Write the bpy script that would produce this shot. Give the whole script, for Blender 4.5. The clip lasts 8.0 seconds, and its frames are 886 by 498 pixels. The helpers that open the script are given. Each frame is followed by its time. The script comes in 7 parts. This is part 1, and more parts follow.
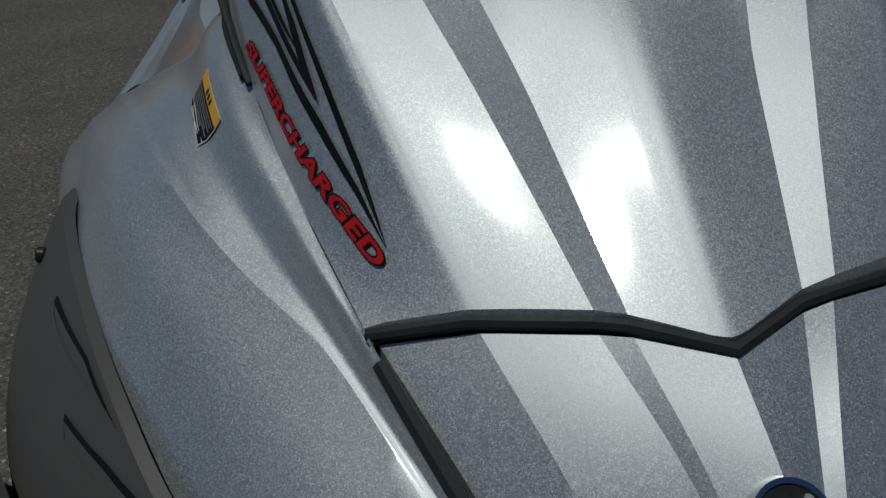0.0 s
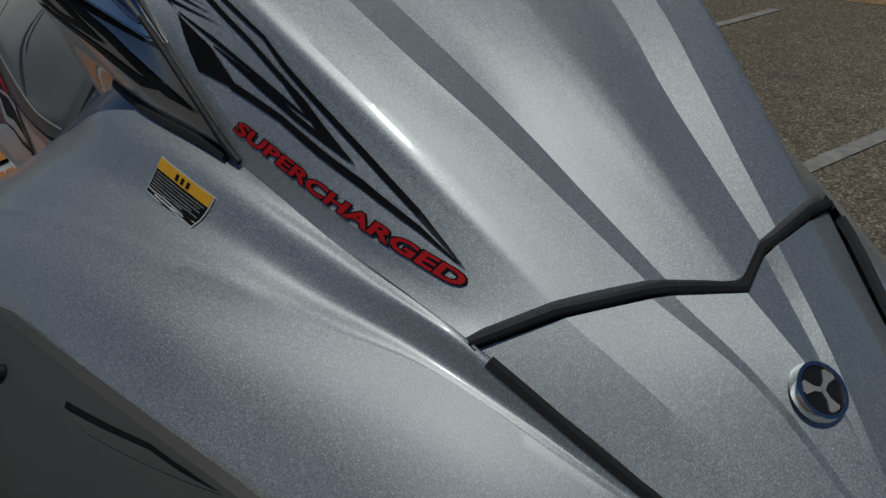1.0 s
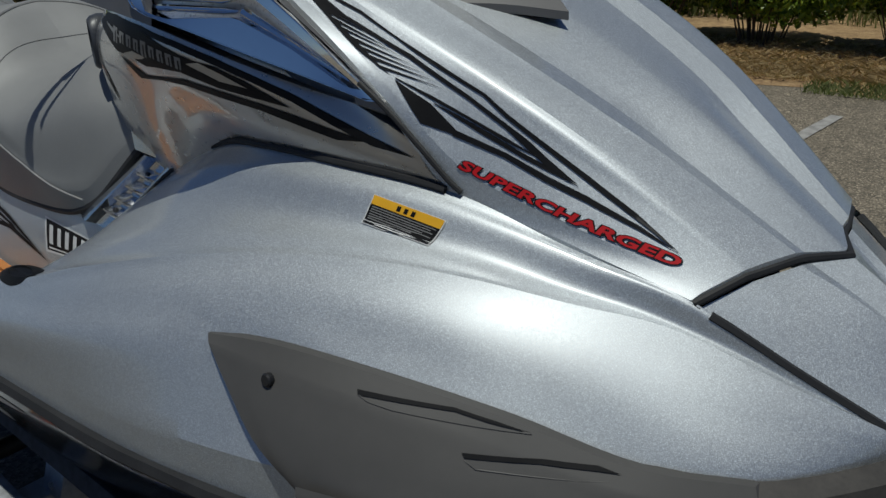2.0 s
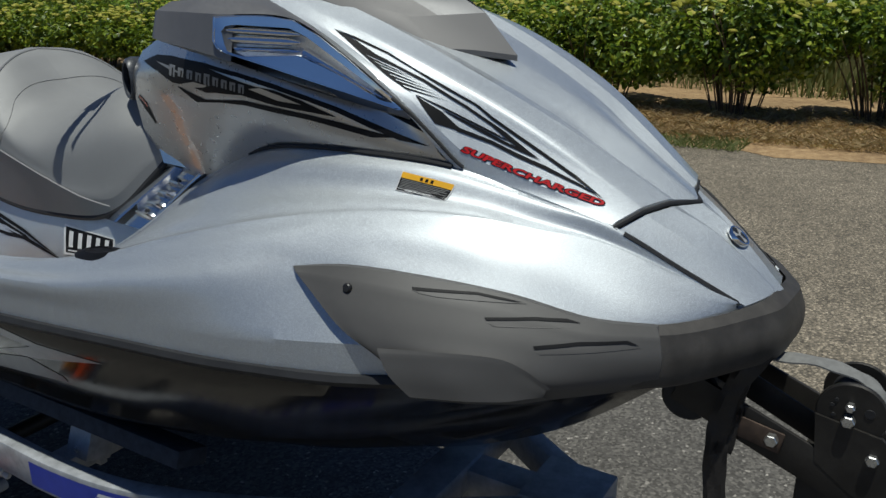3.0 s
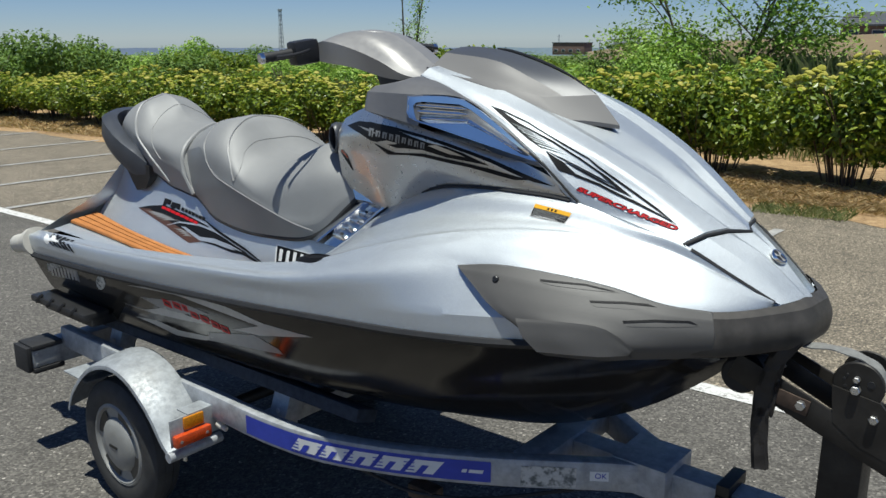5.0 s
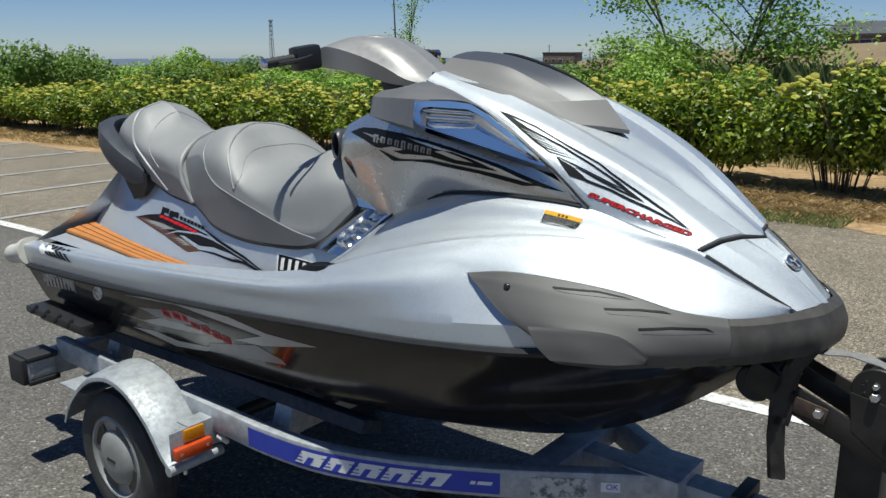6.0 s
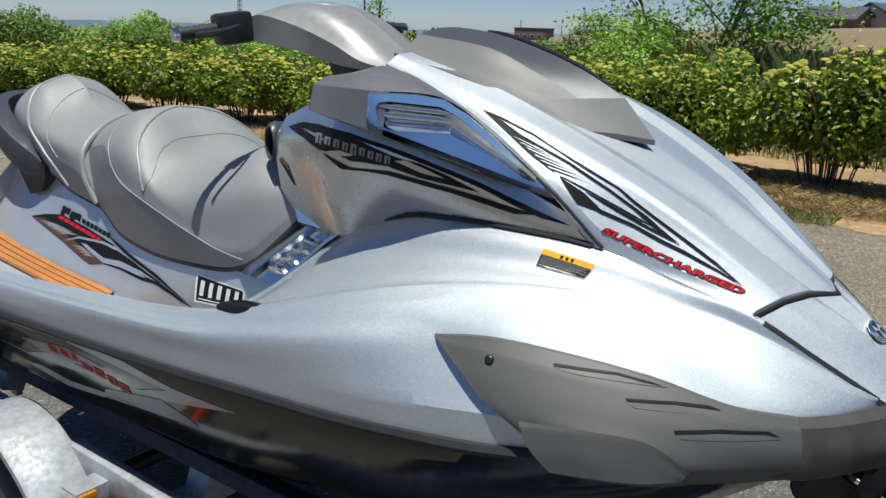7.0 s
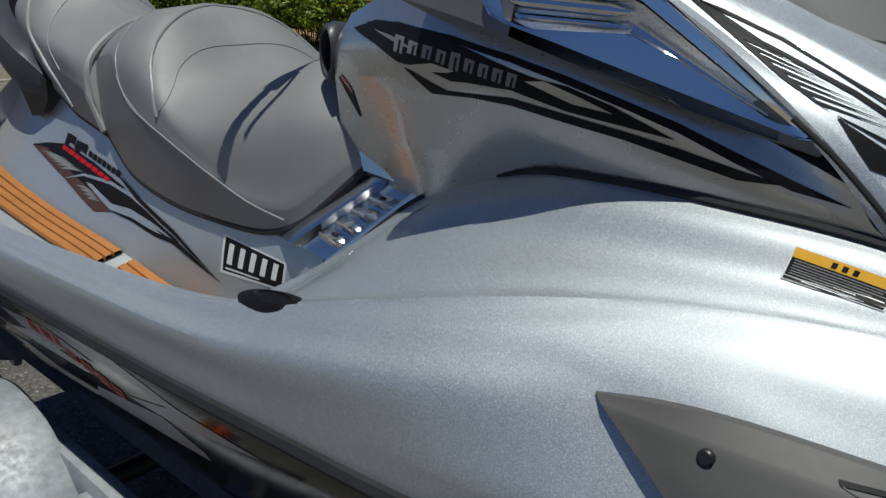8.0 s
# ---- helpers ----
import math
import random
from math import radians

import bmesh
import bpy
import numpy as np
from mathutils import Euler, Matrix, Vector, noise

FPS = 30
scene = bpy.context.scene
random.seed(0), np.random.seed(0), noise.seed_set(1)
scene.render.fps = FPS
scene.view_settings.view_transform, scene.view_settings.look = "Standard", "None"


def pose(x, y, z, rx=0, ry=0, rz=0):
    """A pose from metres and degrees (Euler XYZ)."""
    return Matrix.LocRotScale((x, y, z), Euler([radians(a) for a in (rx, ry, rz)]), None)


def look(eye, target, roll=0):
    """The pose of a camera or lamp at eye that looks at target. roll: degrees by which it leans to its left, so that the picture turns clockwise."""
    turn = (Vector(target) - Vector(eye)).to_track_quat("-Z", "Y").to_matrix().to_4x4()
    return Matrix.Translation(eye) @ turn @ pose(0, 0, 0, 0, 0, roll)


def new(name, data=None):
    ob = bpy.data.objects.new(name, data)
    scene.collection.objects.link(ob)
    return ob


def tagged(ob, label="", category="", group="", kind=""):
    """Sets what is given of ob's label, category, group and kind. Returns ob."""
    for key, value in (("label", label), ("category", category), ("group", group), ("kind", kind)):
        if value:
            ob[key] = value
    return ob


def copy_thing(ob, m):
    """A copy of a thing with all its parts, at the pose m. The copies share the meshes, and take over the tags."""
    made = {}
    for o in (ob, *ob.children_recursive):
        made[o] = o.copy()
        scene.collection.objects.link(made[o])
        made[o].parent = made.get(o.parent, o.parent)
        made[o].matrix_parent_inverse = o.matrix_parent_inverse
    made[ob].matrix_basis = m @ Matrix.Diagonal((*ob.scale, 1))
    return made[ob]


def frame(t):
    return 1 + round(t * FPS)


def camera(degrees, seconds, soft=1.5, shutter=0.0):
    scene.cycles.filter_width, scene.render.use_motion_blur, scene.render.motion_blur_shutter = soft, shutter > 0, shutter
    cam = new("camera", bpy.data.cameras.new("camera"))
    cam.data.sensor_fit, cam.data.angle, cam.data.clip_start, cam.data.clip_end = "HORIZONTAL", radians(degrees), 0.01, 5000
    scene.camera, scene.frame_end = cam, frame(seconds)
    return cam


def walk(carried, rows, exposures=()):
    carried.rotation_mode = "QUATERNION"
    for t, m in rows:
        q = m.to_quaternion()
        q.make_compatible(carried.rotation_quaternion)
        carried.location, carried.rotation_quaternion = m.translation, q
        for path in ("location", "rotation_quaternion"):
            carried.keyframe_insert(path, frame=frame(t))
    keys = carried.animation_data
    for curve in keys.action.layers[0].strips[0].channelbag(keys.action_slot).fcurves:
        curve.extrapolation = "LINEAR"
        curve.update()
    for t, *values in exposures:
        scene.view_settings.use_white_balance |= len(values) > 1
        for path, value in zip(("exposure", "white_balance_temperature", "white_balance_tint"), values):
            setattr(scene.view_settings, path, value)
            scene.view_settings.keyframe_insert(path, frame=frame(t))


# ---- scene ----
import itertools

from mathutils.bvhtree import BVHTree

cam = camera(56.4, 8.0)
PATH = [
    (0, (0.169, -0.23, 1.713), (-1.533, 0.046, 0.699), -5.0),
    (0.5, (0.171, -0.447, 1.754), (-1.392, 0.364, 0.806), -3.4),
    (1, (0.17, -0.533, 1.762), (-1.315, 0.436, 0.837), -4.3),
    (1.5, (0.092, -0.771, 1.756), (-1.3, 0.348, 0.856), -4.3),
    (1.7, (0.06, -0.865, 1.782), (-1.273, 0.36, 0.933), -3.3),
    (2.8, (0.15, -1.515, 1.839), (-0.873, 0.063, 1.159), -0.4),
    (3, (0.215, -1.637, 1.848), (-0.782, -0.03, 1.196), -0.1),
    (3.5, (0.319, -1.898, 1.883), (-0.789, -0.327, 1.332), 0.0),
    (4, (0.414, -2.151, 1.887), (-0.779, -0.635, 1.36), -0.9),
    (4.5, (0.533, -2.265, 1.908), (-0.708, -0.778, 1.41), -0.7),
    (4.7, (0.579, -2.267, 1.918), (-0.66, -0.779, 1.418), -0.2),
    (6, (0.514, -2.266, 1.9), (-0.711, -0.757, 1.427), -0.2),
    (6.5, (0.343, -2.049, 1.889), (-0.83, -0.511, 1.382), 0.3),
    (7, (0.117, -1.757, 1.905), (-1.033, -0.211, 1.372), 1.7),
    (7.5, (-0.154, -1.495, 1.848), (-1.4, -0.043, 1.266), 2.0),
    (8, (-0.412, -1.258, 1.763), (-1.647, 0.157, 1.075), 2.8),
]
walk(cam, [(t, look(e, g, r)) for t, e, g, r in PATH],
     [(0, -1.60, 6230, 2.5), (0.5, -1.93, 6230, 2.5), (1.0, -1.80, 6230, 2.5), (1.7, -1.12, 6230, 2.5), (2.8, -0.53, 6230, 2.5), (3.5, -0.11, 6230, 2.5), (4.0, 0.09, 6230, 2.5), (7.0, 0.25, 6230, 2.5), (7.5, 0.03, 6230, 2.5), (8.0, -0.47, 6230, 2.5)])


# ---------------------------------------------------------------- light
SUN = Vector((0.12, -0.15, 1.0)).normalized()
world = bpy.data.worlds.new("world")
scene.world = world
world.use_nodes = True
wt = world.node_tree
sky = wt.nodes.new("ShaderNodeTexSky")
sky.sky_type = 'NISHITA'
sky.sun_disc = False
sky.sun_elevation = math.asin(SUN.z)
sky.sun_rotation = math.atan2(SUN.x, SUN.y)
sky.air_density, sky.dust_density, sky.ozone_density = 1.0, 0.2, 4.0
sky.altitude = 2500
haze = wt.nodes.new("ShaderNodeMix")
haze.data_type, haze.blend_type = 'RGBA', 'MULTIPLY'
haze.inputs[0].default_value = 1.0
haze.inputs[7].default_value = (0.85, 0.89, 1.09, 1)
wt.links.new(sky.outputs[0], haze.inputs[6])
wt.links.new(haze.outputs[2], wt.nodes["Background"].inputs[0])
wt.nodes["Background"].inputs[1].default_value = 0.061
sun = new("sun", bpy.data.lights.new("sun", 'SUN'))
sun.data.energy, sun.data.angle, sun.data.color = 4.7, radians(0.53), (1.0, 0.95, 0.88)
sun.matrix_world = look(tuple(SUN * 30), (0, 0, 0))

# ---------------------------------------------------------------- materials
def material(name, base, rough=0.5, metal=0.0, coat=0.0, spec=0.5):
    m = bpy.data.materials.new(name)
    m.use_nodes = True
    p = m.node_tree.nodes["Principled BSDF"]
    p.inputs["Base Color"].default_value = (*base, 1)
    p.inputs["Roughness"].default_value = rough
    p.inputs["Metallic"].default_value = metal
    p.inputs["Coat Weight"].default_value = coat
    p.inputs["Coat Roughness"].default_value = 0.06
    p.inputs["Specular IOR Level"].default_value = spec
    return m


def node(m, kind, **inputs):
    n = m.node_tree.nodes.new(kind)
    for k, v in inputs.items():
        n.inputs[k.replace("_", " ")].default_value = v
    return n


def wire(m, a, b):
    m.node_tree.links.new(a, b)


def coords(m, scale=(1, 1, 1)):
    c = m.node_tree.nodes.new("ShaderNodeTexCoord")
    mp = m.node_tree.nodes.new("ShaderNodeMapping")
    mp.inputs["Scale"].default_value = scale
    wire(m, c.outputs["Object"], mp.inputs["Vector"])
    return mp.outputs["Vector"]


def noise_tex(m, vec, scale, detail=4.0, rough=0.55):
    n = node(m, "ShaderNodeTexNoise", Scale=scale, Detail=detail, Roughness=rough)
    wire(m, vec, n.inputs["Vector"])
    return n.outputs["Fac"]


def ramp(m, fac, *stops):
    r = m.node_tree.nodes.new("ShaderNodeValToRGB")
    el = r.color_ramp.elements
    while len(el) < len(stops):
        el.new(0.5)
    for e, (pos, col) in zip(el, stops):
        e.position = pos
        e.color = (*col, 1) if len(col) == 3 else col
    wire(m, fac, r.inputs["Fac"])
    return r.outputs["Color"]


def grey(v):
    return (v, v, v)


def mix(m, fac, a, b, mode='MIX'):
    n = m.node_tree.nodes.new("ShaderNodeMix")
    n.data_type, n.blend_type = 'RGBA', mode
    for val, i in ((fac, 0), (a, 6), (b, 7)):
        if hasattr(val, "links"):
            wire(m, val, n.inputs[i])
        else:
            n.inputs[i].default_value = val if i == 0 else (*val, 1)
    return n.outputs[2]


def surf(m):
    return m.node_tree.nodes["Principled BSDF"]


def bump(m, height, strength=0.3, distance=0.002):
    b = node(m, "ShaderNodeBump", Strength=strength, Distance=distance)
    wire(m, height, b.inputs["Height"])
    wire(m, b.outputs["Normal"], surf(m).inputs["Normal"])


def vary(m, base, scale=6.0, amount=0.12, rough=None, rough_amount=0.1):
    """Soft blotches of tone, and of gloss, at two scales."""
    v = coords(m)
    a, b = noise_tex(m, v, scale, 5), noise_tex(m, v, scale * 14, 4)
    lo, hi = [tuple(c * k for c in base) for k in (1 - amount, 1 + amount)]
    c1 = ramp(m, a, (0.3, lo), (0.7, hi))
    c2 = ramp(m, b, (0.3, grey(1 - amount * .6)), (0.7, grey(1.0)))
    wire(m, mix(m, 1.0, c1, c2, 'MULTIPLY'), surf(m).inputs["Base Color"])
    if rough is not None:
        wire(m, ramp(m, b, (0.25, grey(max(rough - rough_amount, .02))), (0.75, grey(rough + rough_amount))), surf(m).inputs["Roughness"])
    return v, a, b


def paint_silver(name="silver_paint", base=(0.60, 0.632, 0.655)):
    """Metallic flake under a clear coat."""
    m = material(name, base, 0.42, 0.9, 0.9)
    surf(m).inputs["Coat Roughness"].default_value = 0.11
    v = coords(m)
    flake = node(m, "ShaderNodeTexVoronoi", Scale=1500.0)
    wire(m, v, flake.inputs["Vector"])
    tone = ramp(m, flake.outputs["Color"], (0.12, tuple(c * 0.74 for c in base)), (0.6, base), (0.96, tuple(min(c * 1.52, .97) for c in base)))
    dust = noise_tex(m, v, 7, 6)
    wire(m, mix(m, ramp(m, dust, (0.45, grey(0)), (0.8, grey(.10))), tone, (0.42, 0.41, 0.39)), surf(m).inputs["Base Color"])
    wire(m, ramp(m, flake.outputs["Color"], (0.2, grey(0.50)), (0.8, grey(0.68))), surf(m).inputs["Roughness"])
    tilt = node(m, "ShaderNodeBump", Strength=0.11, Distance=0.0004)
    wire(m, flake.outputs["Color"], tilt.inputs["Height"])
    wire(m, tilt.outputs["Normal"], surf(m).inputs["Normal"])
    return m


SILVER = paint_silver()
SIDE_GREY = material("warm_grey_paint", (0.55, 0.54, 0.52), 0.3, 0.85, 1.0)
vary(SIDE_GREY, (0.55, 0.54, 0.52), 5, 0.05, 0.3, 0.05)
SCREEN = material("slate_screen", (0.062, 0.067, 0.079), 0.4, 0.0, 0.0, 0.4)
vary(SCREEN, (0.062, 0.067, 0.079), 6, 0.04, 0.4, 0.01)
COWL_GREY = material("satin_cowl_grey", (0.17, 0.166, 0.162), 0.6, 0.35)
vary(COWL_GREY, (0.17, 0.166, 0.162), 9, 0.03, 0.6, 0.012)
surf(SIDE_GREY).inputs["Coat Roughness"].default_value = 0.03
PAD_GREY = material("pad_grey_paint", (0.36, 0.35, 0.335), 0.42, 0.5)
vary(PAD_GREY, (0.36, 0.35, 0.335), 3, 0.025, 0.42, 0.05)
SATIN = material("satin_graphite", (0.2, 0.197, 0.196), 0.46, 0.55)
vary(SATIN, (0.2, 0.197, 0.196), 9, 0.08, 0.46, 0.05)
PLASTIC = material("dark_grey_plastic", (0.078, 0.075, 0.071), 0.5)
_v, _a, _b = vary(PLASTIC, (0.078, 0.075, 0.071), 7, 0.07, 0.52, 0.02)
bump(PLASTIC, noise_tex(PLASTIC, _v, 900, 2), 0.18, 0.0004)
BUMPER = material("scuffed_bumper_rubber", (0.055, 0.050, 0.044), 0.55)
_v, _a, _b = vary(BUMPER, (0.055, 0.050, 0.044), 16, 0.35, 0.55, 0.1)
bump(BUMPER, noise_tex(BUMPER, _v, 700, 2), 0.2, 0.0004)
BLACK = material("black_plastic", (0.018, 0.018, 0.019), 0.42)
vary(BLACK, (0.018, 0.018, 0.019), 9, 0.2, 0.42, 0.1)
RUBBER = material("black_rubber", (0.02, 0.02, 0.021), 0.65)
vary(RUBBER, (0.02, 0.02, 0.021), 20, 0.25, 0.65, 0.1)
HULL = material("black_gelcoat", (0.022, 0.019, 0.015), 0.12, 0.0, 0.0, 0.45)
_v, _a, _b = vary(HULL, (0.022, 0.019, 0.015), 4, 0.3, 0.12, 0.04)
CHROME = material("chrome", (0.95, 0.95, 0.94), 0.07, 1.0)
vary(CHROME, (0.94, 0.94, 0.93), 6, 0.03, 0.06, 0.03)
BRIGHT = material("bright_cast_metal", (0.78, 0.78, 0.77), 0.2, 1.0)
vary(BRIGHT, (0.78, 0.78, 0.77), 14, 0.05, 0.2, 0.06)
LAMP_SILVER = material("frosted_lamp_silver", (0.78, 0.8, 0.82), 0.3, 0.6, 0.6)
vary(LAMP_SILVER, (0.78, 0.8, 0.82), 30, 0.05, 0.3, 0.05)
VINYL = material("silver_vinyl", (0.27, 0.272, 0.268), 0.6, 0.15)
_v, _a, _b = vary(VINYL, (0.27, 0.272, 0.268), 6, 0.06, 0.6, 0.04)
bump(VINYL, noise_tex(VINYL, _v, 350, 3), 0.2, 0.0006)
# Seat vinyl again, darkened to carry the shading of the seat's flanks.
VINYL_SHADED = material("shaded_vinyl_side", (0.20, 0.207, 0.211), 0.46, 0.2)
_v, _a, _b = vary(VINYL_SHADED, (0.20, 0.207, 0.211), 6, 0.06, 0.46, 0.04)
bump(VINYL_SHADED, noise_tex(VINYL_SHADED, _v, 350, 3), 0.2, 0.0006)
PIPING = material("pale_piping", (0.31, 0.31, 0.305), 0.45)
vary(PIPING, (0.31, 0.31, 0.305), 30, 0.08, 0.45, 0.05)
ORANGE_MAT = material("orange_foam_mat", (0.43, 0.165, 0.04), 0.75)
_v, _a, _b = vary(ORANGE_MAT, (0.43, 0.165, 0.04), 12, 0.12, 0.75, 0.08)
bump(ORANGE_MAT, noise_tex(ORANGE_MAT, _v, 400, 2), 0.4, 0.001)
DECAL_BLACK = material("black_vinyl_decal", (0.010, 0.010, 0.011), 0.5, 0.0, 0.0, 0.15)
vary(DECAL_BLACK, (0.010, 0.010, 0.011), 25, 0.2, 0.5, 0.05)
DECAL_GREY = material("grey_vinyl_decal", (0.23, 0.23, 0.225), 0.32)
vary(DECAL_GREY, (0.23, 0.23, 0.225), 25, 0.1, 0.32, 0.05)
DECAL_SILVER = material("pale_silver_decal", (0.42, 0.41, 0.39), 0.35, 0.2)
vary(DECAL_SILVER, (0.42, 0.41, 0.39), 25, 0.1, 0.35, 0.05)
DECAL_RED = material("red_vinyl_decal", (0.5, 0.012, 0.018), 0.5, 0.0, 0.0, 0.2)
vary(DECAL_RED, (0.5, 0.012, 0.018), 40, 0.1, 0.5, 0.05)
DECAL_BROWN = material("bronze_vinyl_decal", (0.10, 0.05, 0.032), 0.35, 0.2)
vary(DECAL_BROWN, (0.10, 0.05, 0.032), 40, 0.2, 0.35, 0.05)
LABEL_YELLOW = material("yellow_label", (0.8, 0.42, 0.02), 0.4)
vary(LABEL_YELLOW, (0.8, 0.42, 0.02), 40, 0.05, 0.4, 0.05)
LABEL_WHITE = material("white_label", (0.75, 0.75, 0.73), 0.45)
vary(LABEL_WHITE, (0.75, 0.75, 0.73), 30, 0.06, 0.45, 0.05)
LABEL_BLUE = material("blue_label", (0.03, 0.055, 0.42), 0.4)
vary(LABEL_BLUE, (0.03, 0.055, 0.42), 25, 0.1, 0.4, 0.05)
LABEL_WORN = material("worn_paper_label", (0.55, 0.54, 0.5), 0.6)
_v = coords(LABEL_WORN)
wire(LABEL_WORN, mix(LABEL_WORN, ramp(LABEL_WORN, noise_tex(LABEL_WORN, _v, 45, 6), (0.46, grey(0)), (0.6, grey(1))), (0.55, 0.54, 0.5), (0.13, 0.14, 0.13)), surf(LABEL_WORN).inputs["Base Color"])
REFLECTOR_RED = material("orange_red_reflector", (0.65, 0.08, 0.015), 0.18, 0.0, 0.4)
REFLECTOR_AMBER = material("amber_reflector", (0.7, 0.26, 0.01), 0.18, 0.0, 0.4)
for _m, _c in ((REFLECTOR_RED, (0.65, 0.08, 0.015)), (REFLECTOR_AMBER, (0.7, 0.26, 0.01))):
    _v = coords(_m)
    _w = node(_m, "ShaderNodeTexVoronoi", Scale=260.0)
    wire(_m, _v, _w.inputs["Vector"])
    wire(_m, ramp(_m, _w.outputs["Distance"], (0.1, tuple(c * 1.15 for c in _c)), (0.7, tuple(c * .6 for c in _c))), surf(_m).inputs["Base Color"])
    bump(_m, _w.outputs["Distance"], 0.3, 0.001)


def galvanised(name, base, scale):
    m = material(name, base, 0.5, 0.42)
    v = coords(m)
    sp = node(m, "ShaderNodeTexVoronoi", Scale=scale)
    wire(m, v, sp.inputs["Vector"])
    tone = mix(m, 0.18, ramp(m, noise_tex(m, v, 18, 6, .7), (0.3, tuple(c * .72 for c in base)), (0.68, tuple(min(c * 1.25, .8) for c in base))), ramp(m, sp.outputs["Distance"], (0.0, grey(.75)), (0.6, grey(.3))), 'SOFT_LIGHT')
    grime = ramp(m, noise_tex(m, v, 3.5, 6), (0.55, grey(0)), (0.8, grey(.5)))
    wire(m, mix(m, grime, tone, (0.2, 0.19, 0.17)), surf(m).inputs["Base Color"])
    wire(m, ramp(m, noise_tex(m, v, 60, 4), (0.3, grey(.48)), (0.7, grey(.70))), surf(m).inputs["Roughness"])
    bump(m, noise_tex(m, v, 120, 3), 0.15, 0.001)
    return m


ZINC = galvanised("galvanised_steel", (0.41, 0.425, 0.44), 40)
FENDER_ZINC = galvanised("weathered_pale_zinc", (0.36, 0.38, 0.395), 55)
STEEL_DARK = material("dirty_dark_steel", (0.040, 0.037, 0.033), 0.5, 0.5)
vary(STEEL_DARK, (0.040, 0.037, 0.033), 12, 0.35, 0.5, 0.12)
RUST = material("rusty_steel", (0.085, 0.058, 0.042), 0.75, 0.2)
vary(RUST, (0.085, 0.058, 0.042), 30, 0.45, 0.75, 0.12)
BOLT = material("zinc_bolt", (0.62, 0.62, 0.6), 0.3, 0.9)
vary(BOLT, (0.62, 0.62, 0.6), 60, 0.15, 0.3, 0.08)
TYRE = material("tyre_rubber", (0.045, 0.044, 0.042), 0.75)
vary(TYRE, (0.045, 0.044, 0.042), 15, 0.25, 0.75, 0.1)
RIM = material("grey_wheel_paint", (0.29, 0.288, 0.27), 0.5, 0.2)
vary(RIM, (0.29, 0.288, 0.27), 10, 0.14, 0.45, 0.1)
STRAP = material("black_webbing", (0.022, 0.019, 0.017), 0.55)
_v, _a, _b = vary(STRAP, (0.022, 0.019, 0.017), 12, 0.4, 0.55, 0.12)
bump(STRAP, noise_tex(STRAP, _v, 60, 4), 0.5, 0.004)
STRAP_GREY = material("grey_webbing", (0.2, 0.2, 0.19), 0.8)
vary(STRAP_GREY, (0.2, 0.2, 0.19), 60, 0.2, 0.8, 0.1)
CARPET = material("black_bunk_carpet", (0.045, 0.052, 0.064), 0.9)
vary(CARPET, (0.045, 0.052, 0.064), 40, 0.3, 0.9, 0.05)
IVORY = material("ivory_plastic", (0.6, 0.57, 0.5), 0.5)
vary(IVORY, (0.6, 0.57, 0.5), 20, 0.08, 0.5, 0.06)


def asphalt():
    m = material("worn_asphalt", (0.17, 0.165, 0.15), 0.9)
    v = coords(m)
    st = node(m, "ShaderNodeTexVoronoi", Scale=80.0)
    wire(m, v, st.inputs["Vector"])
    stone = ramp(m, st.outputs["Color"], (0.2, (0.14, 0.126, 0.103)), (0.55, (0.28, 0.252, 0.202)), (0.8, (0.42, 0.372, 0.29)), (0.97, (0.66, 0.59, 0.48)))
    gap = ramp(m, st.outputs["Distance"], (0.25, grey(1)), (0.62, grey(.55)))
    body = mix(m, 1.0, stone, gap, 'MULTIPLY')
    wide = ramp(m, noise_tex(m, v, 0.6, 6, .6), (0.3, (0.80, 0.76, 0.70)), (0.7, (1.16, 1.1, 1.02)))
    fine = ramp(m, noise_tex(m, v, 7, 5, .6), (0.3, grey(.82)), (0.7, grey(1.1)))
    wire(m, mix(m, 1.0, mix(m, 1.0, body, wide, 'MULTIPLY'), fine, 'MULTIPLY'), surf(m).inputs["Base Color"])
    bump(m, st.outputs["Distance"], 0.5, 0.004)
    return m


ASPHALT = asphalt()
LINE_FAINT = material("faint_road_paint", (0.36, 0.35, 0.33), 0.85)
vary(LINE_FAINT, (0.36, 0.35, 0.33), 9, 0.3, 0.85, 0.05)
LINE = material("worn_white_road_paint", (0.64, 0.63, 0.6), 0.8)
_v = coords(LINE)
wire(LINE, mix(LINE, ramp(LINE, noise_tex(LINE, _v, 28, 7, .7), (0.52, grey(0)), (0.64, grey(1))), (0.64, 0.63, 0.60), (0.22, 0.21, 0.19)), surf(LINE).inputs["Base Color"])
bump(LINE, noise_tex(LINE, _v, 120, 3), 0.4, 0.003)
STRAW_SOIL = material("dry_grass_soil", (0.3, 0.2, 0.1), 0.95)
_v = coords(STRAW_SOIL)
wire(STRAW_SOIL, mix(STRAW_SOIL, 1.0, ramp(STRAW_SOIL, noise_tex(STRAW_SOIL, _v, 9, 8, .75), (0.3, (0.20, 0.12, 0.06)), (0.55, (0.42, 0.28, 0.14)), (0.75, (0.60, 0.44, 0.24))),
     ramp(STRAW_SOIL, noise_tex(STRAW_SOIL, _v, 0.7, 4), (0.35, grey(.75)), (0.65, grey(1.1))), 'MULTIPLY'), surf(STRAW_SOIL).inputs["Base Color"])
bump(STRAW_SOIL, noise_tex(STRAW_SOIL, _v, 40, 6), 0.8, 0.02)


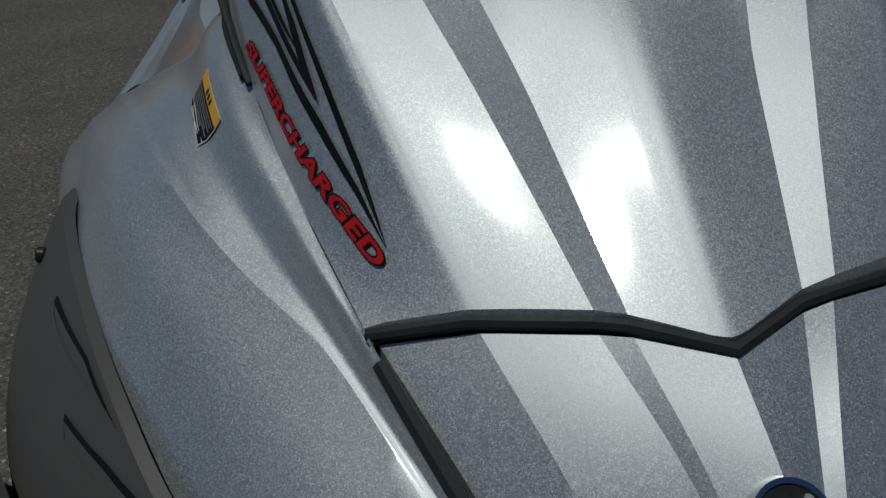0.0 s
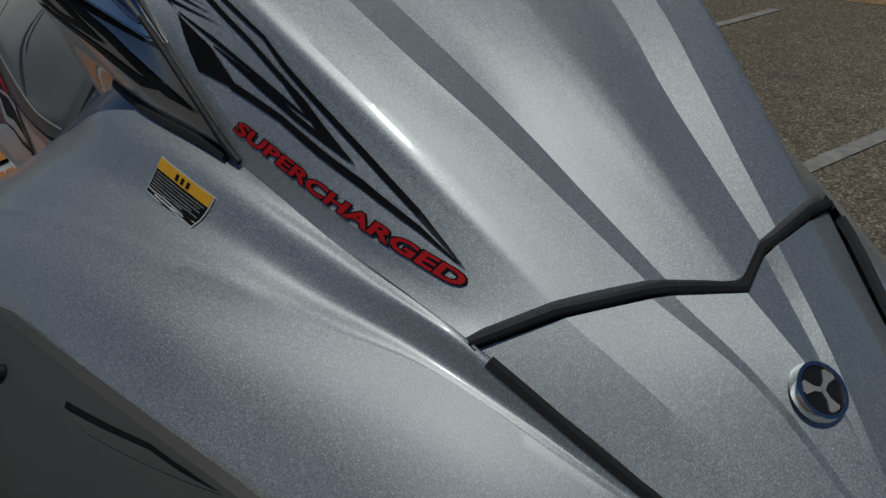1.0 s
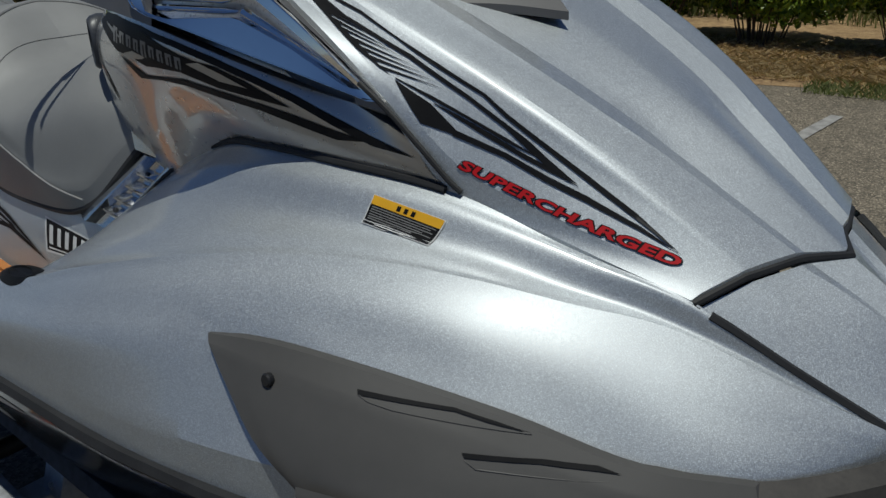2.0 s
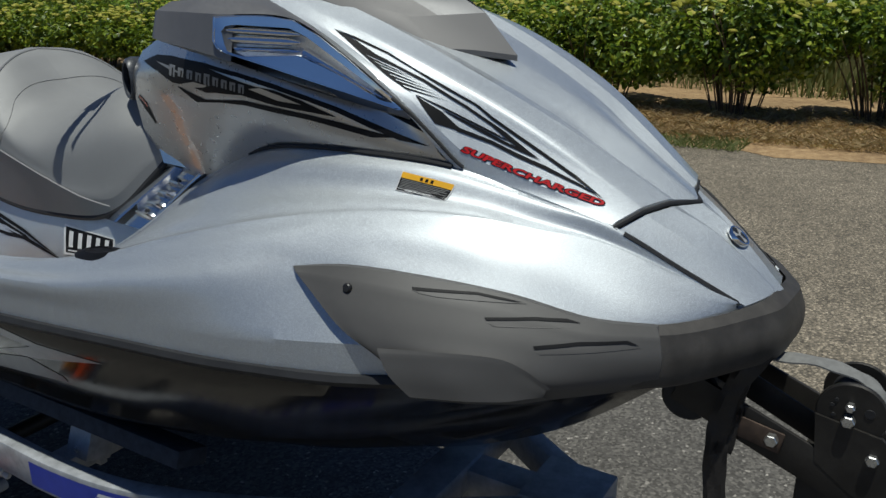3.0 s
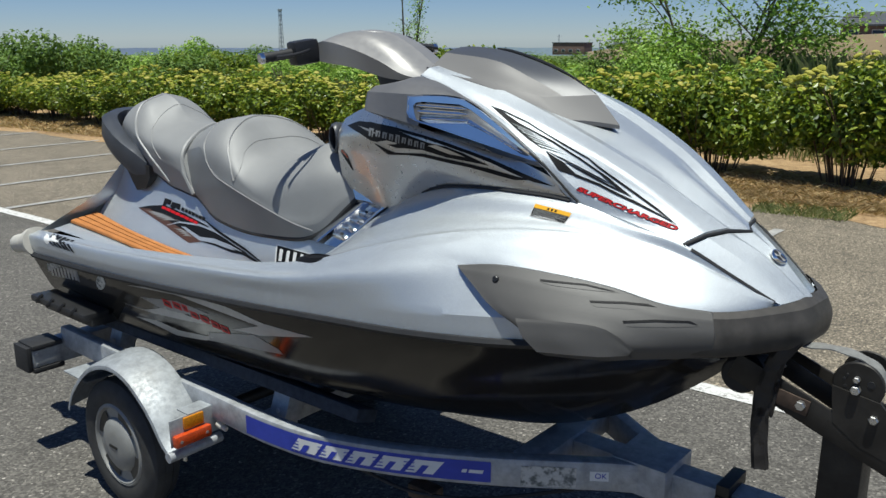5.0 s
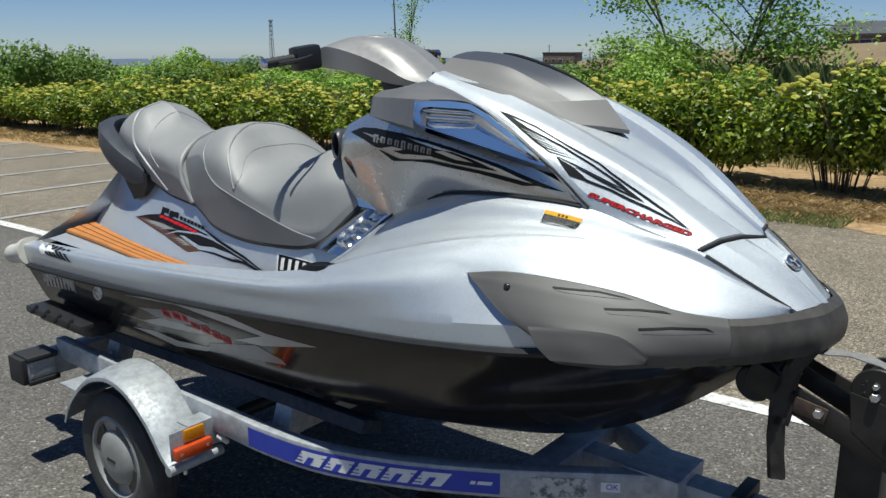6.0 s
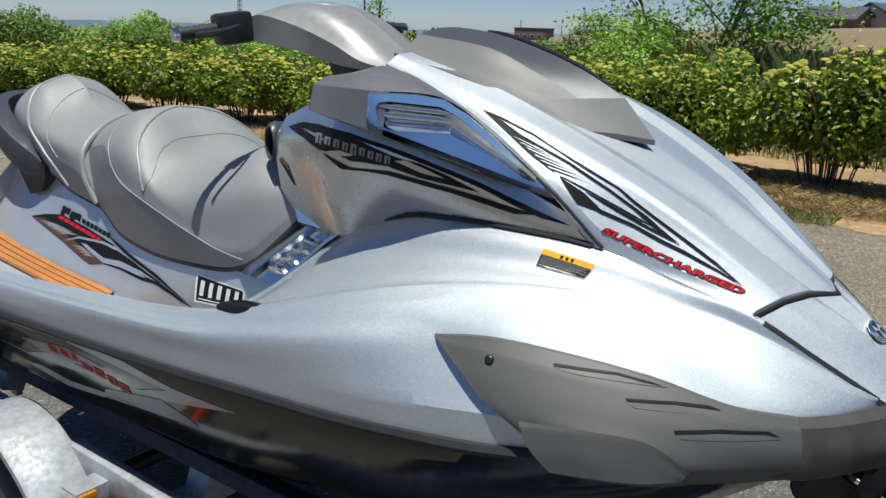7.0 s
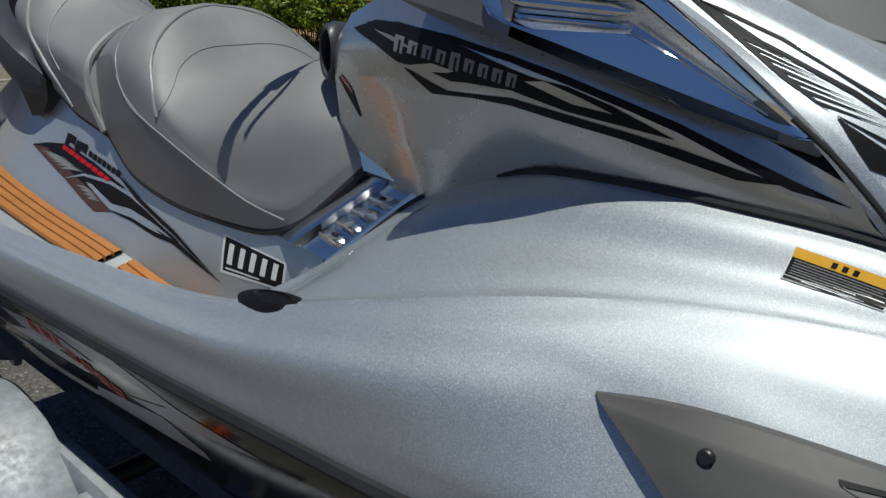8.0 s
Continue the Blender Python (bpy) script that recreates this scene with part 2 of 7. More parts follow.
def leafy(name, dark, mid, light, rough=0.5):
    m = material(name, mid, rough)
    g = m.node_tree.nodes.new("ShaderNodeNewGeometry")
    col = ramp(m, g.outputs["Random Per Island"], (0.0, dark), (0.55, mid), (1.0, light))
    wire(m, col, surf(m).inputs["Base Color"])
    surf(m).inputs["Subsurface Weight"].default_value = 0.0
    surf(m).inputs["Transmission Weight"].default_value = 0.0
    tr = m.node_tree.nodes.new("ShaderNodeBsdfTranslucent")
    wire(m, mix(m, 0.35, col, (0.25, 0.35, 0.02)), tr.inputs["Color"])
    sh = m.node_tree.nodes.new("ShaderNodeMixShader")
    sh.inputs[0].default_value = 0.32
    out = m.node_tree.nodes["Material Output"]
    wire(m, surf(m).outputs[0], sh.inputs[1])
    wire(m, tr.outputs[0], sh.inputs[2])
    wire(m, sh.outputs[0], out.inputs["Surface"])
    return m


HEDGE_LEAF = leafy("hedge_leaf", (0.032, 0.07, 0.008), (0.15, 0.225, 0.018), (0.38, 0.44, 0.042), 0.38)
FLOWER = leafy("pale_yellow_blossom", (0.28, 0.29, 0.035), (0.46, 0.43, 0.06), (0.60, 0.55, 0.14), 0.8)
TWIG = material("brown_twig", (0.13, 0.085, 0.05), 0.85)
vary(TWIG, (0.13, 0.085, 0.05), 30, 0.3, 0.85, 0.08)
TREE_LEAF = leafy("pale_tree_leaf", (0.15, 0.28, 0.035), (0.28, 0.45, 0.065), (0.44, 0.58, 0.12), 0.5)
SCRUB_LEAF = leafy("scrub_leaf", (0.06, 0.12, 0.02), (0.13, 0.23, 0.04), (0.23, 0.34, 0.065), 0.6)
DRY_GRASS = leafy("dry_grass_blade", (0.26, 0.16, 0.07), (0.44, 0.31, 0.15), (0.62, 0.48, 0.26), 0.9)
REED = leafy("green_reed", (0.1, 0.14, 0.04), (0.2, 0.23, 0.08), (0.34, 0.34, 0.15), 0.8)
BARK = material("grey_bark", (0.16, 0.13, 0.1), 0.9)
_v, _a, _b = vary(BARK, (0.16, 0.13, 0.1), 8, 0.3, 0.9, 0.05)
bump(BARK, _b, 0.6, 0.01)
FIELD = material("far_dry_field", (0.235, 0.175, 0.10), 0.95)
vary(FIELD, (0.235, 0.175, 0.10), 0.15, 0.2, 0.95, 0.03)
FAR_WALL = material("far_pale_wall", (0.5, 0.5, 0.48), 0.8)
vary(FAR_WALL, (0.5, 0.5, 0.48), 0.4, 0.08, 0.8, 0.05)
FAR_BROWN = material("far_brown_wall", (0.2, 0.13, 0.11), 0.8)
vary(FAR_BROWN, (0.2, 0.13, 0.11), 0.4, 0.1, 0.8, 0.05)
FAR_ROOF = material("far_dark_roof_tile", (0.07, 0.075, 0.085), 0.7)
vary(FAR_ROOF, (0.07, 0.075, 0.085), 0.6, 0.15, 0.7, 0.05)
FAR_GLASS = material("far_window_glass", (0.04, 0.05, 0.06), 0.15)
TOWER_STEEL = material("far_tower_steel", (0.3, 0.32, 0.36), 0.6, 0.3)
# Distance haze is put into the hills' pale blue base colour.
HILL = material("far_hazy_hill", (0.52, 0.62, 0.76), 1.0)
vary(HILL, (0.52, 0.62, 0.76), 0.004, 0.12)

MEADOW = material("far_scrub_meadow", (0.11, 0.14, 0.04), 0.95)
_v = coords(MEADOW)
wire(MEADOW, ramp(MEADOW, noise_tex(MEADOW, _v, 0.12, 8, .7), (0.3, (0.05, 0.08, 0.02)), (0.55, (0.12, 0.15, 0.045)), (0.75, (0.22, 0.2, 0.09))), surf(MEADOW).inputs["Base Color"])

# ---------------------------------------------------------------- mesh helpers
ROOT_AT = {}


def thing(name, at, label, category, group="", kind=""):
    """An Empty at a thing's base, to which its parts are given."""
    ob = new(name)
    ob.empty_display_size = 0.1
    ob.location = at
    ROOT_AT[ob.name] = Vector(at)
    return tagged(ob, label, category, group, kind)


def mesh_of(name, verts, faces, mat, sharp=35, smooth=True):
    me = bpy.data.meshes.new(name)
    me.from_pydata([tuple(v) for v in verts], [], [tuple(f) for f in faces])
    me.validate()
    if mat:
        me.materials.append(mat)
    if smooth:
        me.shade_smooth()
        me.set_sharp_from_angle(angle=radians(sharp))
    return me


def attach(ob, parent, label=""):
    if parent is not None:
        ob.parent = parent
        if parent.name in ROOT_AT:
            ob.matrix_parent_inverse = Matrix.Translation(-ROOT_AT[parent.name])
    if label:
        ob["label"] = label
    return ob


def part(name, shape, mat, parent, label="", sharp=35, smooth=True):
    """One mesh object from (verts, faces) in world metres, under a thing or a part."""
    return attach(new(name, mesh_of(name, shape[0], shape[1], mat, sharp, smooth)), parent, label)


def join(*shapes):
    vs, fs = [], []
    for v, f in shapes:
        o = len(vs)
        vs += [tuple(p) for p in v]
        fs += [tuple(i + o for i in q) for q in f]
    return vs, fs


def mirror(shape):
    """The shape and its twin across the centre plane y = 0."""
    v, f = shape
    return join(shape, ([(p[0], -p[1], p[2]) for p in v], [tuple(reversed(q)) for q in f]))


def twin(shape):
    v, f = shape
    return [(p[0], -p[1], p[2]) for p in v], [tuple(reversed(q)) for q in f]


def port_point(p):
    """The port twin of a starboard point; the craft's bow stands a little askew on the trailer."""
    k = min(abs(p[1]) / .214, 1) * min(max((p[0] + 1.6) / .6, 0), 1)
    return (p[0] + .028 * k, -p[1] + .034 * k, p[2] - .010 * k)


def port_of(shape):
    return [port_point(p) for p in shape[0]], [tuple(reversed(q)) for q in shape[1]]


def both(shape):
    return join(shape, port_of(shape))


def moved(shape, m):
    return [tuple(m @ Vector(p)) for p in shape[0]], shape[1]


def spline(knots, n):
    """n points along a smooth curve through the knots (rows of any width)."""
    k = np.array(knots, float)
    d = np.sqrt(np.linalg.norm(np.diff(k[:, :3], axis=0), axis=1)) + 1e-6
    s = np.concatenate(([0], np.cumsum(d)))
    tang = np.zeros_like(k)
    for i in range(len(k)):
        if i == 0:
            tang[i] = (k[1] - k[0]) / d[0]
        elif i == len(k) - 1:
            tang[i] = (k[-1] - k[-2]) / d[-1]
        else:
            a, b = (k[i] - k[i - 1]) / d[i - 1], (k[i + 1] - k[i]) / d[i]
            tang[i] = (a * d[i] + b * d[i - 1]) / (d[i] + d[i - 1])
    out = []
    for u in np.linspace(0, s[-1], n):
        i = min(max(int(np.searchsorted(s, u) - 1), 0), len(d) - 1)
        t = (u - s[i]) / d[i]
        h = d[i]
        out.append(k[i] * (2 * t**3 - 3 * t**2 + 1) + tang[i] * h * (t**3 - 2 * t**2 + t)
                   + k[i + 1] * (-2 * t**3 + 3 * t**2) + tang[i + 1] * h * (t**3 - t**2))
    return np.array(out)


def fn(xs, ys):
    """A smooth function through the points (xs rising)."""
    xs, ys = np.array(xs, float), np.array(ys, float)
    m = np.gradient(ys, xs)

    def call(x):
        x = min(max(x, xs[0]), xs[-1])
        i = min(max(int(np.searchsorted(xs, x) - 1), 0), len(xs) - 2)
        h = xs[i + 1] - xs[i]
        t = (x - xs[i]) / h
        return float(ys[i] * (2 * t**3 - 3 * t**2 + 1) + m[i] * h * (t**3 - 2 * t**2 + t)
                     + ys[i + 1] * (-2 * t**3 + 3 * t**2) + m[i + 1] * h * (t**3 - t**2))
    return call


def grid(rows, flip=False, closed=False):
    """Faces over rows of points, all of one length."""
    n, k = len(rows), len(rows[0])
    v = [tuple(p[:3]) for r in rows for p in r]
    f = []
    for i in range(n - 1):
        for j in range(k if closed else k - 1):
            q = (i * k + j, i * k + (j + 1) % k, (i + 1) * k + (j + 1) % k, (i + 1) * k + j)
            f.append(q[::-1] if flip else q)
    return v, f


def loft(guides, n=60, across=6, creases=(), flip=False):
    """A skin over guide curves; it runs smoothly across all but the guides named as creases."""
    g = [spline(k, n) for k in guides]
    cuts = [0] + sorted(creases) + [len(g) - 1]
    rows = []
    for a, b in zip(cuts[:-1], cuts[1:]):
        cols = [spline([g[j][i] for j in range(a, b + 1)], (b - a) * across + 1) for i in range(n)]
        block = [[c[j] for c in cols] for j in range((b - a) * across + 1)]
        rows += block if not rows else block[1:]
    return grid(rows, flip)


def skirt(shape, by):
    """Gives an open sheet an inward rim of that offset along all its open edges."""
    v, f = [tuple(p) for p in shape[0]], list(shape[1])
    seen = {}
    for q in f:
        for a, b in zip(q, q[1:] + q[:1]):
            seen[(a, b)] = 1
    edge = [(a, b) for a, b in seen if (b, a) not in seen]
    low = {}
    for a, b in edge:
        for i in (a, b):
            if i not in low:
                low[i] = len(v)
                v.append(tuple(v[i][k] + by[k] for k in range(3)))
    f += [(b, a, low[a], low[b]) for a, b in edge]
    return v, f


def tube(path, r, sides=8, ends=True, flat=1.0, up=(0, 0, 1)):
    """A tube along a line of points; r: one radius or one for each point; flat squeezes it along up."""
    p = [Vector(q[:3]) for q in path]
    rs = r if hasattr(r, "__len__") else [r] * len(p)
    rows = []
    for i, c in enumerate(p):
        d = (p[min(i + 1, len(p) - 1)] - p[max(i - 1, 0)]).normalized()
        a = d.cross(Vector(up))
        a = a.normalized() if a.length > 1e-4 else d.orthogonal().normalized()
        b = a.cross(d).normalized()
        rows.append([c + a * math.cos(t) * rs[i] + b * math.sin(t) * rs[i] * flat
                     for t in (2 * math.pi * k / sides for k in range(sides))])
    v, f = grid(rows, True, True)
    if ends:
        f.append(tuple(range(sides)))
        f.append(tuple(len(v) - 1 - k for k in range(sides)))
    return v, f


def slab(lo, hi, bevel=0.006, seg=2):
    """A box with rounded edges."""
    bm = bmesh.new()
    bmesh.ops.create_cube(bm, size=1)
    for p in bm.verts:
        p.co = Vector([a + (b - a) * (c + .5) for a, b, c in zip(lo, hi, p.co)])
    if bevel:
        bmesh.ops.bevel(bm, geom=bm.edges[:], offset=bevel, segments=seg, profile=0.6, affect='EDGES')
    return from_bm(bm)


def from_bm(bm):
    bm.verts.index_update()
    s = [tuple(p.co) for p in bm.verts], [tuple(p.index for p in q.verts) for q in bm.faces]
    bm.free()
    return s


def beam(a, b, w, h, bevel=0.005, up=(0, 0, 1)):
    """A box beam from a to b, w wide and h high."""
    a, b = Vector(a), Vector(b)
    m = Matrix.Translation((a + b) / 2) @ (b - a).to_track_quat('X', 'Z').to_matrix().to_4x4()
    ln = (b - a).length
    return moved(slab((-ln / 2, -w / 2, -h / 2), (ln / 2, w / 2, h / 2), bevel), m)


def disc(at, axis, r, depth, sides=24, bevel=0.003):
    """A short cylinder round axis, rounded at its rims, centred at at."""
    rr = [(max(r - bevel, 1e-4), -depth / 2), (r, -depth / 2 + bevel), (r, depth / 2 - bevel), (max(r - bevel, 1e-4), depth / 2)]
    return lathe(rr, at, axis, sides)


def lathe(profile, at, axis, sides=32, caps=True):
    """A turned shape: rows of (radius, height along the axis)."""
    q = Vector(axis).to_track_quat('Z', 'Y').to_matrix().to_4x4()
    m = Matrix.Translation(at) @ q
    rows = [[m @ Vector((r * math.cos(t), r * math.sin(t), h)) for t in (2 * math.pi * k / sides for k in range(sides))] for r, h in profile]
    v, f = grid(rows, False, True)
    if caps:
        f.append(tuple(reversed(range(sides))))
        f.append(tuple(len(v) - sides + k for k in range(sides)))
    return v, f


def prism(poly, depth, m):
    """A flat outline of (x, y) points, given depth along z, at the pose m."""
    n = len(poly)
    v = [m @ Vector((x, y, 0)) for x, y in poly] + [m @ Vector((x, y, depth)) for x, y in poly]
    f = [tuple(reversed(range(n))), tuple(range(n, 2 * n))] + [(i, (i + 1) % n, n + (i + 1) % n, n + i) for i in range(n)]
    return [tuple(p) for p in v], f


def words(text, size, m, mat, name, parent, depth=.0006, shear=0.0, bold=0.0):
    """Raised lettering in the built-in font as a mesh of its own."""
    cu = bpy.data.curves.new(name, 'FONT')
    cu.body, cu.size, cu.extrude, cu.shear, cu.offset = text, size, depth, shear, bold
    cu.align_x, cu.align_y, cu.resolution_u = 'CENTER', 'CENTER', 3
    tmp = bpy.data.objects.new(name, cu)
    scene.collection.objects.link(tmp)
    me = bpy.data.meshes.new_from_object(tmp.evaluated_get(bpy.context.evaluated_depsgraph_get()))
    bpy.data.objects.remove(tmp)
    v = [tuple(m @ p.co) for p in me.vertices]
    f = [tuple(p.vertices) for p in me.polygons]
    bpy.data.meshes.remove(me)
    return part(name, (v, f), mat, parent, "", 30, False)

# ---------------------------------------------------------------- the watercraft
SKI = thing("jet_ski", (-1.7, 0, 0.5), "silver jet ski with grey seat resting on a boat trailer", "jet ski")

# --- hull below the bump strip
h_w = fn([-3.28, -2.8, -2.0, -1.3, -.9, -.6, -.45, -.3, -.2, -.12], [.59, .612, .618, .615, .600, .552, .475, .33, .18, .03])
h_zs = fn([-3.28, -2.49, -1.71, -1.25, -.98, -.52, -.25, -.1], [.93, .975, 1.03, 1.07, 1.093, 1.138, 1.15, 1.15])
h_yc = fn([-3.28, -2.0, -1.3, -.9, -.6, -.35, -.15], [.48, .50, .48, .42, .32, .18, .02])
h_zc = fn([-3.28, -3.0, -2.0, -1.43, -.9, -.6, -.35, -.15], [.68, .68, .715, .75, .83, .92, 1.0, 1.09])
h_zk = fn([-3.28, -1.6, -1.1, -.7, -.4, -.2, -.12], [.50, .50, .55, .66, .83, 1.0, 1.08])


def hull_shape():
    rows = []
    for x in np.linspace(-3.335, -.12, 64):
        w, zs, yc, zc, zk = h_w(x), h_zs(x), h_yc(x), h_zc(x), h_zk(x)
        k = [(x, 0, zk), (x, -yc * .3, zk + (zc - zk) * .27), (x, -yc * .62, zk + (zc - zk) * .56), (x, -yc * .64, zk + (zc - zk) * .60),
             (x, -yc, zc), (x, -yc - .012, zc + .02), (x, -(yc + (w - yc) * .45), zc + (zs - zc) * .35),
             (x, -(yc + (w - yc) * .8), zc + (zs - zc) * .7), (x, -w, zs - .02), (x, -w, zs)]
        rows.append(k)
    v, f = grid(rows)
    f.append(tuple(range(9, -1, -1)))
    return v, f


hull = part("hull", mirror(hull_shape()), HULL, SKI, "glossy black lower hull with scuffs", 40)
strip_line = [(x, -h_w(x) - .004, h_zs(x) - .004) for x in np.linspace(-3.33, -.53, 40)]
part("bump_strip", tube(strip_line, .013, 6), RUBBER, SKI, "thin black rubber strip along the gunwale")
part("bump_strip", twin(tube(strip_line, .013, 6)), RUBBER, SKI, "thin black rubber strip along the gunwale")

# --- gunwale, fender and seam: guides from the stern to the bow
XS = [-3.34, -2.5, -1.9, -1.55, -1.36, -1.13, -.97, -.80, -.62, -.45, -.30, -.17, -.06]
S1 = list(zip(XS, [-.600, -.625, -.622, -.619, -.616, -.611, -.605, -.588, -.556, -.502, -.425, -.302, -.115],
              [.975, 1.02, 1.072, 1.102, 1.118, 1.14, 1.155, 1.175, 1.195, 1.2, 1.185, 1.17, 1.17]))
S2 = list(zip(XS, [-.598, -.619, -.624, -.623, -.618, -.604, -.573, -.515, -.479, -.428, -.360, -.276, -.105],
              [1.02, 1.06, 1.105, 1.14, 1.172, 1.224, 1.258, 1.296, 1.308, 1.294, 1.257, 1.234, 1.233]))
S3 = [(-3.34, -.55, 1.035), (-2.5, -.552, 1.083), (-1.9, -.55, 1.14), (-1.55, -.546, 1.182), (-1.367, -.535, 1.228), (-1.225, -.52, 1.279), (-1.101, -.50, 1.317),
      (-.964, -.468, 1.354), (-.843, -.434, 1.378), (-.724, -.404, 1.394), (-.61, -.375, 1.402), (-.504, -.343, 1.399), (-.407, -.298, 1.381), (-.306, -.24, 1.357), (-.18, -.187, 1.302), (-.06, -.118, 1.24)]
S4 = list(zip([-3.34, -2.5, -1.9, -1.60, -1.38, -1.25, -1.12, -.97, -.80, -.588, -.44, -.295, -.18, -.073],
              [-.49, -.49, -.48, -.42, -.225, -.228, -.247, -.283, -.294, -.272, -.247, -.214, -.17, -.12],
              [.99, 1.02, 1.06, 1.10, 1.335, 1.40, 1.446, 1.472, 1.480, 1.468, 1.425, 1.384, 1.315, 1.246]))
S0 = [(x, -h_w(x) if x < -.4 else S1[i][1] * .96, h_zs(x)) for i, x in enumerate(XS)]
DISH = [[], [], []]
for a, b in zip(spline(S3, 24), spline(S4, 24)):
    for row, (w, drop) in zip(DISH, ((.2, -.006), (.47, -.013), (.72, .003))):
        c = a + (b - a) * w
        row.append((c[0], c[1], c[2] + drop * min(max((c[0] + 1.42) / .4, 0), 1) * min(max(-c[0] / .35, 0), 1)))
BULGE = []
for a, b in zip(spline(S2, 24), spline(S3, 24)):
    c = a + (b - a) * .55
    k = min(max((c[0] + 1.35) / .4, 0), 1) * min(max(-c[0] / .3, 0), 1)
    BULGE.append((c[0], c[1] - .006 * k, c[2] + .0055 * k))
SIDE_SKIN = loft([S0, S1, S2, BULGE, S3, *DISH, S4], 180, 6, (1, 4), True)
deck = part("deck_side", SIDE_SKIN, SILVER, SKI, "silver metallic painted gunwale and front fender", 26)
part("deck_side", port_of(SIDE_SKIN), SILVER, SKI, "silver metallic painted gunwale and front fender", 26)

# --- hood with two stepped ribs and a faint middle ridge
G0 = [(-.295, -.214, 1.385), (-.44, -.247, 1.430), (-.588, -.272, 1.475), (-.70, -.284, 1.578), (-.85, -.280, 1.678), (-1.0, -.262, 1.745), (-1.2, -.235, 1.803)]
GA = [(-.290, -.200, 1.3905), (-.335, -.208, 1.411), (-.44, -.239, 1.450), (-.588, -.268, 1.503), (-.70, -.276, 1.594), (-.85, -.262, 1.682), (-1.0, -.248, 1.749), (-1.2, -.224, 1.806)]
G1 = [(-.262, -.149, 1.409), (-.366, -.1755, 1.4795), (-.47, -.199, 1.5455), (-.60, -.2205, 1.6145), (-.80, -.2255, 1.697), (-1.0, -.210, 1.7625), (-1.2, -.19, 1.824)]
G2 = [(-.232, -.0735, 1.412), (-.309, -.090, 1.461), (-.385, -.107, 1.5095), (-.49, -.130, 1.570), (-.74, -.1515, 1.687), (-.98, -.152, 1.775), (-1.2, -.145, 1.828)]
G3 = [(-.229, -.052, 1.406), (-.312, -.060, 1.455), (-.392, -.068, 1.503), (-.487, -.083, 1.5605), (-.74, -.1036, 1.678), (-.98, -.1205, 1.766), (-1.2, -.13, 1.823)]
G4 = [(-.194, .002, 1.3985), (-.25, .007, 1.436), (-.33, .014, 1.492), (-.42, .022, 1.546), (-.70, .047, 1.677), (-.96, .055, 1.766), (-1.2, .055, 1.83)]
def near(a, b, t, n=9):
    """A guide close to guide a, on the way to guide b."""
    p, q = spline(a, n), spline(b, n)
    return [tuple(u + (w - u) * t) for u, w in zip(p, q)]


def soften(a, b, c, t=.14):
    """Three guides that round off the edge a between its neighbours b and c."""
    p, q = near(a, b, t), near(a, c, t)
    return p, [tuple((np.array(u) * .55 + (np.array(v) + np.array(w)) * .225)) for u, v, w in zip(near(a, b, 0), p, q)], q


def hood_port(guide):
    """The port twin of a hood guide, across the hood's own centre plane."""
    out = []
    for x, y, z in guide:
        d = 2 * (.029 - .087 * (max(x, -.85) + .5) - y)
        out.append((x + .065 * d, y + d, z))
    return out


RIDGE = soften(G4, G3, hood_port(G3), .2)
EDGE = soften(G1, G0, G2)
def crowned(a, b, w, rise):
    """A guide between two others, lifted so that the strip between them is slightly domed."""
    return [(p[0], p[1], p[2] + rise * min(max((p[0] + .95) / .3, 0), 1)) for p in near(a, b, w)]


STRIP = [GA, *EDGE, crowned(EDGE[2], G2, .45, .0006), G2]
MID_S, MID_P = crowned(G3, RIDGE[0], .45, .0003), crowned(hood_port(G3), RIDGE[2], .45, .0003)
HOOD_SKIN = loft([G0, *STRIP, G3, MID_S, *RIDGE, MID_P, hood_port(G3), *[hood_port(g) for g in STRIP[::-1]], hood_port(G0)],
                 110, 5, (1, 2, 4, 6, 7, 9, 11, 13, 14, 16, 18, 19), True)
hood = part("hood", skirt(HOOD_SKIN, (0, 0, -.016)), SILVER, SKI, "silver hood with raised ribs and black striped decals", 13)

# --- nose panel with the round badge
N0 = [(-.288, -.206, 1.374), (-.18, -.160, 1.308), (-.062, -.118, 1.236)]
N1 = [(-.255, -.142, 1.393), (-.158, -.110, 1.332), (-.040, -.078, 1.240)]
N2 = [(-.225, -.072, 1.397), (-.135, -.047, 1.345), (-.020, -.027, 1.243)]
N3 = [(-.220, -.051, 1.394), (-.130, -.034, 1.338), (-.018, -.020, 1.242)]
N4 = [(-.186, 0, 1.392), (-.105, 0, 1.337), (-.012, 0, 1.243)]
NOSE_SKIN = loft([N0, N1, N2, N3, N4, hood_port(N3), hood_port(N2), [port_point(p) for p in N1], [port_point(p) for p in N0]], 24, 4, (1, 2, 3, 4, 5, 6, 7), True)
nose = part("nose_panel", skirt(NOSE_SKIN, (0, 0, -.012)), SILVER, SKI, "silver nose panel with a round badge", 12)

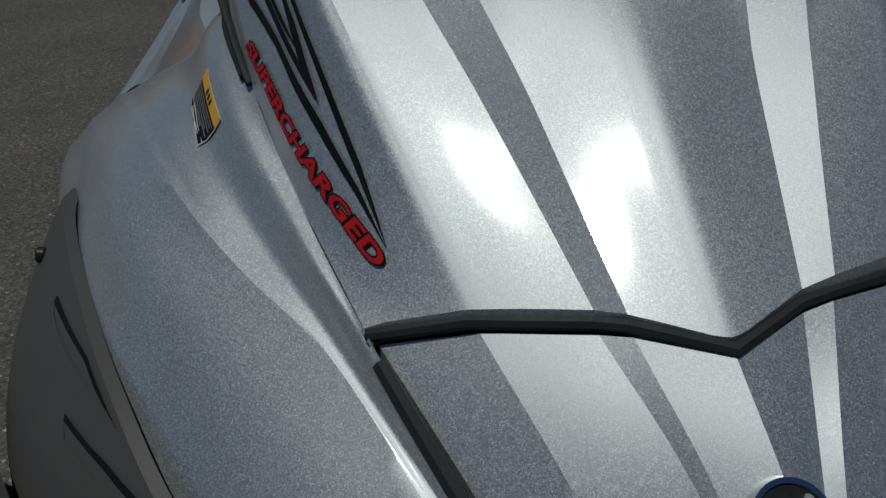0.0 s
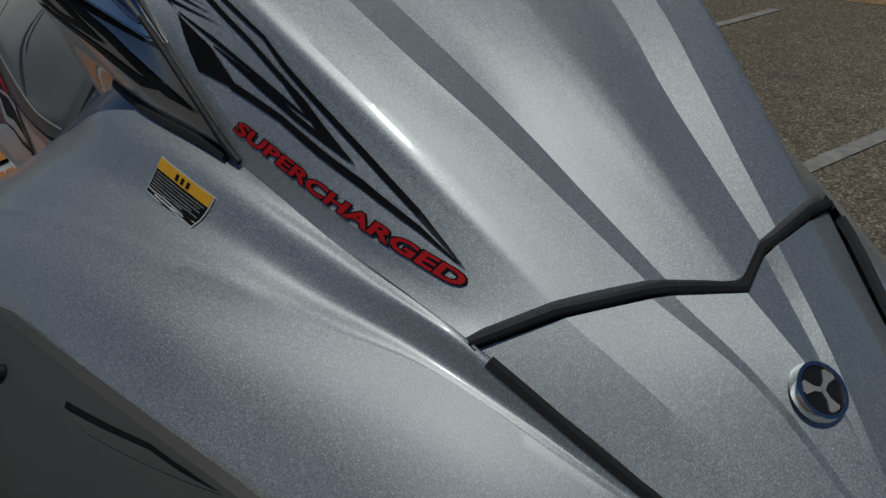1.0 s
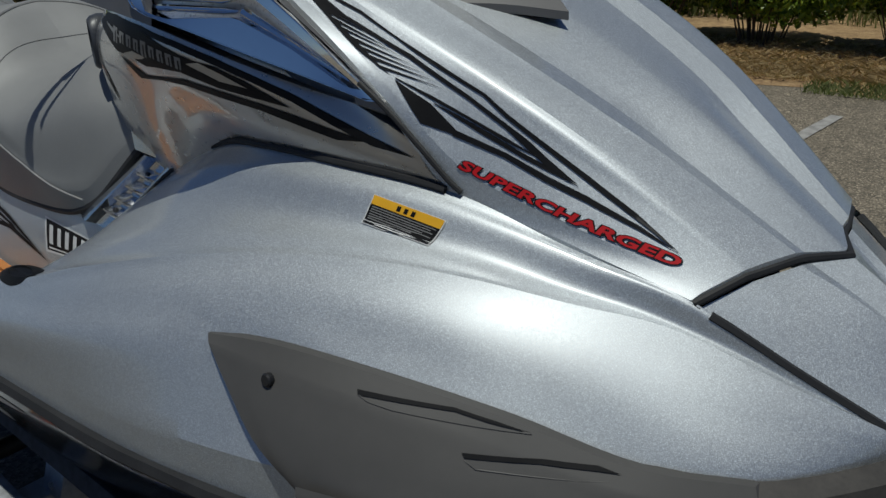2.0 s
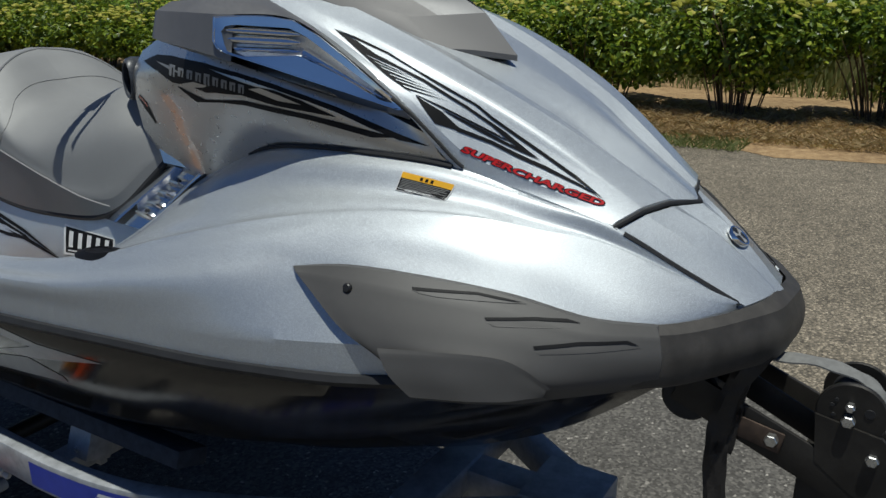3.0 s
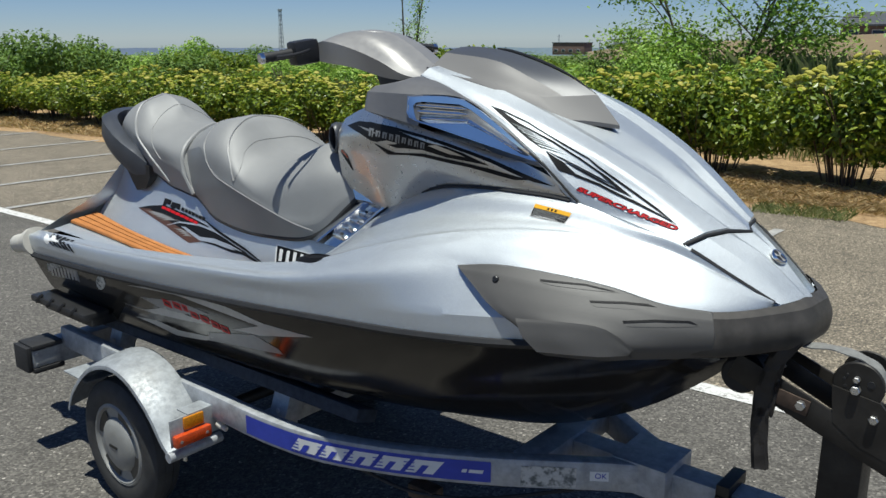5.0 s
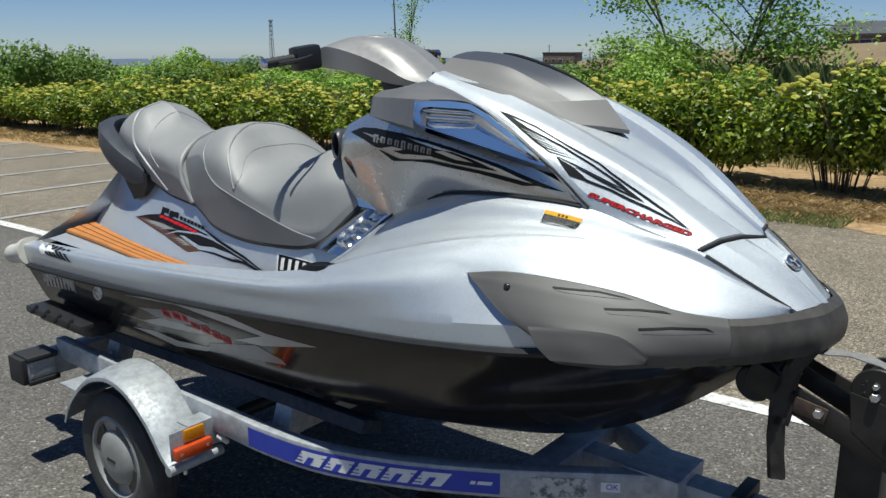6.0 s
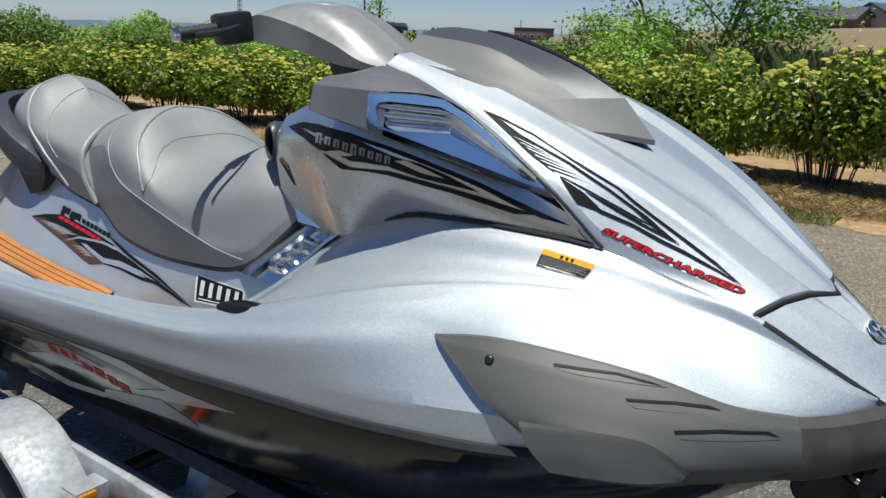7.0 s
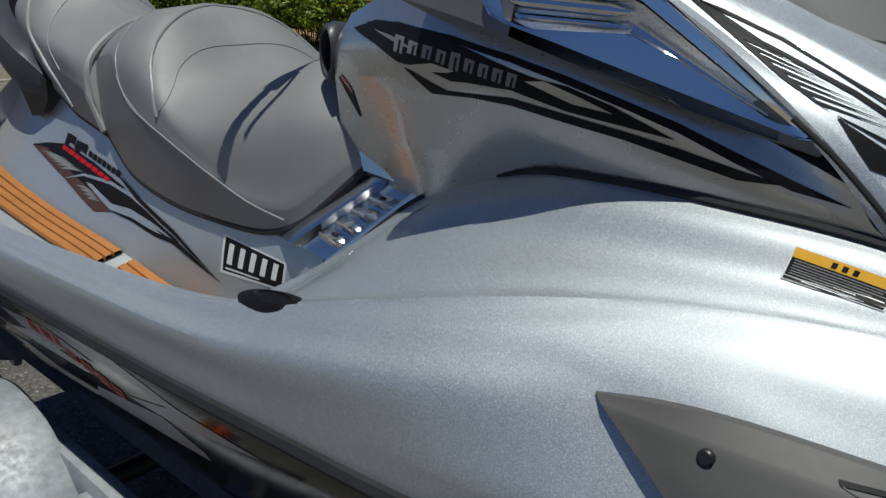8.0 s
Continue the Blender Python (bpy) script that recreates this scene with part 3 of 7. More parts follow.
# --- dark rubber gaskets in the panel gaps
half = [(-.294, -.212, 1.379), (-.262, -.148, 1.399), (-.232, -.0735, 1.402), (-.226, -.052, 1.399), (-.190, .001, 1.394)]
seam_a = half + [port_point(p) for p in half[-2::-1]]
part("hood_gasket", tube(seam_a, .0056, 8), RUBBER, SKI, "black rubber gasket along the hood's front edge")
for lo_x, hi_x, rad in ((-2, -.60, .0052), (-.60, -.285, .0034), (-.285, 0, .0062)):
    low = [(x, y - (.003 if hi_x < -.5 else 0), z + (.0015 if hi_x < -.5 else -.005)) for x, y, z in SIDE_SKIN[0][-180:] if lo_x <= x <= hi_x and x > -1.5]
    part("deck_gasket", tube(low, rad, 6), RUBBER, SKI, "thin black seam round the hood")
    part("deck_gasket", tube([port_point(p) for p in low], rad, 6), RUBBER, SKI, "thin black seam round the hood")
rear_gap = spline([(-.735, -.296, 1.598), (-.69, -.292, 1.567), (-.645, -.286, 1.528), (-.60, -.277, 1.484), (-.585, -.273, 1.472)], 16)
part("hood_seam", tube(rear_gap, .004, 8), RUBBER, SKI, "black gap between the hood and the side cowl")
part("hood_seam", tube([port_point(p) for p in rear_gap], .004, 8), RUBBER, SKI, "black gap between the hood and the side cowl")

# --- bumper round the bow
B_T = [(-.27, -.352, 1.253), (-.17, -.283, 1.2375), (-.06, -.125, 1.236), (-.028, -.06, 1.243), (-.022, 0, 1.247)]
B_A = [(-.265, -.376, 1.242), (-.15, -.29, 1.224), (-.035, -.13, 1.225), (0, -.065, 1.228), (.008, 0, 1.23)]
B_B = [(-.26, -.403, 1.206), (-.14, -.303, 1.179), (-.02, -.14, 1.175), (.015, -.07, 1.175), (.024, 0, 1.175)]
B_C = [(-.26, -.405, 1.15), (-.15, -.30, 1.125), (-.04, -.135, 1.12), (0, -.07, 1.122), (.008, 0, 1.122)]
B_D = [(-.28, -.36, 1.13), (-.2, -.26, 1.11), (-.1, -.11, 1.11), (-.07, -.05, 1.11), (-.06, 0, 1.11)]
part("bow_bumper", both(loft([B_T, B_A, B_B, B_C, B_D], 30, 5, (1,), True)), BUMPER, SKI, "dark grey scuffed plastic bow bumper", 30)

# --- side panels with three slots, and the lower corner plates
P_T = [(-.818, -.520, 1.299), (-.70, -.504, 1.316), (-.55, -.468, 1.311), (-.40, -.422, 1.292), (-.27, -.368, 1.256), (-.17, -.294, 1.237)]
P_A = [(-.803, -.531, 1.294), (-.69, -.525, 1.296), (-.54, -.494, 1.288), (-.40, -.448, 1.269), (-.265, -.390, 1.237), (-.16, -.306, 1.221)]
P_B = [(-.745, -.550, 1.266), (-.645, -.557, 1.244), (-.53, -.539, 1.234), (-.39, -.487, 1.223), (-.255, -.412, 1.202), (-.15, -.318, 1.184)]
P_C = [(-.665, -.570, 1.222), (-.58, -.571, 1.20), (-.47, -.550, 1.188), (-.36, -.508, 1.172), (-.255, -.42, 1.158), (-.155, -.315, 1.142)]
P_D = [(-.575, -.572, 1.185), (-.51, -.565, 1.148), (-.43, -.53, 1.135), (-.34, -.475, 1.125), (-.26, -.395, 1.12), (-.17, -.30, 1.118)]
PANEL = loft([P_T, P_A, P_B, P_C, P_D], 48, 6, (1,), True)
side_panel = part("side_panel", skirt(PANEL, (0, .012, 0)), PLASTIC, SKI, "dark grey angular plastic side panel with slots", 25)
part("side_panel", skirt(twin(PANEL), (0, -.012, 0)), PLASTIC, SKI, "dark grey angular plastic side panel with slots", 25)
L_T = [(-.575, -.583, 1.212), (-.472, -.556, 1.219), (-.37, -.513, 1.214), (-.336, -.496, 1.198), (-.293, -.468, 1.158)]
L_A = [(-.570, -.588, 1.205), (-.472, -.560, 1.213), (-.374, -.518, 1.207), (-.340, -.500, 1.192), (-.300, -.472, 1.155)]
L_B = [(-.545, -.594, 1.172), (-.44, -.562, 1.177), (-.366, -.523, 1.174), (-.336, -.503, 1.168), (-.302, -.474, 1.148)]
L_C = [(-.505, -.588, 1.138), (-.41, -.556, 1.142), (-.352, -.522, 1.142), (-.328, -.500, 1.143), (-.304, -.474, 1.142)]
L_D = [(-.495, -.560, 1.122), (-.41, -.525, 1.122), (-.352, -.49, 1.122), (-.33, -.47, 1.122), (-.305, -.45, 1.125)]
PLATE = loft([L_T, L_A, L_B, L_C, L_D], 40, 5, (1, 3), True)
for sh in (PLATE, twin(PLATE)):
    part("corner_plate", sh, PLASTIC, SKI, "dark grey plastic corner plate", 25)

# --- grey side cowl between seat and hood
C0 = [(-1.62, -.165, 1.30), (-1.50, -.19, 1.33), (-1.37, -.225, 1.342), (-1.12, -.248, 1.449), (-.97, -.284, 1.476), (-.80, -.294, 1.484), (-.60, -.272, 1.472)]
C1 = [(-1.63, -.19, 1.45), (-1.50, -.228, 1.455), (-1.36, -.262, 1.455), (-1.16, -.288, 1.505), (-1.0, -.303, 1.520), (-.82, -.302, 1.516), (-.61, -.276, 1.478)]
C2 = [(-1.63, -.20, 1.575), (-1.48, -.255, 1.59), (-1.34, -.297, 1.60), (-1.16, -.328, 1.605), (-1.0, -.322, 1.59), (-.83, -.303, 1.555), (-.63, -.279, 1.49)]
C3 = [(-1.62, -.17, 1.635), (-1.46, -.225, 1.685), (-1.32, -.27, 1.70), (-1.17, -.30, 1.68), (-1.02, -.30, 1.65), (-.86, -.288, 1.60), (-.66, -.281, 1.53)]
COWL_SIDE = loft([C0, C1, C2, C3], 100, 10, (), True)
cowl_side = part("side_cowl", COWL_SIDE, SIDE_GREY, SKI, "warm grey side cowl with black striped decal", 40)
part("side_cowl", twin(COWL_SIDE), SIDE_GREY, SKI, "warm grey side cowl with black striped decal", 40)

GRAPHITE_PLASTIC = material("graphite_plastic", (0.05, 0.055, 0.066), 0.4)
vary(GRAPHITE_PLASTIC, (0.05, 0.055, 0.066), 9, 0.15, 0.4, 0.08)

# --- upper cowl with the low wind screen
K0 = [(-.757, -.102, 1.677), (-.86, -.146, 1.7295), (-1.0, -.175, 1.775), (-1.22, -.182, 1.826)]
KC = [(-.823, -.094, 1.741), (-.897, -.125, 1.760), (-1.008, -.150, 1.785), (-1.22, -.160, 1.822)]
KS = [(-.799, -.076, 1.742), (-.88, -.088, 1.788), (-.985, -.092, 1.838), (-1.22, -.075, 1.872)]
KM = [(-.690, 0, 1.748), (-.80, 0, 1.803), (-.93, 0, 1.849), (-1.05, 0, 1.878), (-1.17, 0, 1.889), (-1.22, 0, 1.887)]
dome_v, dome_f = loft([KC, KS, KM], 40, 6, (), True)
dome_top = (dome_v, [q for q in dome_f if min(q) // 40 >= 6])
flank = loft([K0, KC], 40, 6, (), True)
shoulder = (dome_v[:280], [q for q in dome_f if max(q) < 280])
prow_low = spline([K0[0], (-.690, -.052, 1.673), (-.610, 0, 1.661)], 9)
prow_top = spline([KC[0], KS[0], KM[0]], 9)
prow = grid([[tuple(a_ + (b_ - a_) * k) for a_, b_ in zip(prow_low, prow_top)] for k in (0, .33, .67, 1)])
cowl_top = part("upper_cowl", skirt(mirror(prow), (0, 0, -.012)), COWL_GREY, SKI, "satin graphite upper cowl with a low screen", 12)
for sh in (flank, twin(flank)):
    part("cowl_flank", skirt(sh, (0, 0, -.012)), COWL_GREY, cowl_top, "satin graphite lower facet")
for sh in (shoulder, twin(shoulder)):
    part("cowl_shoulder", skirt(sh, (0, 0, -.006)), COWL_GREY, cowl_top, "satin graphite shoulder")
part("wind_screen", mirror(dome_top), SCREEN, cowl_top, "dark slate glossy low wind screen", 30)
lip = spline([(-.70, .012, 1.748), (-.80, .020, 1.802), (-.93, .030, 1.848), (-1.05, .042, 1.876), (-1.10, .046, 1.880)], 20)
part("screen_edge", tube([tuple(q) for q in lip], [.0015 + .004 * min(1, k / 8) for k in range(20)], 6), BLACK, cowl_top, "black edge of the screen")

# --- mirror pods with chrome bezels
Q0 = [(-1.30, -.25, 1.775), (-1.20, -.228, 1.797), (-1.0, -.252, 1.742), (-.85, -.274, 1.664), (-.70, -.284, 1.576)]
Q1 = [(-1.285, -.345, 1.772), (-1.18, -.335, 1.778), (-1.0, -.312, 1.757), (-.86, -.298, 1.684), (-.70, -.285, 1.574)]
Q1B = [(-1.275, -.395, 1.755), (-1.128, -.371, 1.751), (-.957, -.322, 1.743), (-.833, -.299, 1.667), (-.700, -.282, 1.573)]
Q2 = [(-1.268, -.418, 1.698), (-1.122, -.386, 1.666), (-.921, -.338, 1.609), (-.795, -.307, 1.579), (-.700, -.283, 1.560)]
Q3 = [(-1.27, -.31, 1.66), (-1.12, -.305, 1.635), (-.92, -.30, 1.600), (-.795, -.290, 1.573), (-.705, -.280, 1.556)]
BEZEL = [(-1.127, -.372, 1.744), (-1.068, -.354, 1.748), (-1.011, -.337, 1.748), (-.953, -.322, 1.740), (-.900, -.312, 1.712), (-.833, -.301, 1.666), (-.766, -.291, 1.617), (-.706, -.282, 1.574),
         (-.724, -.288, 1.574), (-.822, -.311, 1.600), (-.924, -.336, 1.627), (-1.016, -.358, 1.652), (-1.090, -.376, 1.671), (-1.114, -.381, 1.681), (-1.125, -.381, 1.696)]
LAMP_HOLE = [(-1.108, -.372, 1.716), (-1.102, -.368, 1.726), (-1.079, -.361, 1.730), (-.963, -.328, 1.725), (-.928, -.320, 1.711), (-.830, -.303, 1.648), (-.735, -.287, 1.587),
             (-.757, -.294, 1.589), (-.850, -.313, 1.637), (-.937, -.331, 1.672), (-1.063, -.369, 1.667), (-1.095, -.376, 1.678)]


def pod(side):
    gl = [spline(q, 30) for q in (Q0, Q1, Q1B, Q2, Q3)]
    rows = [[g[i] for g in gl] for i in range(30)]
    mid = sum(rows[0]) / 5
    rows = [[p * .8 + mid * .2 + np.array((-.016, 0, 0)) for p in rows[0]], [p * .94 + mid * .06 + np.array((-.010, 0, 0)) for p in rows[0]]] + rows
    v, f = grid(rows, False, True)
    f = [q for q in f if not (q[0] % 5 == 2 and -1.10 < v[q[0]][0] < -.76)]
    f += [tuple(range(4, -1, -1)), tuple(len(v) - 5 + k for k in range(5))]
    flip = (lambda s: s) if side < 0 else twin
    pd = part("mirror_pod", flip((v, f)), SATIN, SKI, "satin graphite mirror pod with chrome bezel", 30)
    out = Vector((.277, -.942, .188))

    def lifted(loop, by, shrink=1.0):
        c = sum((Vector(p) for p in loop), Vector()) / len(loop)
        return [tuple(c + (Vector(p) - c) * shrink + out * by) for p in loop]
    # the chrome plate: an outer rim, a flat land, and a deep lamp opening that runs out to a point
    def even(loop, n=60):
        """n points at even steps along a closed outline."""
        q = np.array(loop + loop[:1])
        d = np.concatenate(([0], np.cumsum(np.linalg.norm(np.diff(q, axis=0), axis=1))))
        u = np.linspace(0, d[-1], n + 1)[:-1]
        return [tuple(np.interp(a, d, q[:, k]) for k in range(3)) for a in u]
    level = sum((Vector(p) for p in BEZEL), Vector()) / len(BEZEL)
    flat = lambda loop, by: [tuple(Vector(p) - out * ((Vector(p) - level).dot(out) - by)) for p in loop]
    bz = part("chrome_bezel", flip(grid([even(flat(lifted(BEZEL, 0, .978), .007)), even(flat(LAMP_HOLE, .006))], False, True)), CHROME, pd, "polished chrome bezel plate", 20)
    rim = [lifted(BEZEL, -.012, 1.012), lifted(BEZEL, .004, 1.012), lifted(BEZEL, .009, 1.0), lifted(BEZEL, .009, .985), lifted(BEZEL, .005, .972)]
    part("bezel_rim", flip(grid(rim, False, True)), CHROME, bz, "raised chrome rim", 50)
    wall_v, wall_f = grid([lifted(LAMP_HOLE, .005, 1.0), lifted(LAMP_HOLE, -.003, .985), lifted(LAMP_HOLE, -.020, .94)], False, True)
    part("lamp_wall", flip((wall_v, wall_f)), CHROME, bz, "chrome wall of the lamp opening", 50)
    top_, low_ = max(q[2] for q in LAMP_HOLE), min(q[2] for q in LAMP_HOLE)
    deep = [tuple(Vector(q) + out * (-.003 + .006 * (q[2] - low_) / (top_ - low_))) for q in lifted(LAMP_HOLE, -.012, .94)]
    hub = tuple(Vector((-.945, -.327, 1.690)) + out * -.016)
    part("lamp_dish", flip((deep + [hub], [(k, (k + 1) % len(deep), len(deep)) for k in range(len(deep))])), LAMP_SILVER, bz, "faceted silver reflector dish", 10)
    for za, zb, r in ((1.7195, 1.7130, .0060), (1.7020, 1.6975, .0085), (1.6825, 1.6800, .0055)):
        a, b = Vector((-1.100, -.371, za)) + out * -.002, Vector((-.940, -.325, zb)) + out * -.002
        pts = [a + (b - a) * k / 13 for k in range(14)]
        part("chrome_bar", flip(tube(pts, [r * min(1, .4 + .3 * min(k, 13 - k)) for k in range(14)], 10)), CHROME, bz, "horizontal chrome bar")
    rib = [Vector((-.935, -.328, 1.680)) + (Vector((-.760, -.292, 1.594)) - Vector((-.935, -.328, 1.680))) * k / 11 + out * -.012 for k in range(12)]
    part("chrome_rib", flip(tube(rib, [.009 * (1 - .85 * k / 11) for k in range(12)], 8)), CHROME, bz, "tapering chrome rib")
    return pd


pod(-1)
pod(1)

# --- covers that close the body behind the side cowls
DASH = [[(x, s * y, z) for s in (-1, -.5, 0, .5, 1) for (x, y, z) in [p]] for p in [tuple(q) for q in spline(C3, 24)]]
DASH = [[(p[0], p[1], p[2] + .03 * (1 - (j - 2) ** 2 / 4)) for j, p in enumerate(r)] for r in DASH]
part("dash_cover", grid(DASH), SATIN, SKI, "dark grey dash cover under the handlebar")
back_wall = [[(C[0][0] + .01, s * C[0][1] * .98, C[0][2]) for s in (-1, 0, 1)] for C in (C0, C1, C2, C3)]
part("rear_cover", grid(back_wall), PLASTIC, SKI, "dark grey cover before the seat")
for side in (-1, 1):
    def oval(grow, inwards):
        """An oval outline of the duct, grown and moved towards the middle of the craft."""
        return [(-1.667 + .032 * grow * math.cos(t), side * (.192 + .013 * grow * math.cos(t) - inwards), 1.560 + .047 * grow * math.sin(t)) for t in np.linspace(0, 2 * math.pi, 25)[:-1]]
    flip = (lambda s: s) if side < 0 else (lambda s: (s[0], [tuple(reversed(q)) for q in s[1]]))
    duct = part("air_duct", flip(grid([oval(.86, .012), oval(.92, .0), oval(1.03, -.003), oval(1.16, .004), oval(1.24, .020), oval(1.15, .055)], False, True)), GRAPHITE_PLASTIC, SKI, "graphite housing of an oval air duct", 40)
    funnel = grid([oval(.86, .012), oval(.66, .05)], False, True)
    part("duct_inside", flip((funnel[0], funnel[1] + [tuple(range(24, 48))])), RUBBER, duct, "black inside of the duct")

# --- steering pad and handlebar
T0 = [(-1.80, 0, 1.905), (-1.70, 0, 1.942), (-1.58, 0, 1.942), (-1.46, 0, 1.898), (-1.36, 0, 1.838), (-1.30, 0, 1.80)]
T1 = [(-1.805, -.09, 1.90), (-1.70, -.10, 1.933), (-1.58, -.10, 1.926), (-1.46, -.10, 1.880), (-1.37, -.097, 1.825), (-1.30, -.092, 1.795)]
T2 = [(-1.79, -.165, 1.885), (-1.735, -.168, 1.905), (-1.61, -.156, 1.884), (-1.47, -.142, 1.838), (-1.38, -.132, 1.798), (-1.30, -.122, 1.782)]
T3 = [(-1.785, -.166, 1.842), (-1.735, -.166, 1.832), (-1.60, -.150, 1.815), (-1.46, -.126, 1.782), (-1.38, -.116, 1.774), (-1.30, -.11, 1.768)]
T4 = [(-1.78, 0, 1.83), (-1.70, 0, 1.815), (-1.57, 0, 1.79), (-1.44, 0, 1.765), (-1.36, 0, 1.755), (-1.30, 0, 1.75)]
pad = part("steering_pad", mirror(loft([T0, T1, T2, T3, T4], 30, 5, (2, 3), False)), PAD_GREY, SKI, "warm grey steering pad over the handlebar", 30)
part("pad_insert", lathe([(.001, .0), (.05, .0), (.055, -.004)], (-1.62, -.01, 1.9425), (.06, 0, 1), 24), DECAL_SILVER, pad, "pale oval insert")
part("steering_stem", join(beam((-1.52, 0, 1.81), (-1.46, 0, 1.68), .14, .10, .02), beam((-1.40, -.0, 1.77), (-1.36, 0, 1.70), .16, .08, .02)), BLACK, SKI, "black steering stem")
for side in (-1, 1):
    # the bar is turned a little to starboard
    A, B = (Vector((-1.785, -.165, 1.876)), Vector((-1.835, -.368, 1.846))) if side < 0 else (Vector((-1.715, .165, 1.890)), Vector((-1.645, .365, 1.874)))
    d = (B - A).normalized()
    part("switch_housing", moved(slab((-.04, -.036, -.046), (.06, .036, .040), .014), Matrix.Translation(A + d * .03) @ d.to_track_quat('X', 'Z').to_matrix().to_4x4()), BLACK, SKI, "black switch housing")
    g0, g1 = A + d * .075, B - d * .012
    grip = part("hand_grip", tube([g0 + (g1 - g0) * k / 12 for k in range(13)], [.0165 + .0025 * (k % 2) for k in range(13)], 14), RUBBER, SKI, "black ribbed rubber grip")
    part("grip_cap", disc(B - d * .004, d, .0195, .018, 20), CHROME, grip, "bright end cap")
    lv = [A + d * .05 + Vector((.045, 0, .006)), A + d * .10 + Vector((.06, 0, .002)), B - d * .03 + Vector((.045, 0, .0))]
    part("brake_lever", tube([tuple(p) for p in spline([tuple(q) for q in lv], 10)], .006, 8), BLACK, SKI, "black hand lever")

# --- the two-tier seat: the rider's part and the passenger's part
A_B = [(-2.62, -.20, 1.285), (-2.50, -.235, 1.262), (-2.41, -.258, 1.235), (-2.33, -.268, 1.197), (-2.16, -.272, 1.168), (-1.97, -.272, 1.168), (-1.77, -.265, 1.188), (-1.69, -.246, 1.222), (-1.60, -.208, 1.31), (-1.53, -.170, 1.39)]
A_P = [(-2.62, -.208, 1.31), (-2.50, -.243, 1.30), (-2.41, -.264, 1.305), (-2.30, -.279, 1.335), (-2.20, -.286, 1.345), (-1.95, -.289, 1.277), (-1.82, -.284, 1.243), (-1.71, -.258, 1.245), (-1.62, -.218, 1.325), (-1.545, -.175, 1.402)]
A_S = [(-2.62, -.192, 1.43), (-2.50, -.222, 1.46), (-2.41, -.246, 1.475), (-2.30, -.262, 1.475), (-2.20, -.268, 1.436), (-2.11, -.268, 1.382), (-1.98, -.264, 1.365), (-1.85, -.256, 1.395), (-1.72, -.222, 1.432), (-1.61, -.165, 1.445)]
A_M = [(-2.66, -.11, 1.49), (-2.52, -.125, 1.54), (-2.41, -.145, 1.567), (-2.32, -.155, 1.568), (-2.235, -.16, 1.512), (-2.14, -.158, 1.440), (-2.0, -.15, 1.432), (-1.87, -.142, 1.485), (-1.76, -.125, 1.527), (-1.65, -.09, 1.525)]
A_C = [(-2.70, 0, 1.51), (-2.55, 0, 1.556), (-2.43, 0, 1.586), (-2.345, 0, 1.592), (-2.27, 0, 1.535), (-2.17, 0, 1.462), (-2.0, 0, 1.448), (-1.87, 0, 1.495), (-1.76, 0, 1.535), (-1.65, 0, 1.535)]
R_B = [(-3.22, -.11, 1.36), (-3.05, -.175, 1.335), (-2.84, -.205, 1.312), (-2.73, -.214, 1.278), (-2.60, -.228, 1.264), (-2.50, -.238, 1.255)]
R_P = [(-3.26, -.13, 1.42), (-3.06, -.20, 1.42), (-2.86, -.224, 1.395), (-2.73, -.232, 1.38), (-2.60, -.244, 1.36), (-2.53, -.248, 1.335)]
R_S = [(-3.265, -.12, 1.49), (-3.12, -.182, 1.535), (-3.0, -.206, 1.512), (-2.87, -.216, 1.468), (-2.73, -.222, 1.45), (-2.585, -.225, 1.43)]
R_M = [(-3.265, -.07, 1.545), (-3.13, -.11, 1.606), (-3.01, -.13, 1.608), (-2.90, -.14, 1.535), (-2.78, -.14, 1.505), (-2.62, -.145, 1.492)]
R_C = [(-3.265, 0, 1.56), (-3.15, 0, 1.630), (-3.04, 0, 1.655), (-2.95, 0, 1.625), (-2.86, 0, 1.550), (-2.67, 0, 1.532)]


def cushion(guides):
    """A closed upholstered body over half guides from its foot to its middle line."""
    half = loft(guides, 60, 8, (1,), True)
    n_ = 60
    v, f = mirror(half)
    m_ = len(half[0])
    for base, turn in ((0, 1), (m_, -1)):
        rim = [base + k * n_ for k in range(m_ // n_)]
        for e in (0, n_ - 1):
            c_ = len(v)
            ring = [r + e for r in rim]
            v.append((v[ring[0]][0], 0, v[ring[0]][2]))
            f += [(a, b, c_) if (e == 0) == (turn > 0) else (b, a, c_) for a, b in zip(ring[:-1], ring[1:])]
    return v, f


SEAT_FRONT, SEAT_REAR = cushion([A_B, A_P, A_S, A_M, A_C]), cushion([R_B, R_P, R_S, R_M, R_C])
seat = part("seat", SEAT_FRONT, VINYL, SKI, "silver-grey vinyl rider's seat with a raised back roll", 50)
rear_seat = part("seat", SEAT_REAR, VINYL, SKI, "silver-grey vinyl passenger seat with a raised back roll", 50)
front_tree, rear_tree = [BVHTree.FromPolygons([Vector(p) for p in sh[0]], sh[1]) for sh in (SEAT_FRONT, SEAT_REAR)]


def on_seat(tree, line, out=.001, n=50):
    """A line of points drawn onto the upholstery."""
    pts = []
    for p in spline(line, n):
        hit, nm, _, _ = tree.find_nearest(Vector(p[:3]))
        away = Vector((0, hit.y * 3, hit.z - 1.3)).normalized()
        pts.append(hit + (nm if nm.dot(away) > 0 else -nm) * out)
    return pts


def mirrored_line(line):
    return line + [(x, -y, z) for x, y, z in line[::-1] if y]


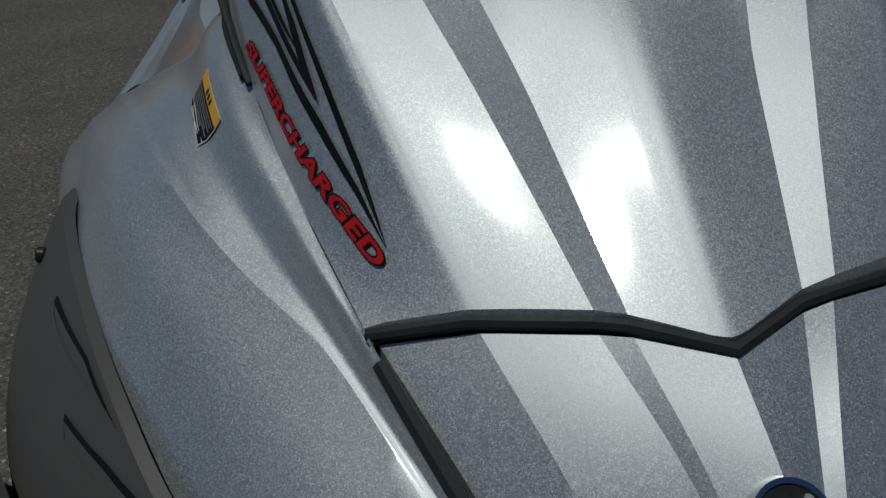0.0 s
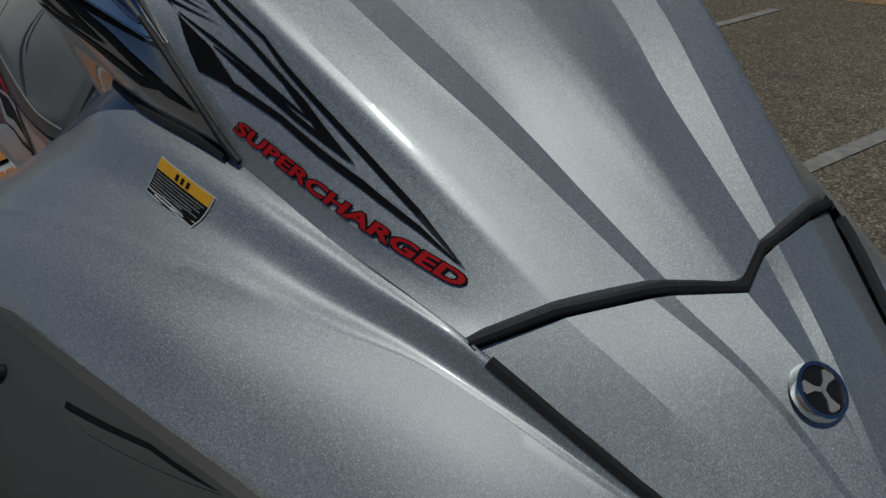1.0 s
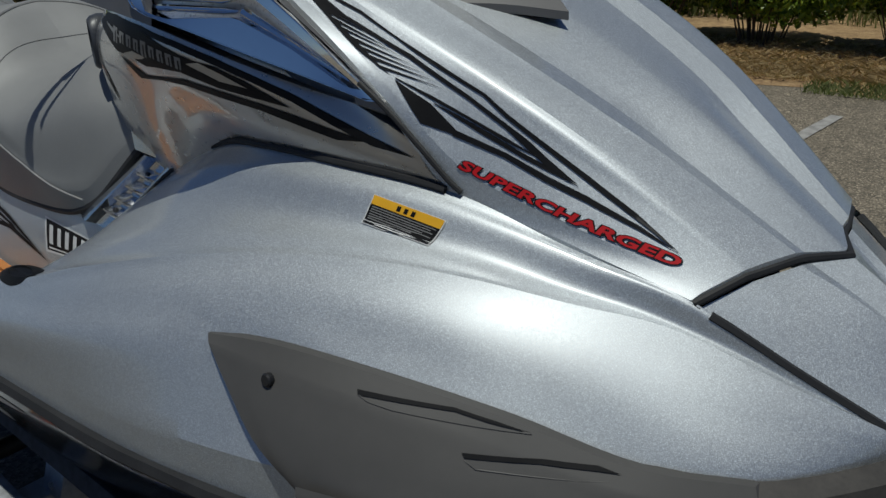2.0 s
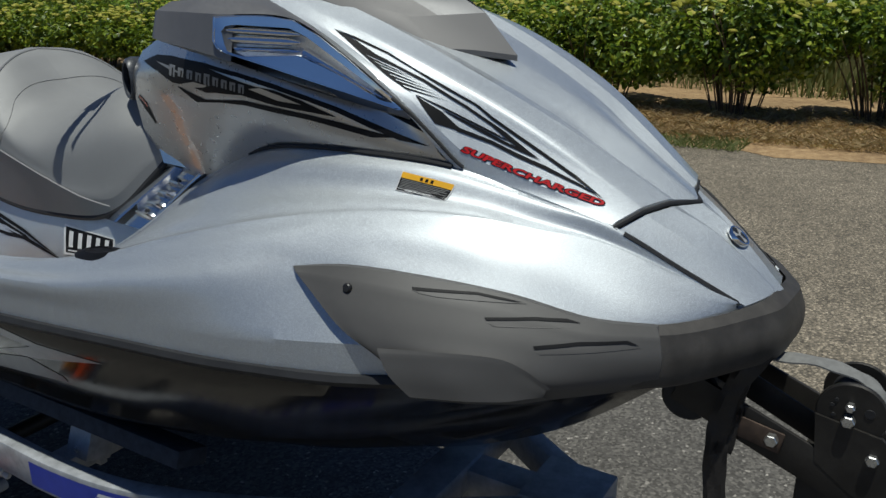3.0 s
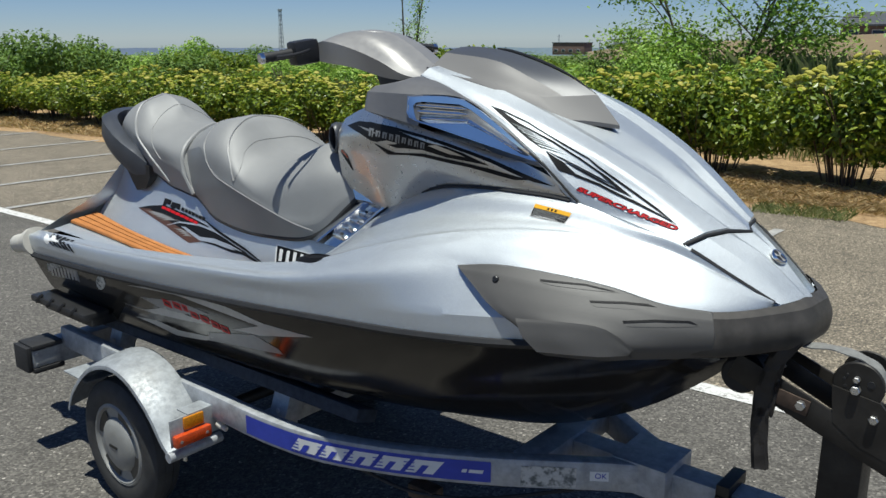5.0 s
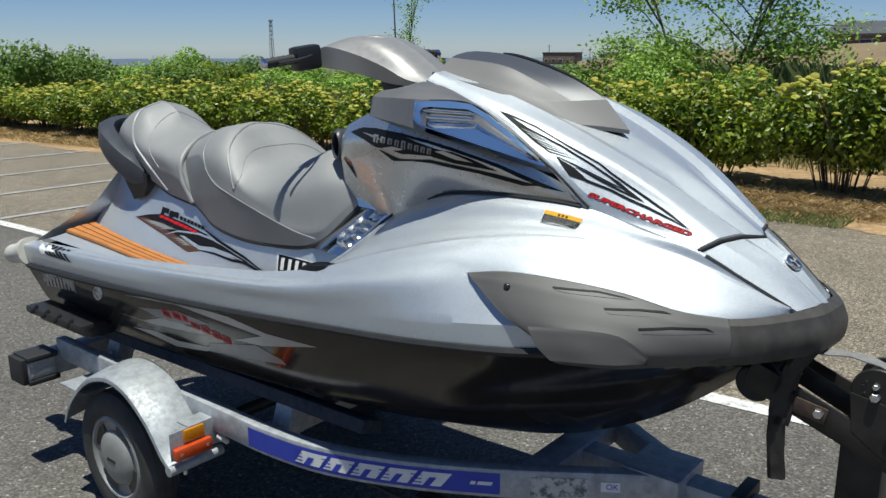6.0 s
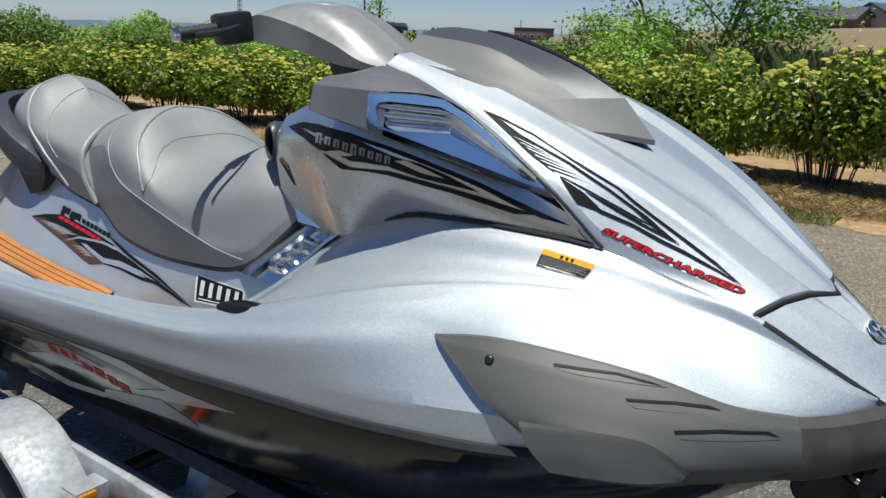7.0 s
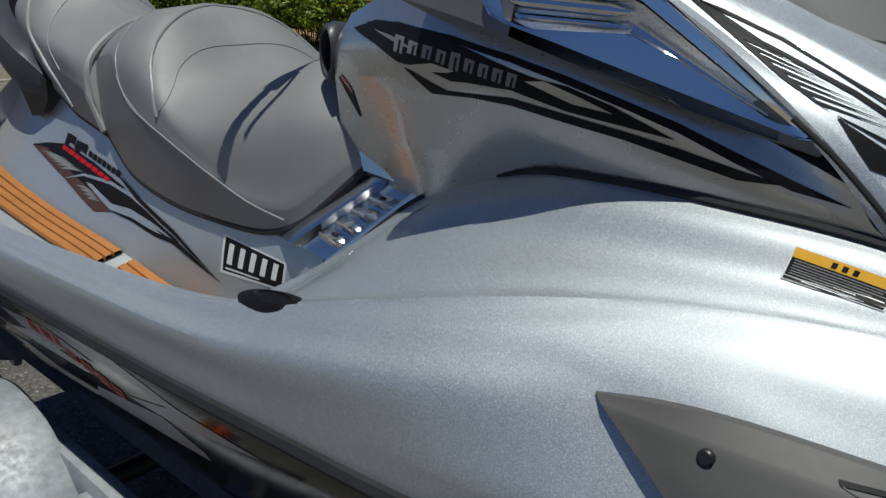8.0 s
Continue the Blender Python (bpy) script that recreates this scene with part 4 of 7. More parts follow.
# Side bands in the darker vinyl: flank shading put into the colour.
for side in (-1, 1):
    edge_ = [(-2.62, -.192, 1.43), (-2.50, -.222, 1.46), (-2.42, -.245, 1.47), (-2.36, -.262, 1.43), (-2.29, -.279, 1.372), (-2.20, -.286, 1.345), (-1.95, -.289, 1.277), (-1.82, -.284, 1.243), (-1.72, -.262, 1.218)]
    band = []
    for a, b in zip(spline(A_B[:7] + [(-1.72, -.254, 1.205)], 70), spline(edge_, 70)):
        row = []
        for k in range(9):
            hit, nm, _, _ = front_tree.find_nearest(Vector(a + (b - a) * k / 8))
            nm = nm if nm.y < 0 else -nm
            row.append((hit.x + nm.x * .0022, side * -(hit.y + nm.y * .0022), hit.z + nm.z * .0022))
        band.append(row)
    part("seat_side", grid(band, side > 0), VINYL_SHADED, seat, "grey vinyl side panel, shading put into its darker tone", 50)
    low = [(x, side * -y, z) for x, y, z in edge_[3:]]
    part("piping", tube(on_seat(front_tree, low, .002, 70), .0020, 6), PIPING, seat, "pale piping")
    part("seat_gap", tube([(x, side * (-y - .006), z - .006) for x, y, z in spline(A_B, 50)], .010, 6), RUBBER, seat, "dark gap under the seat")
    part("seat_gap", tube([(x, side * (-y - .006), z - .004) for x, y, z in spline(R_B, 30)], .007, 6), RUBBER, rear_seat, "dark gap under the seat")
for line, r in (([(-2.155, -.279, 1.362), (-2.185, -.272, 1.42), (-2.215, -.262, 1.466), (-2.255, -.222, 1.514), (-2.29, -.155, 1.560), (-2.345, 0, 1.592)], .0042),
                ([(-2.25, -.284, 1.358), (-2.33, -.275, 1.40), (-2.375, -.262, 1.46), (-2.40, -.23, 1.49), (-2.44, -.14, 1.562), (-2.47, 0, 1.578)], .0016),
                ([(-2.155, -.279, 1.352), (-2.14, -.268, 1.40), (-2.16, -.235, 1.43), (-2.20, -.19, 1.46), (-2.225, -.12, 1.49), (-2.235, 0, 1.50)], .0012)):
    part("piping", tube(on_seat(front_tree, mirrored_line(line), .001, 80), r, 6), PIPING, seat, "pale piping")
for line, r in (([(-2.505, -.238, 1.262), (-2.555, -.246, 1.34), (-2.585, -.232, 1.415), (-2.615, -.16, 1.485), (-2.67, 0, 1.532)], .0115),
                ([(-2.76, -.225, 1.39), (-2.84, -.216, 1.46), (-2.90, -.17, 1.51), (-2.93, -.09, 1.58), (-2.945, 0, 1.60)], .0016),
                ([(-2.72, -.216, 1.29), (-2.84, -.224, 1.385), (-2.96, -.21, 1.48), (-3.02, -.175, 1.56), (-3.05, -.09, 1.632), (-3.06, 0, 1.650)], .0060)):
    part("piping", tube(on_seat(rear_tree, mirrored_line(line), .001, 80), r, 8), PIPING if r < .01 else VINYL, rear_seat, "pale piping")

# --- seat base, foot wells, mats, step plates
F_T = [(-3.25, -.12, 1.335), (-2.9, -.17, 1.318), (-2.60, -.205, 1.268), (-2.30, -.245, 1.196), (-2.1, -.252, 1.172), (-1.80, -.25, 1.186), (-1.60, -.20, 1.27)]
F_M = [(-3.25, -.20, 1.20), (-2.9, -.23, 1.18), (-2.60, -.258, 1.15), (-2.30, -.27, 1.125), (-2.1, -.273, 1.115), (-1.80, -.272, 1.12), (-1.60, -.26, 1.16)]
F_B = [(-3.25, -.29, 1.085), (-2.9, -.33, 1.055), (-2.60, -.34, 1.03), (-2.3, -.325, 1.00), (-2.1, -.31, .965), (-1.80, -.30, .945), (-1.60, -.30, .97)]
F_F = [(-3.25, -.52, 1.05), (-2.9, -.52, 1.04), (-2.60, -.52, 1.015), (-2.3, -.52, .98), (-2.1, -.52, .93), (-1.80, -.50, .90), (-1.50, -.45, .93)]
FLANK = loft([F_T, F_M, F_B, F_F], 60, 6, (2,), False)
seat_base = part("seat_base", FLANK, SILVER, SKI, "silver seat base and foot well", 40)
part("seat_base", twin(FLANK), SILVER, SKI, "silver seat base and foot well", 40)
part("rear_deck", ([(-3.335, -.55, 1.03), (-3.335, .55, 1.03), (-3.2, .3, 1.20), (-3.26, .1, 1.36), (-3.26, -.1, 1.36), (-3.2, -.3, 1.20)], [(0, 1, 2, 3, 4, 5)]), SILVER, SKI, "silver rear deck")
part("transom", mirror(([(-3.336, 0, .5), (-3.336, -.48, .69), (-3.336, -.585, .93), (-3.336, -.60, 1.0), (-3.336, 0, 1.05)], [(0, 1, 2, 3, 4)])), HULL, SKI, "black transom")
for side in (-1, 1):
    a_, b_ = spline(F_B, 80), spline(F_F, 80)
    for k, (first, last) in itertools.product(range(4), ((0, 44), (46, 60))):
        lo_, hi_ = k / 4 + .008, (k + 1) / 4 - .008
        rows_ = []
        for p0, p1 in zip(a_[first:last], b_[first:last]):
            q = [p0 + (p1 - p0) * (.03 + (.50 + .12 * max(-2.3 - p0[0], 0)) * w) for w in (lo_, lo_ + .02, hi_ - .02, hi_)]
            rows_.append([(p[0], -side * p[1], p[2] + h) for p, h in zip(q, (.003, .014, .014, .003))])
        part("deck_mat", grid(rows_, side > 0), ORANGE_MAT, SKI, "orange grooved foam deck mat", 50)
    for first, last in ((0, 44), (46, 60)):
        base_ = [[(p[0], -side * p[1], p[2] + .004) for p in (p0 + (p1 - p0) * .015, p0 + (p1 - p0) * (.545 + .12 * max(-2.3 - p0[0], 0)))] for p0, p1 in zip(a_[first:last], b_[first:last])]
        part("mat_groove", grid(base_, side > 0), RUBBER, SKI, "dark grooves between the mat strips")
    flip = (lambda s: s) if side < 0 else twin
    vr, vb, vl, vt = Vector((-1.370, -.214, 1.347)), Vector((-1.532, -.290, 1.184)), Vector((-1.744, -.280, 1.190)), Vector((-1.560, -.200, 1.345))
    nrm = (vr - vb).cross(vl - vb).normalized()
    nrm = nrm if nrm.z > 0 else -nrm

    def sp(u, w, h=0.0):
        """u from the outer edge inwards, w from the foot to the top."""
        p = (vb * (1 - w) + vr * w) * (1 - u) + (vl * (1 - w) + vt * w) * u
        return tuple(p + nrm * h)
    prof_s = ((-.03, -.03), (0.0, .004), (.08, .008), (.12, .006), (.16, -.014), (.56, -.014), (.61, .005), (.68, .004), (1, -.022))
    st = part("step_plate", flip(grid([[sp(u, w, h) for u, h in prof_s] for w in np.linspace(0, 1, 10)])), BRIGHT, SKI, "bright metallic step plate with louvres", 30)
    for k in range(4):
        w0 = .16 + k * .18
        fin = [[sp(u, w + .06 * (u - .2), h) for u, h in ((.17, h0 * .2 - .012), (.25, h0), (.46, h0), (.54, h0 * .2 - .012))] for w, h0 in ((w0, -.012), (w0 + .055, .012), (w0 + .075, .013), (w0 + .15, -.012))]
        part("louvre", flip(grid(fin)), BRIGHT, st, "slanted louvre", 50)
    strip_ = [(-1.372, -.212, 1.348), (-1.45, -.198, 1.398), (-1.53, -.186, 1.448), (-1.60, -.176, 1.50)], [(-1.545, -.204, 1.352), (-1.575, -.19, 1.395), (-1.60, -.178, 1.44), (-1.625, -.17, 1.49)]
    part("step_trim", flip(loft(strip_, 14, 4, (), False)), BRIGHT, SKI, "bright trim strip between seat and cowl", 40)
    for w0 in (.28, .80):
        c_ = Vector(sp(.33, w0, .002))
        part("screw", flip(disc(c_, nrm, .007, .008, 12, .001)), RUBBER, st, "dark screw")

# --- grab handle, sponsons, stern fenders, mooring cleats
gh = spline([(-2.90, -.205, 1.335), (-2.99, -.222, 1.372), (-3.12, -.222, 1.435), (-3.25, -.185, 1.492), (-3.325, -.10, 1.512), (-3.345, 0, 1.515)], 26)
gh = [tuple(p) for p in gh] + [(p[0], -p[1], p[2]) for p in gh[-2::-1]]
n_g = len(gh)
prof = [(-.034, .056), (.006, .066), (.036, .052), (.044, -.02), (.030, -.062), (-.024, -.064), (-.036, -.03)]
rows_g = []
for i, c in enumerate(gh):
    d = Vector(gh[min(i + 1, n_g - 1)]) - Vector(gh[max(i - 1, 0)])
    o = d.cross(Vector((0, 0, 1))).normalized()
    e = min(1, .45 + min(i, n_g - 1 - i) / 6)
    rows_g.append([tuple(Vector(c) + o * -a * e + Vector((0, 0, b * e))) for a, b in prof])
v_g, f_g = grid(rows_g, False, True)
part("grab_handle", (v_g, f_g + [tuple(range(7)), tuple(len(v_g) - 1 - k for k in range(7))]), GRAPHITE_PLASTIC, SKI, "graphite plastic grab handle round the seat's back", 40)
for side in (-1, 1):
    leg = [[(x, side * y, zz) for x, y, zz in r] for r in (
        [(-3.08, -.235, 1.385), (-2.87, -.225, 1.345), (-2.87, -.15, 1.345), (-3.08, -.15, 1.385)],
        [(-3.05, -.228, 1.30), (-2.88, -.222, 1.29), (-2.88, -.15, 1.29), (-3.05, -.15, 1.30)],
        [(-3.00, -.222, 1.22), (-2.92, -.222, 1.24), (-2.90, -.15, 1.26), (-3.00, -.15, 1.22)])]
    v_g, f_g = grid(leg, side < 0, True)
    part("handle_bracket", (v_g, f_g + [(0, 1, 2, 3), (11, 10, 9, 8)]), BLACK, SKI, "black handle bracket")
for side in (-1, 1):
    fl = (lambda s: s) if side < 0 else twin
    sps = part("sponson", fl(join(slab((-3.26, -.662, .728), (-2.76, -.54, .762), .012), slab((-3.22, -.62, .690), (-2.78, -.50, .733), .01))), BLACK, SKI, "black ribbed sponson")
    for k in range(4):
        x0 = -3.19 + k * .105
        part("rib", fl(beam((x0, -.668, .738), (x0 + .03, -.65, .775), .012, .014, .003)), BLACK, sps)
    part("stern_fender", fl(lathe([(.001, -.13), (.036, -.125), (.046, -.105), (.047, -.02), (.052, .02), (.066, .06), (.068, .10)], (-3.43, -.565, .965), (1, 0, .22), 24)), IVORY, SKI, "ivory plastic stern fender")
    part("cleat", fl(moved(lathe([(.09, .0), (.088, .012), (.06, .022), (.045, .026), (.04, .022), (.001, .022)], (0, 0, 0), (0, 0, 1), 28), Matrix.Translation((-1.395, -.527, 1.212)) @ Matrix.Rotation(radians(-8), 4, 'Y') @ Matrix.Rotation(radians(18), 4, 'X') @ Matrix.Diagonal((1.08, .32, .8, 1)))), DECAL_BLACK, SKI, "black pop-up mooring cleat")

# --- badge, screws, slots
n_b = Vector((.64, -.02, .77)).normalized()
badge = part("badge", disc((-.108, -.004, 1.3365), n_b, .0215, .006, 32, .002), BLACK, nose, "round black and silver badge")
part("badge_ring", lathe([(.0200, .002), (.0208, .0045), (.0240, .0045), (.0255, .0), (.0255, -.004)], (-.108, -.004, 1.3365), n_b, 32, False), CHROME, badge, "silver ring")
q_ = n_b.to_track_quat('Z', 'Y').to_matrix().to_4x4()
for k in range(3):
    m_ = Matrix.Translation(Vector((-.108, -.004, 1.3365)) + n_b * .0032) @ q_ @ Matrix.Rotation(2 * math.pi * k / 3 + .5, 4, 'Z')
    part("badge_spoke", prism([(0, -.0022), (.008, -.002), (.0165, -.006), (.0185, -.004), (.0185, .004), (.0165, .006), (.008, .002), (0, .0022)], .0012, m_), DECAL_SILVER, badge, "silver spoke")

# ---------------------------------------------------------------- decals
def surface(shape):
    return BVHTree.FromPolygons([Vector(p) for p in shape[0]], [tuple(q) for q in shape[1]])


def lay_on(tree, x, z, off, side=-1):
    """The point of a skin at (x, z) as seen from the side, lifted by off."""
    hit, n, _, _ = tree.ray_cast(Vector((x, side * 1.5, z)), Vector((0, -side, 0)), 1.5)
    if hit is None:
        hit, n, _, _ = tree.find_nearest(Vector((x, side * .45, z)))
    n = n if n.y * side > 0 else -n
    return tuple(hit + n * off)


def decal(name, outline, mat, layer, target, label=""):
    """A cut vinyl sheet with an outline in (x, z), laid on a skin."""
    tree, parent = target if isinstance(target, tuple) else (LAID[target.name], target)
    bm = bmesh.new()
    bm.faces.new([bm.verts.new((x, 0, z)) for x, z in outline])
    bm.normal_update()
    bmesh.ops.triangulate(bm, faces=bm.faces[:])
    for axis, step in ((0, .022), (2, .016)):
        vals = [p[axis // 2] for p in outline]
        k = math.ceil(min(vals) / step)
        while k * step < max(vals):
            co, no = [0, 0, 0], [0, 0, 0]
            co[axis], no[axis] = k * step, 1
            bmesh.ops.bisect_plane(bm, geom=bm.verts[:] + bm.edges[:] + bm.faces[:], plane_co=co, plane_no=no)
            k += 1
    bmesh.ops.recalc_face_normals(bm, faces=bm.faces[:])
    off = .0010 + (.0003 + LIFT.get(id(tree), 0)) * layer
    v, f = from_bm(bm)
    v = [lay_on(tree, p[0], p[2], off) for p in v]
    g = []
    for q in f:
        n = (Vector(v[q[1]]) - Vector(v[q[0]])).cross(Vector(v[q[2]]) - Vector(v[q[0]]))
        g.append(q if n.y < 0 else tuple(reversed(q)))
    ob = part(name, (v, g), mat, parent, label, 60)
    LAID[ob.name] = tree
    return ob


def lettering(text, quad, target, mat, layer, bold, name, label=""):
    """Slanted lettering fitted into a four-cornered field in (x, z) and laid on a skin."""
    cu = bpy.data.curves.new(name, 'FONT')
    cu.body, cu.size, cu.offset, cu.resolution_u = text, 1.0, bold, 3
    tmp = bpy.data.objects.new(name, cu)
    scene.collection.objects.link(tmp)
    me = bpy.data.meshes.new_from_object(tmp.evaluated_get(bpy.context.evaluated_depsgraph_get()))
    bpy.data.objects.remove(tmp)
    bm = bmesh.new()
    bm.from_mesh(me)
    bpy.data.meshes.remove(me)
    for k in range(1, 60):
        bmesh.ops.bisect_plane(bm, geom=bm.verts[:] + bm.edges[:] + bm.faces[:], plane_co=(k * .16, 0, 0), plane_no=(1, 0, 0))
    verts_t, f = from_bm(bm)
    co = np.array([p[:2] for p in verts_t])
    w = FIELD_OF.setdefault(text, (co[:, 0].min(), co[:, 0].max(), 0.0, .73))
    a, b, c, d = [np.array(p) for p in quad]
    v = []
    for x, y in co:
        u, t = (x - w[0]) / (w[1] - w[0]), 1 - (y - w[2]) / (w[3] - w[2])
        p = (a * (1 - u) + b * u) * (1 - t) + (d * (1 - u) + c * u) * t
        v.append(lay_on(target[0], p[0], p[1], .0010 + .0003 * layer + .0006))
    return part(name, (v, f), mat, target[1], label, 60, False)


LAID, FIELD_OF, LIFT = {}, {}, {}
hood_on, deck_on = (surface(HOOD_SKIN), hood), (surface(SIDE_SKIN), deck)
cowl_on, base_on = (surface(COWL_SIDE), cowl_side), (surface(FLANK), seat_base)
LIFT[id(deck_on[0])] = .0007
hull_on = (surface(hull_shape()), hull)
panel_on = (surface(PANEL), side_panel)
# --- black striped decal and red lettering on the hood
decal("decal_wedge", [(-0.914, 1.720), (-0.859, 1.700), (-0.776, 1.662), (-0.832, 1.679), (-0.852, 1.687)], DECAL_BLACK, 1, hood_on, "black hatched decal")
decal("decal_edge", [(-0.880, 1.702), (-0.854, 1.691), (-0.763, 1.641), (-0.705, 1.607), (-0.714, 1.611), (-0.764, 1.636), (-0.837, 1.678)], DECAL_BLACK, 1, hood_on)
decal("decal_spear", [(-0.862, 1.694), (-0.750, 1.651), (-0.850, 1.688)], DECAL_BLACK, 1, hood_on)
decal("decal_spear", [(-0.843, 1.684), (-0.731, 1.644), (-0.831, 1.677)], DECAL_BLACK, 1, hood_on)
decal("decal_spear", [(-0.823, 1.673), (-0.714, 1.635), (-0.811, 1.666)], DECAL_BLACK, 1, hood_on)
decal("decal_spear", [(-0.804, 1.662), (-0.696, 1.627), (-0.792, 1.656)], DECAL_BLACK, 1, hood_on)
decal("decal_spear", [(-0.786, 1.652), (-0.680, 1.618), (-0.774, 1.645)], DECAL_BLACK, 1, hood_on)
decal("decal_spear", [(-0.767, 1.641), (-0.663, 1.609), (-0.756, 1.635)], DECAL_BLACK, 1, hood_on)
decal("decal_spear", [(-0.750, 1.631), (-0.647, 1.601), (-0.737, 1.624)], DECAL_BLACK, 1, hood_on)
decal("decal_spear", [(-0.732, 1.620), (-0.632, 1.592), (-0.721, 1.614)], DECAL_BLACK, 1, hood_on)
decal("decal_stripe", [(-0.914, 1.720), (-0.860, 1.705), (-0.782, 1.679), (-0.719, 1.651), (-0.659, 1.625), (-0.581, 1.589), (-0.548, 1.567), (-0.441, 1.503), (-0.380, 1.465), (-0.324, 1.425), (-0.324, 1.425), (-0.382, 1.461), (-0.444, 1.499), (-0.550, 1.563), (-0.583, 1.586), (-0.660, 1.621), (-0.719, 1.649), (-0.782, 1.676), (-0.861, 1.702), (-0.914, 1.720)], DECAL_BLACK, 2, hood_on)
decal("decal_stripe", [(-0.854, 1.693), (-0.775, 1.664), (-0.688, 1.630), (-0.600, 1.586), (-0.545, 1.555), (-0.517, 1.539), (-0.490, 1.520), (-0.447, 1.492), (-0.492, 1.513), (-0.520, 1.532), (-0.546, 1.550), (-0.600, 1.581), (-0.690, 1.626), (-0.776, 1.661), (-0.854, 1.692)], DECAL_BLACK, 2, hood_on)
decal("decal_stripe", [(-0.697, 1.604), (-0.645, 1.584), (-0.594, 1.562), (-0.542, 1.540), (-0.495, 1.518), (-0.543, 1.536), (-0.595, 1.559), (-0.647, 1.581), (-0.697, 1.603)], DECAL_BLACK, 1, hood_on)
decal("decal_stripe", [(-0.640, 1.576), (-0.605, 1.562), (-0.572, 1.548), (-0.520, 1.525), (-0.484, 1.510), (-0.447, 1.491), (-0.486, 1.506), (-0.521, 1.520), (-0.572, 1.542), (-0.606, 1.558), (-0.640, 1.575)], DECAL_BLACK, 1, hood_on)
decal("decal_chevron", [(-0.697, 1.602), (-0.644, 1.575), (-0.604, 1.545), (-0.589, 1.535), (-0.649, 1.552)], DECAL_BLACK, 1, hood_on)
decal("decal_stripe", [(-0.607, 1.546), (-0.537, 1.523), (-0.485, 1.501), (-0.436, 1.482), (-0.372, 1.452), (-0.324, 1.425), (-0.372, 1.448), (-0.437, 1.476), (-0.487, 1.495), (-0.538, 1.517), (-0.608, 1.539)], DECAL_BLACK, 2, hood_on)
SUPER = ((-0.5849, 1.5120), (-0.3190, 1.4215), (-0.3227, 1.4131), (-0.5923, 1.5029))
lettering("SUPERCHARGED", SUPER, hood_on, DECAL_RED, 2, .032, "red_lettering", "red slanted lettering")
lettering("SUPERCHARGED", SUPER, hood_on, DECAL_BLACK, 1, .085, "lettering_outline", "black outline of the lettering")
# --- warning label on the fender
CORNERS = [Vector(p) for p in ((-.698, -.316, 1.458), (-.582, -.306, 1.445), (-.592, -.328, 1.408), (-.700, -.340, 1.423))]


def on_label(name, u0, u1, v0, v1, mat, layer, parent, label=""):
    """A piece of the warning label, u along it and v down it, lying on the fender."""
    rows = []
    for v in np.linspace(v0, v1, 4):
        row = []
        for u in np.linspace(u0, u1, 7):
            p = (CORNERS[0] * (1 - u) + CORNERS[1] * u) * (1 - v) + (CORNERS[3] * (1 - u) + CORNERS[2] * u) * v
            hit, n, _, _ = deck_on[0].find_nearest(p)
            n = n if n.z > 0 else -n
            row.append(tuple(p + n * ((hit - p).dot(n) + .001 + .0006 * layer)))
        rows.append(row)
    return part(name, grid(rows, True), mat, parent, label, 60)


lab = on_label("warning_label", 0, 1, 0, 1, LABEL_WHITE, 1, deck, "yellow and black warning label")
on_label("yellow_band", .015, .985, .02, .30, LABEL_YELLOW, 2, lab)
on_label("black_field", .015, .985, .30, .83, DECAL_BLACK, 2, lab)
on_label("black_field", .015, .985, .86, .97, DECAL_BLACK, 2, lab)
for u in (.40, .50, .60):
    on_label("dark_bar", u - .025, u + .025, .09, .25, DECAL_BLACK, 3, lab)
for k, u in enumerate((.95, .90, .94, .82, .95, .70)):
    on_label("text_bar", .05, u, .355 + k * .078, .385 + k * .078, DECAL_GREY, 3, lab)
on_label("text_bar", .20, .80, .90, .935, LABEL_WHITE, 3, lab)
# --- marker on the side cowl
mk_ = decal("marker", [(-1.612, 1.520), (-1.597, 1.529), (-1.567, 1.516), (-1.552, 1.503), (-1.533, 1.460), (-1.540, 1.459)], DECAL_BLACK, 1, cowl_on, "dark smoked marker lens")
decal("lens_edge", [(-1.599, 1.528), (-1.567, 1.515), (-1.554, 1.503), (-1.558, 1.499), (-1.573, 1.509), (-1.603, 1.521)], REFLECTOR_RED, 2, mk_, "narrow orange-red lens edge")
# --- swoosh with grey name blocks on the side cowl
decal("decal_leaf", [(-1.567, 1.616), (-1.476, 1.639), (-1.392, 1.643), (-1.293, 1.641), (-1.193, 1.624), (-1.109, 1.607), (-1.072, 1.600), (-1.023, 1.596), (-0.956, 1.580), (-0.867, 1.550), (-0.938, 1.556), (-1.023, 1.562), (-1.115, 1.578), (-1.204, 1.576), (-1.236, 1.573), (-1.296, 1.583), (-1.375, 1.583), (-1.454, 1.601)], DECAL_BLACK, 1, cowl_on, "black swoosh decal")
decal("decal_chevron", [(-1.366, 1.581), (-1.305, 1.568), (-1.249, 1.556), (-1.117, 1.566), (-1.023, 1.557), (-0.937, 1.549), (-0.860, 1.540), (-0.787, 1.528), (-0.723, 1.519), (-0.784, 1.515), (-0.857, 1.526), (-0.938, 1.538), (-1.024, 1.545), (-1.119, 1.555), (-1.197, 1.554), (-1.285, 1.546)], DECAL_BLACK, 1, cowl_on)
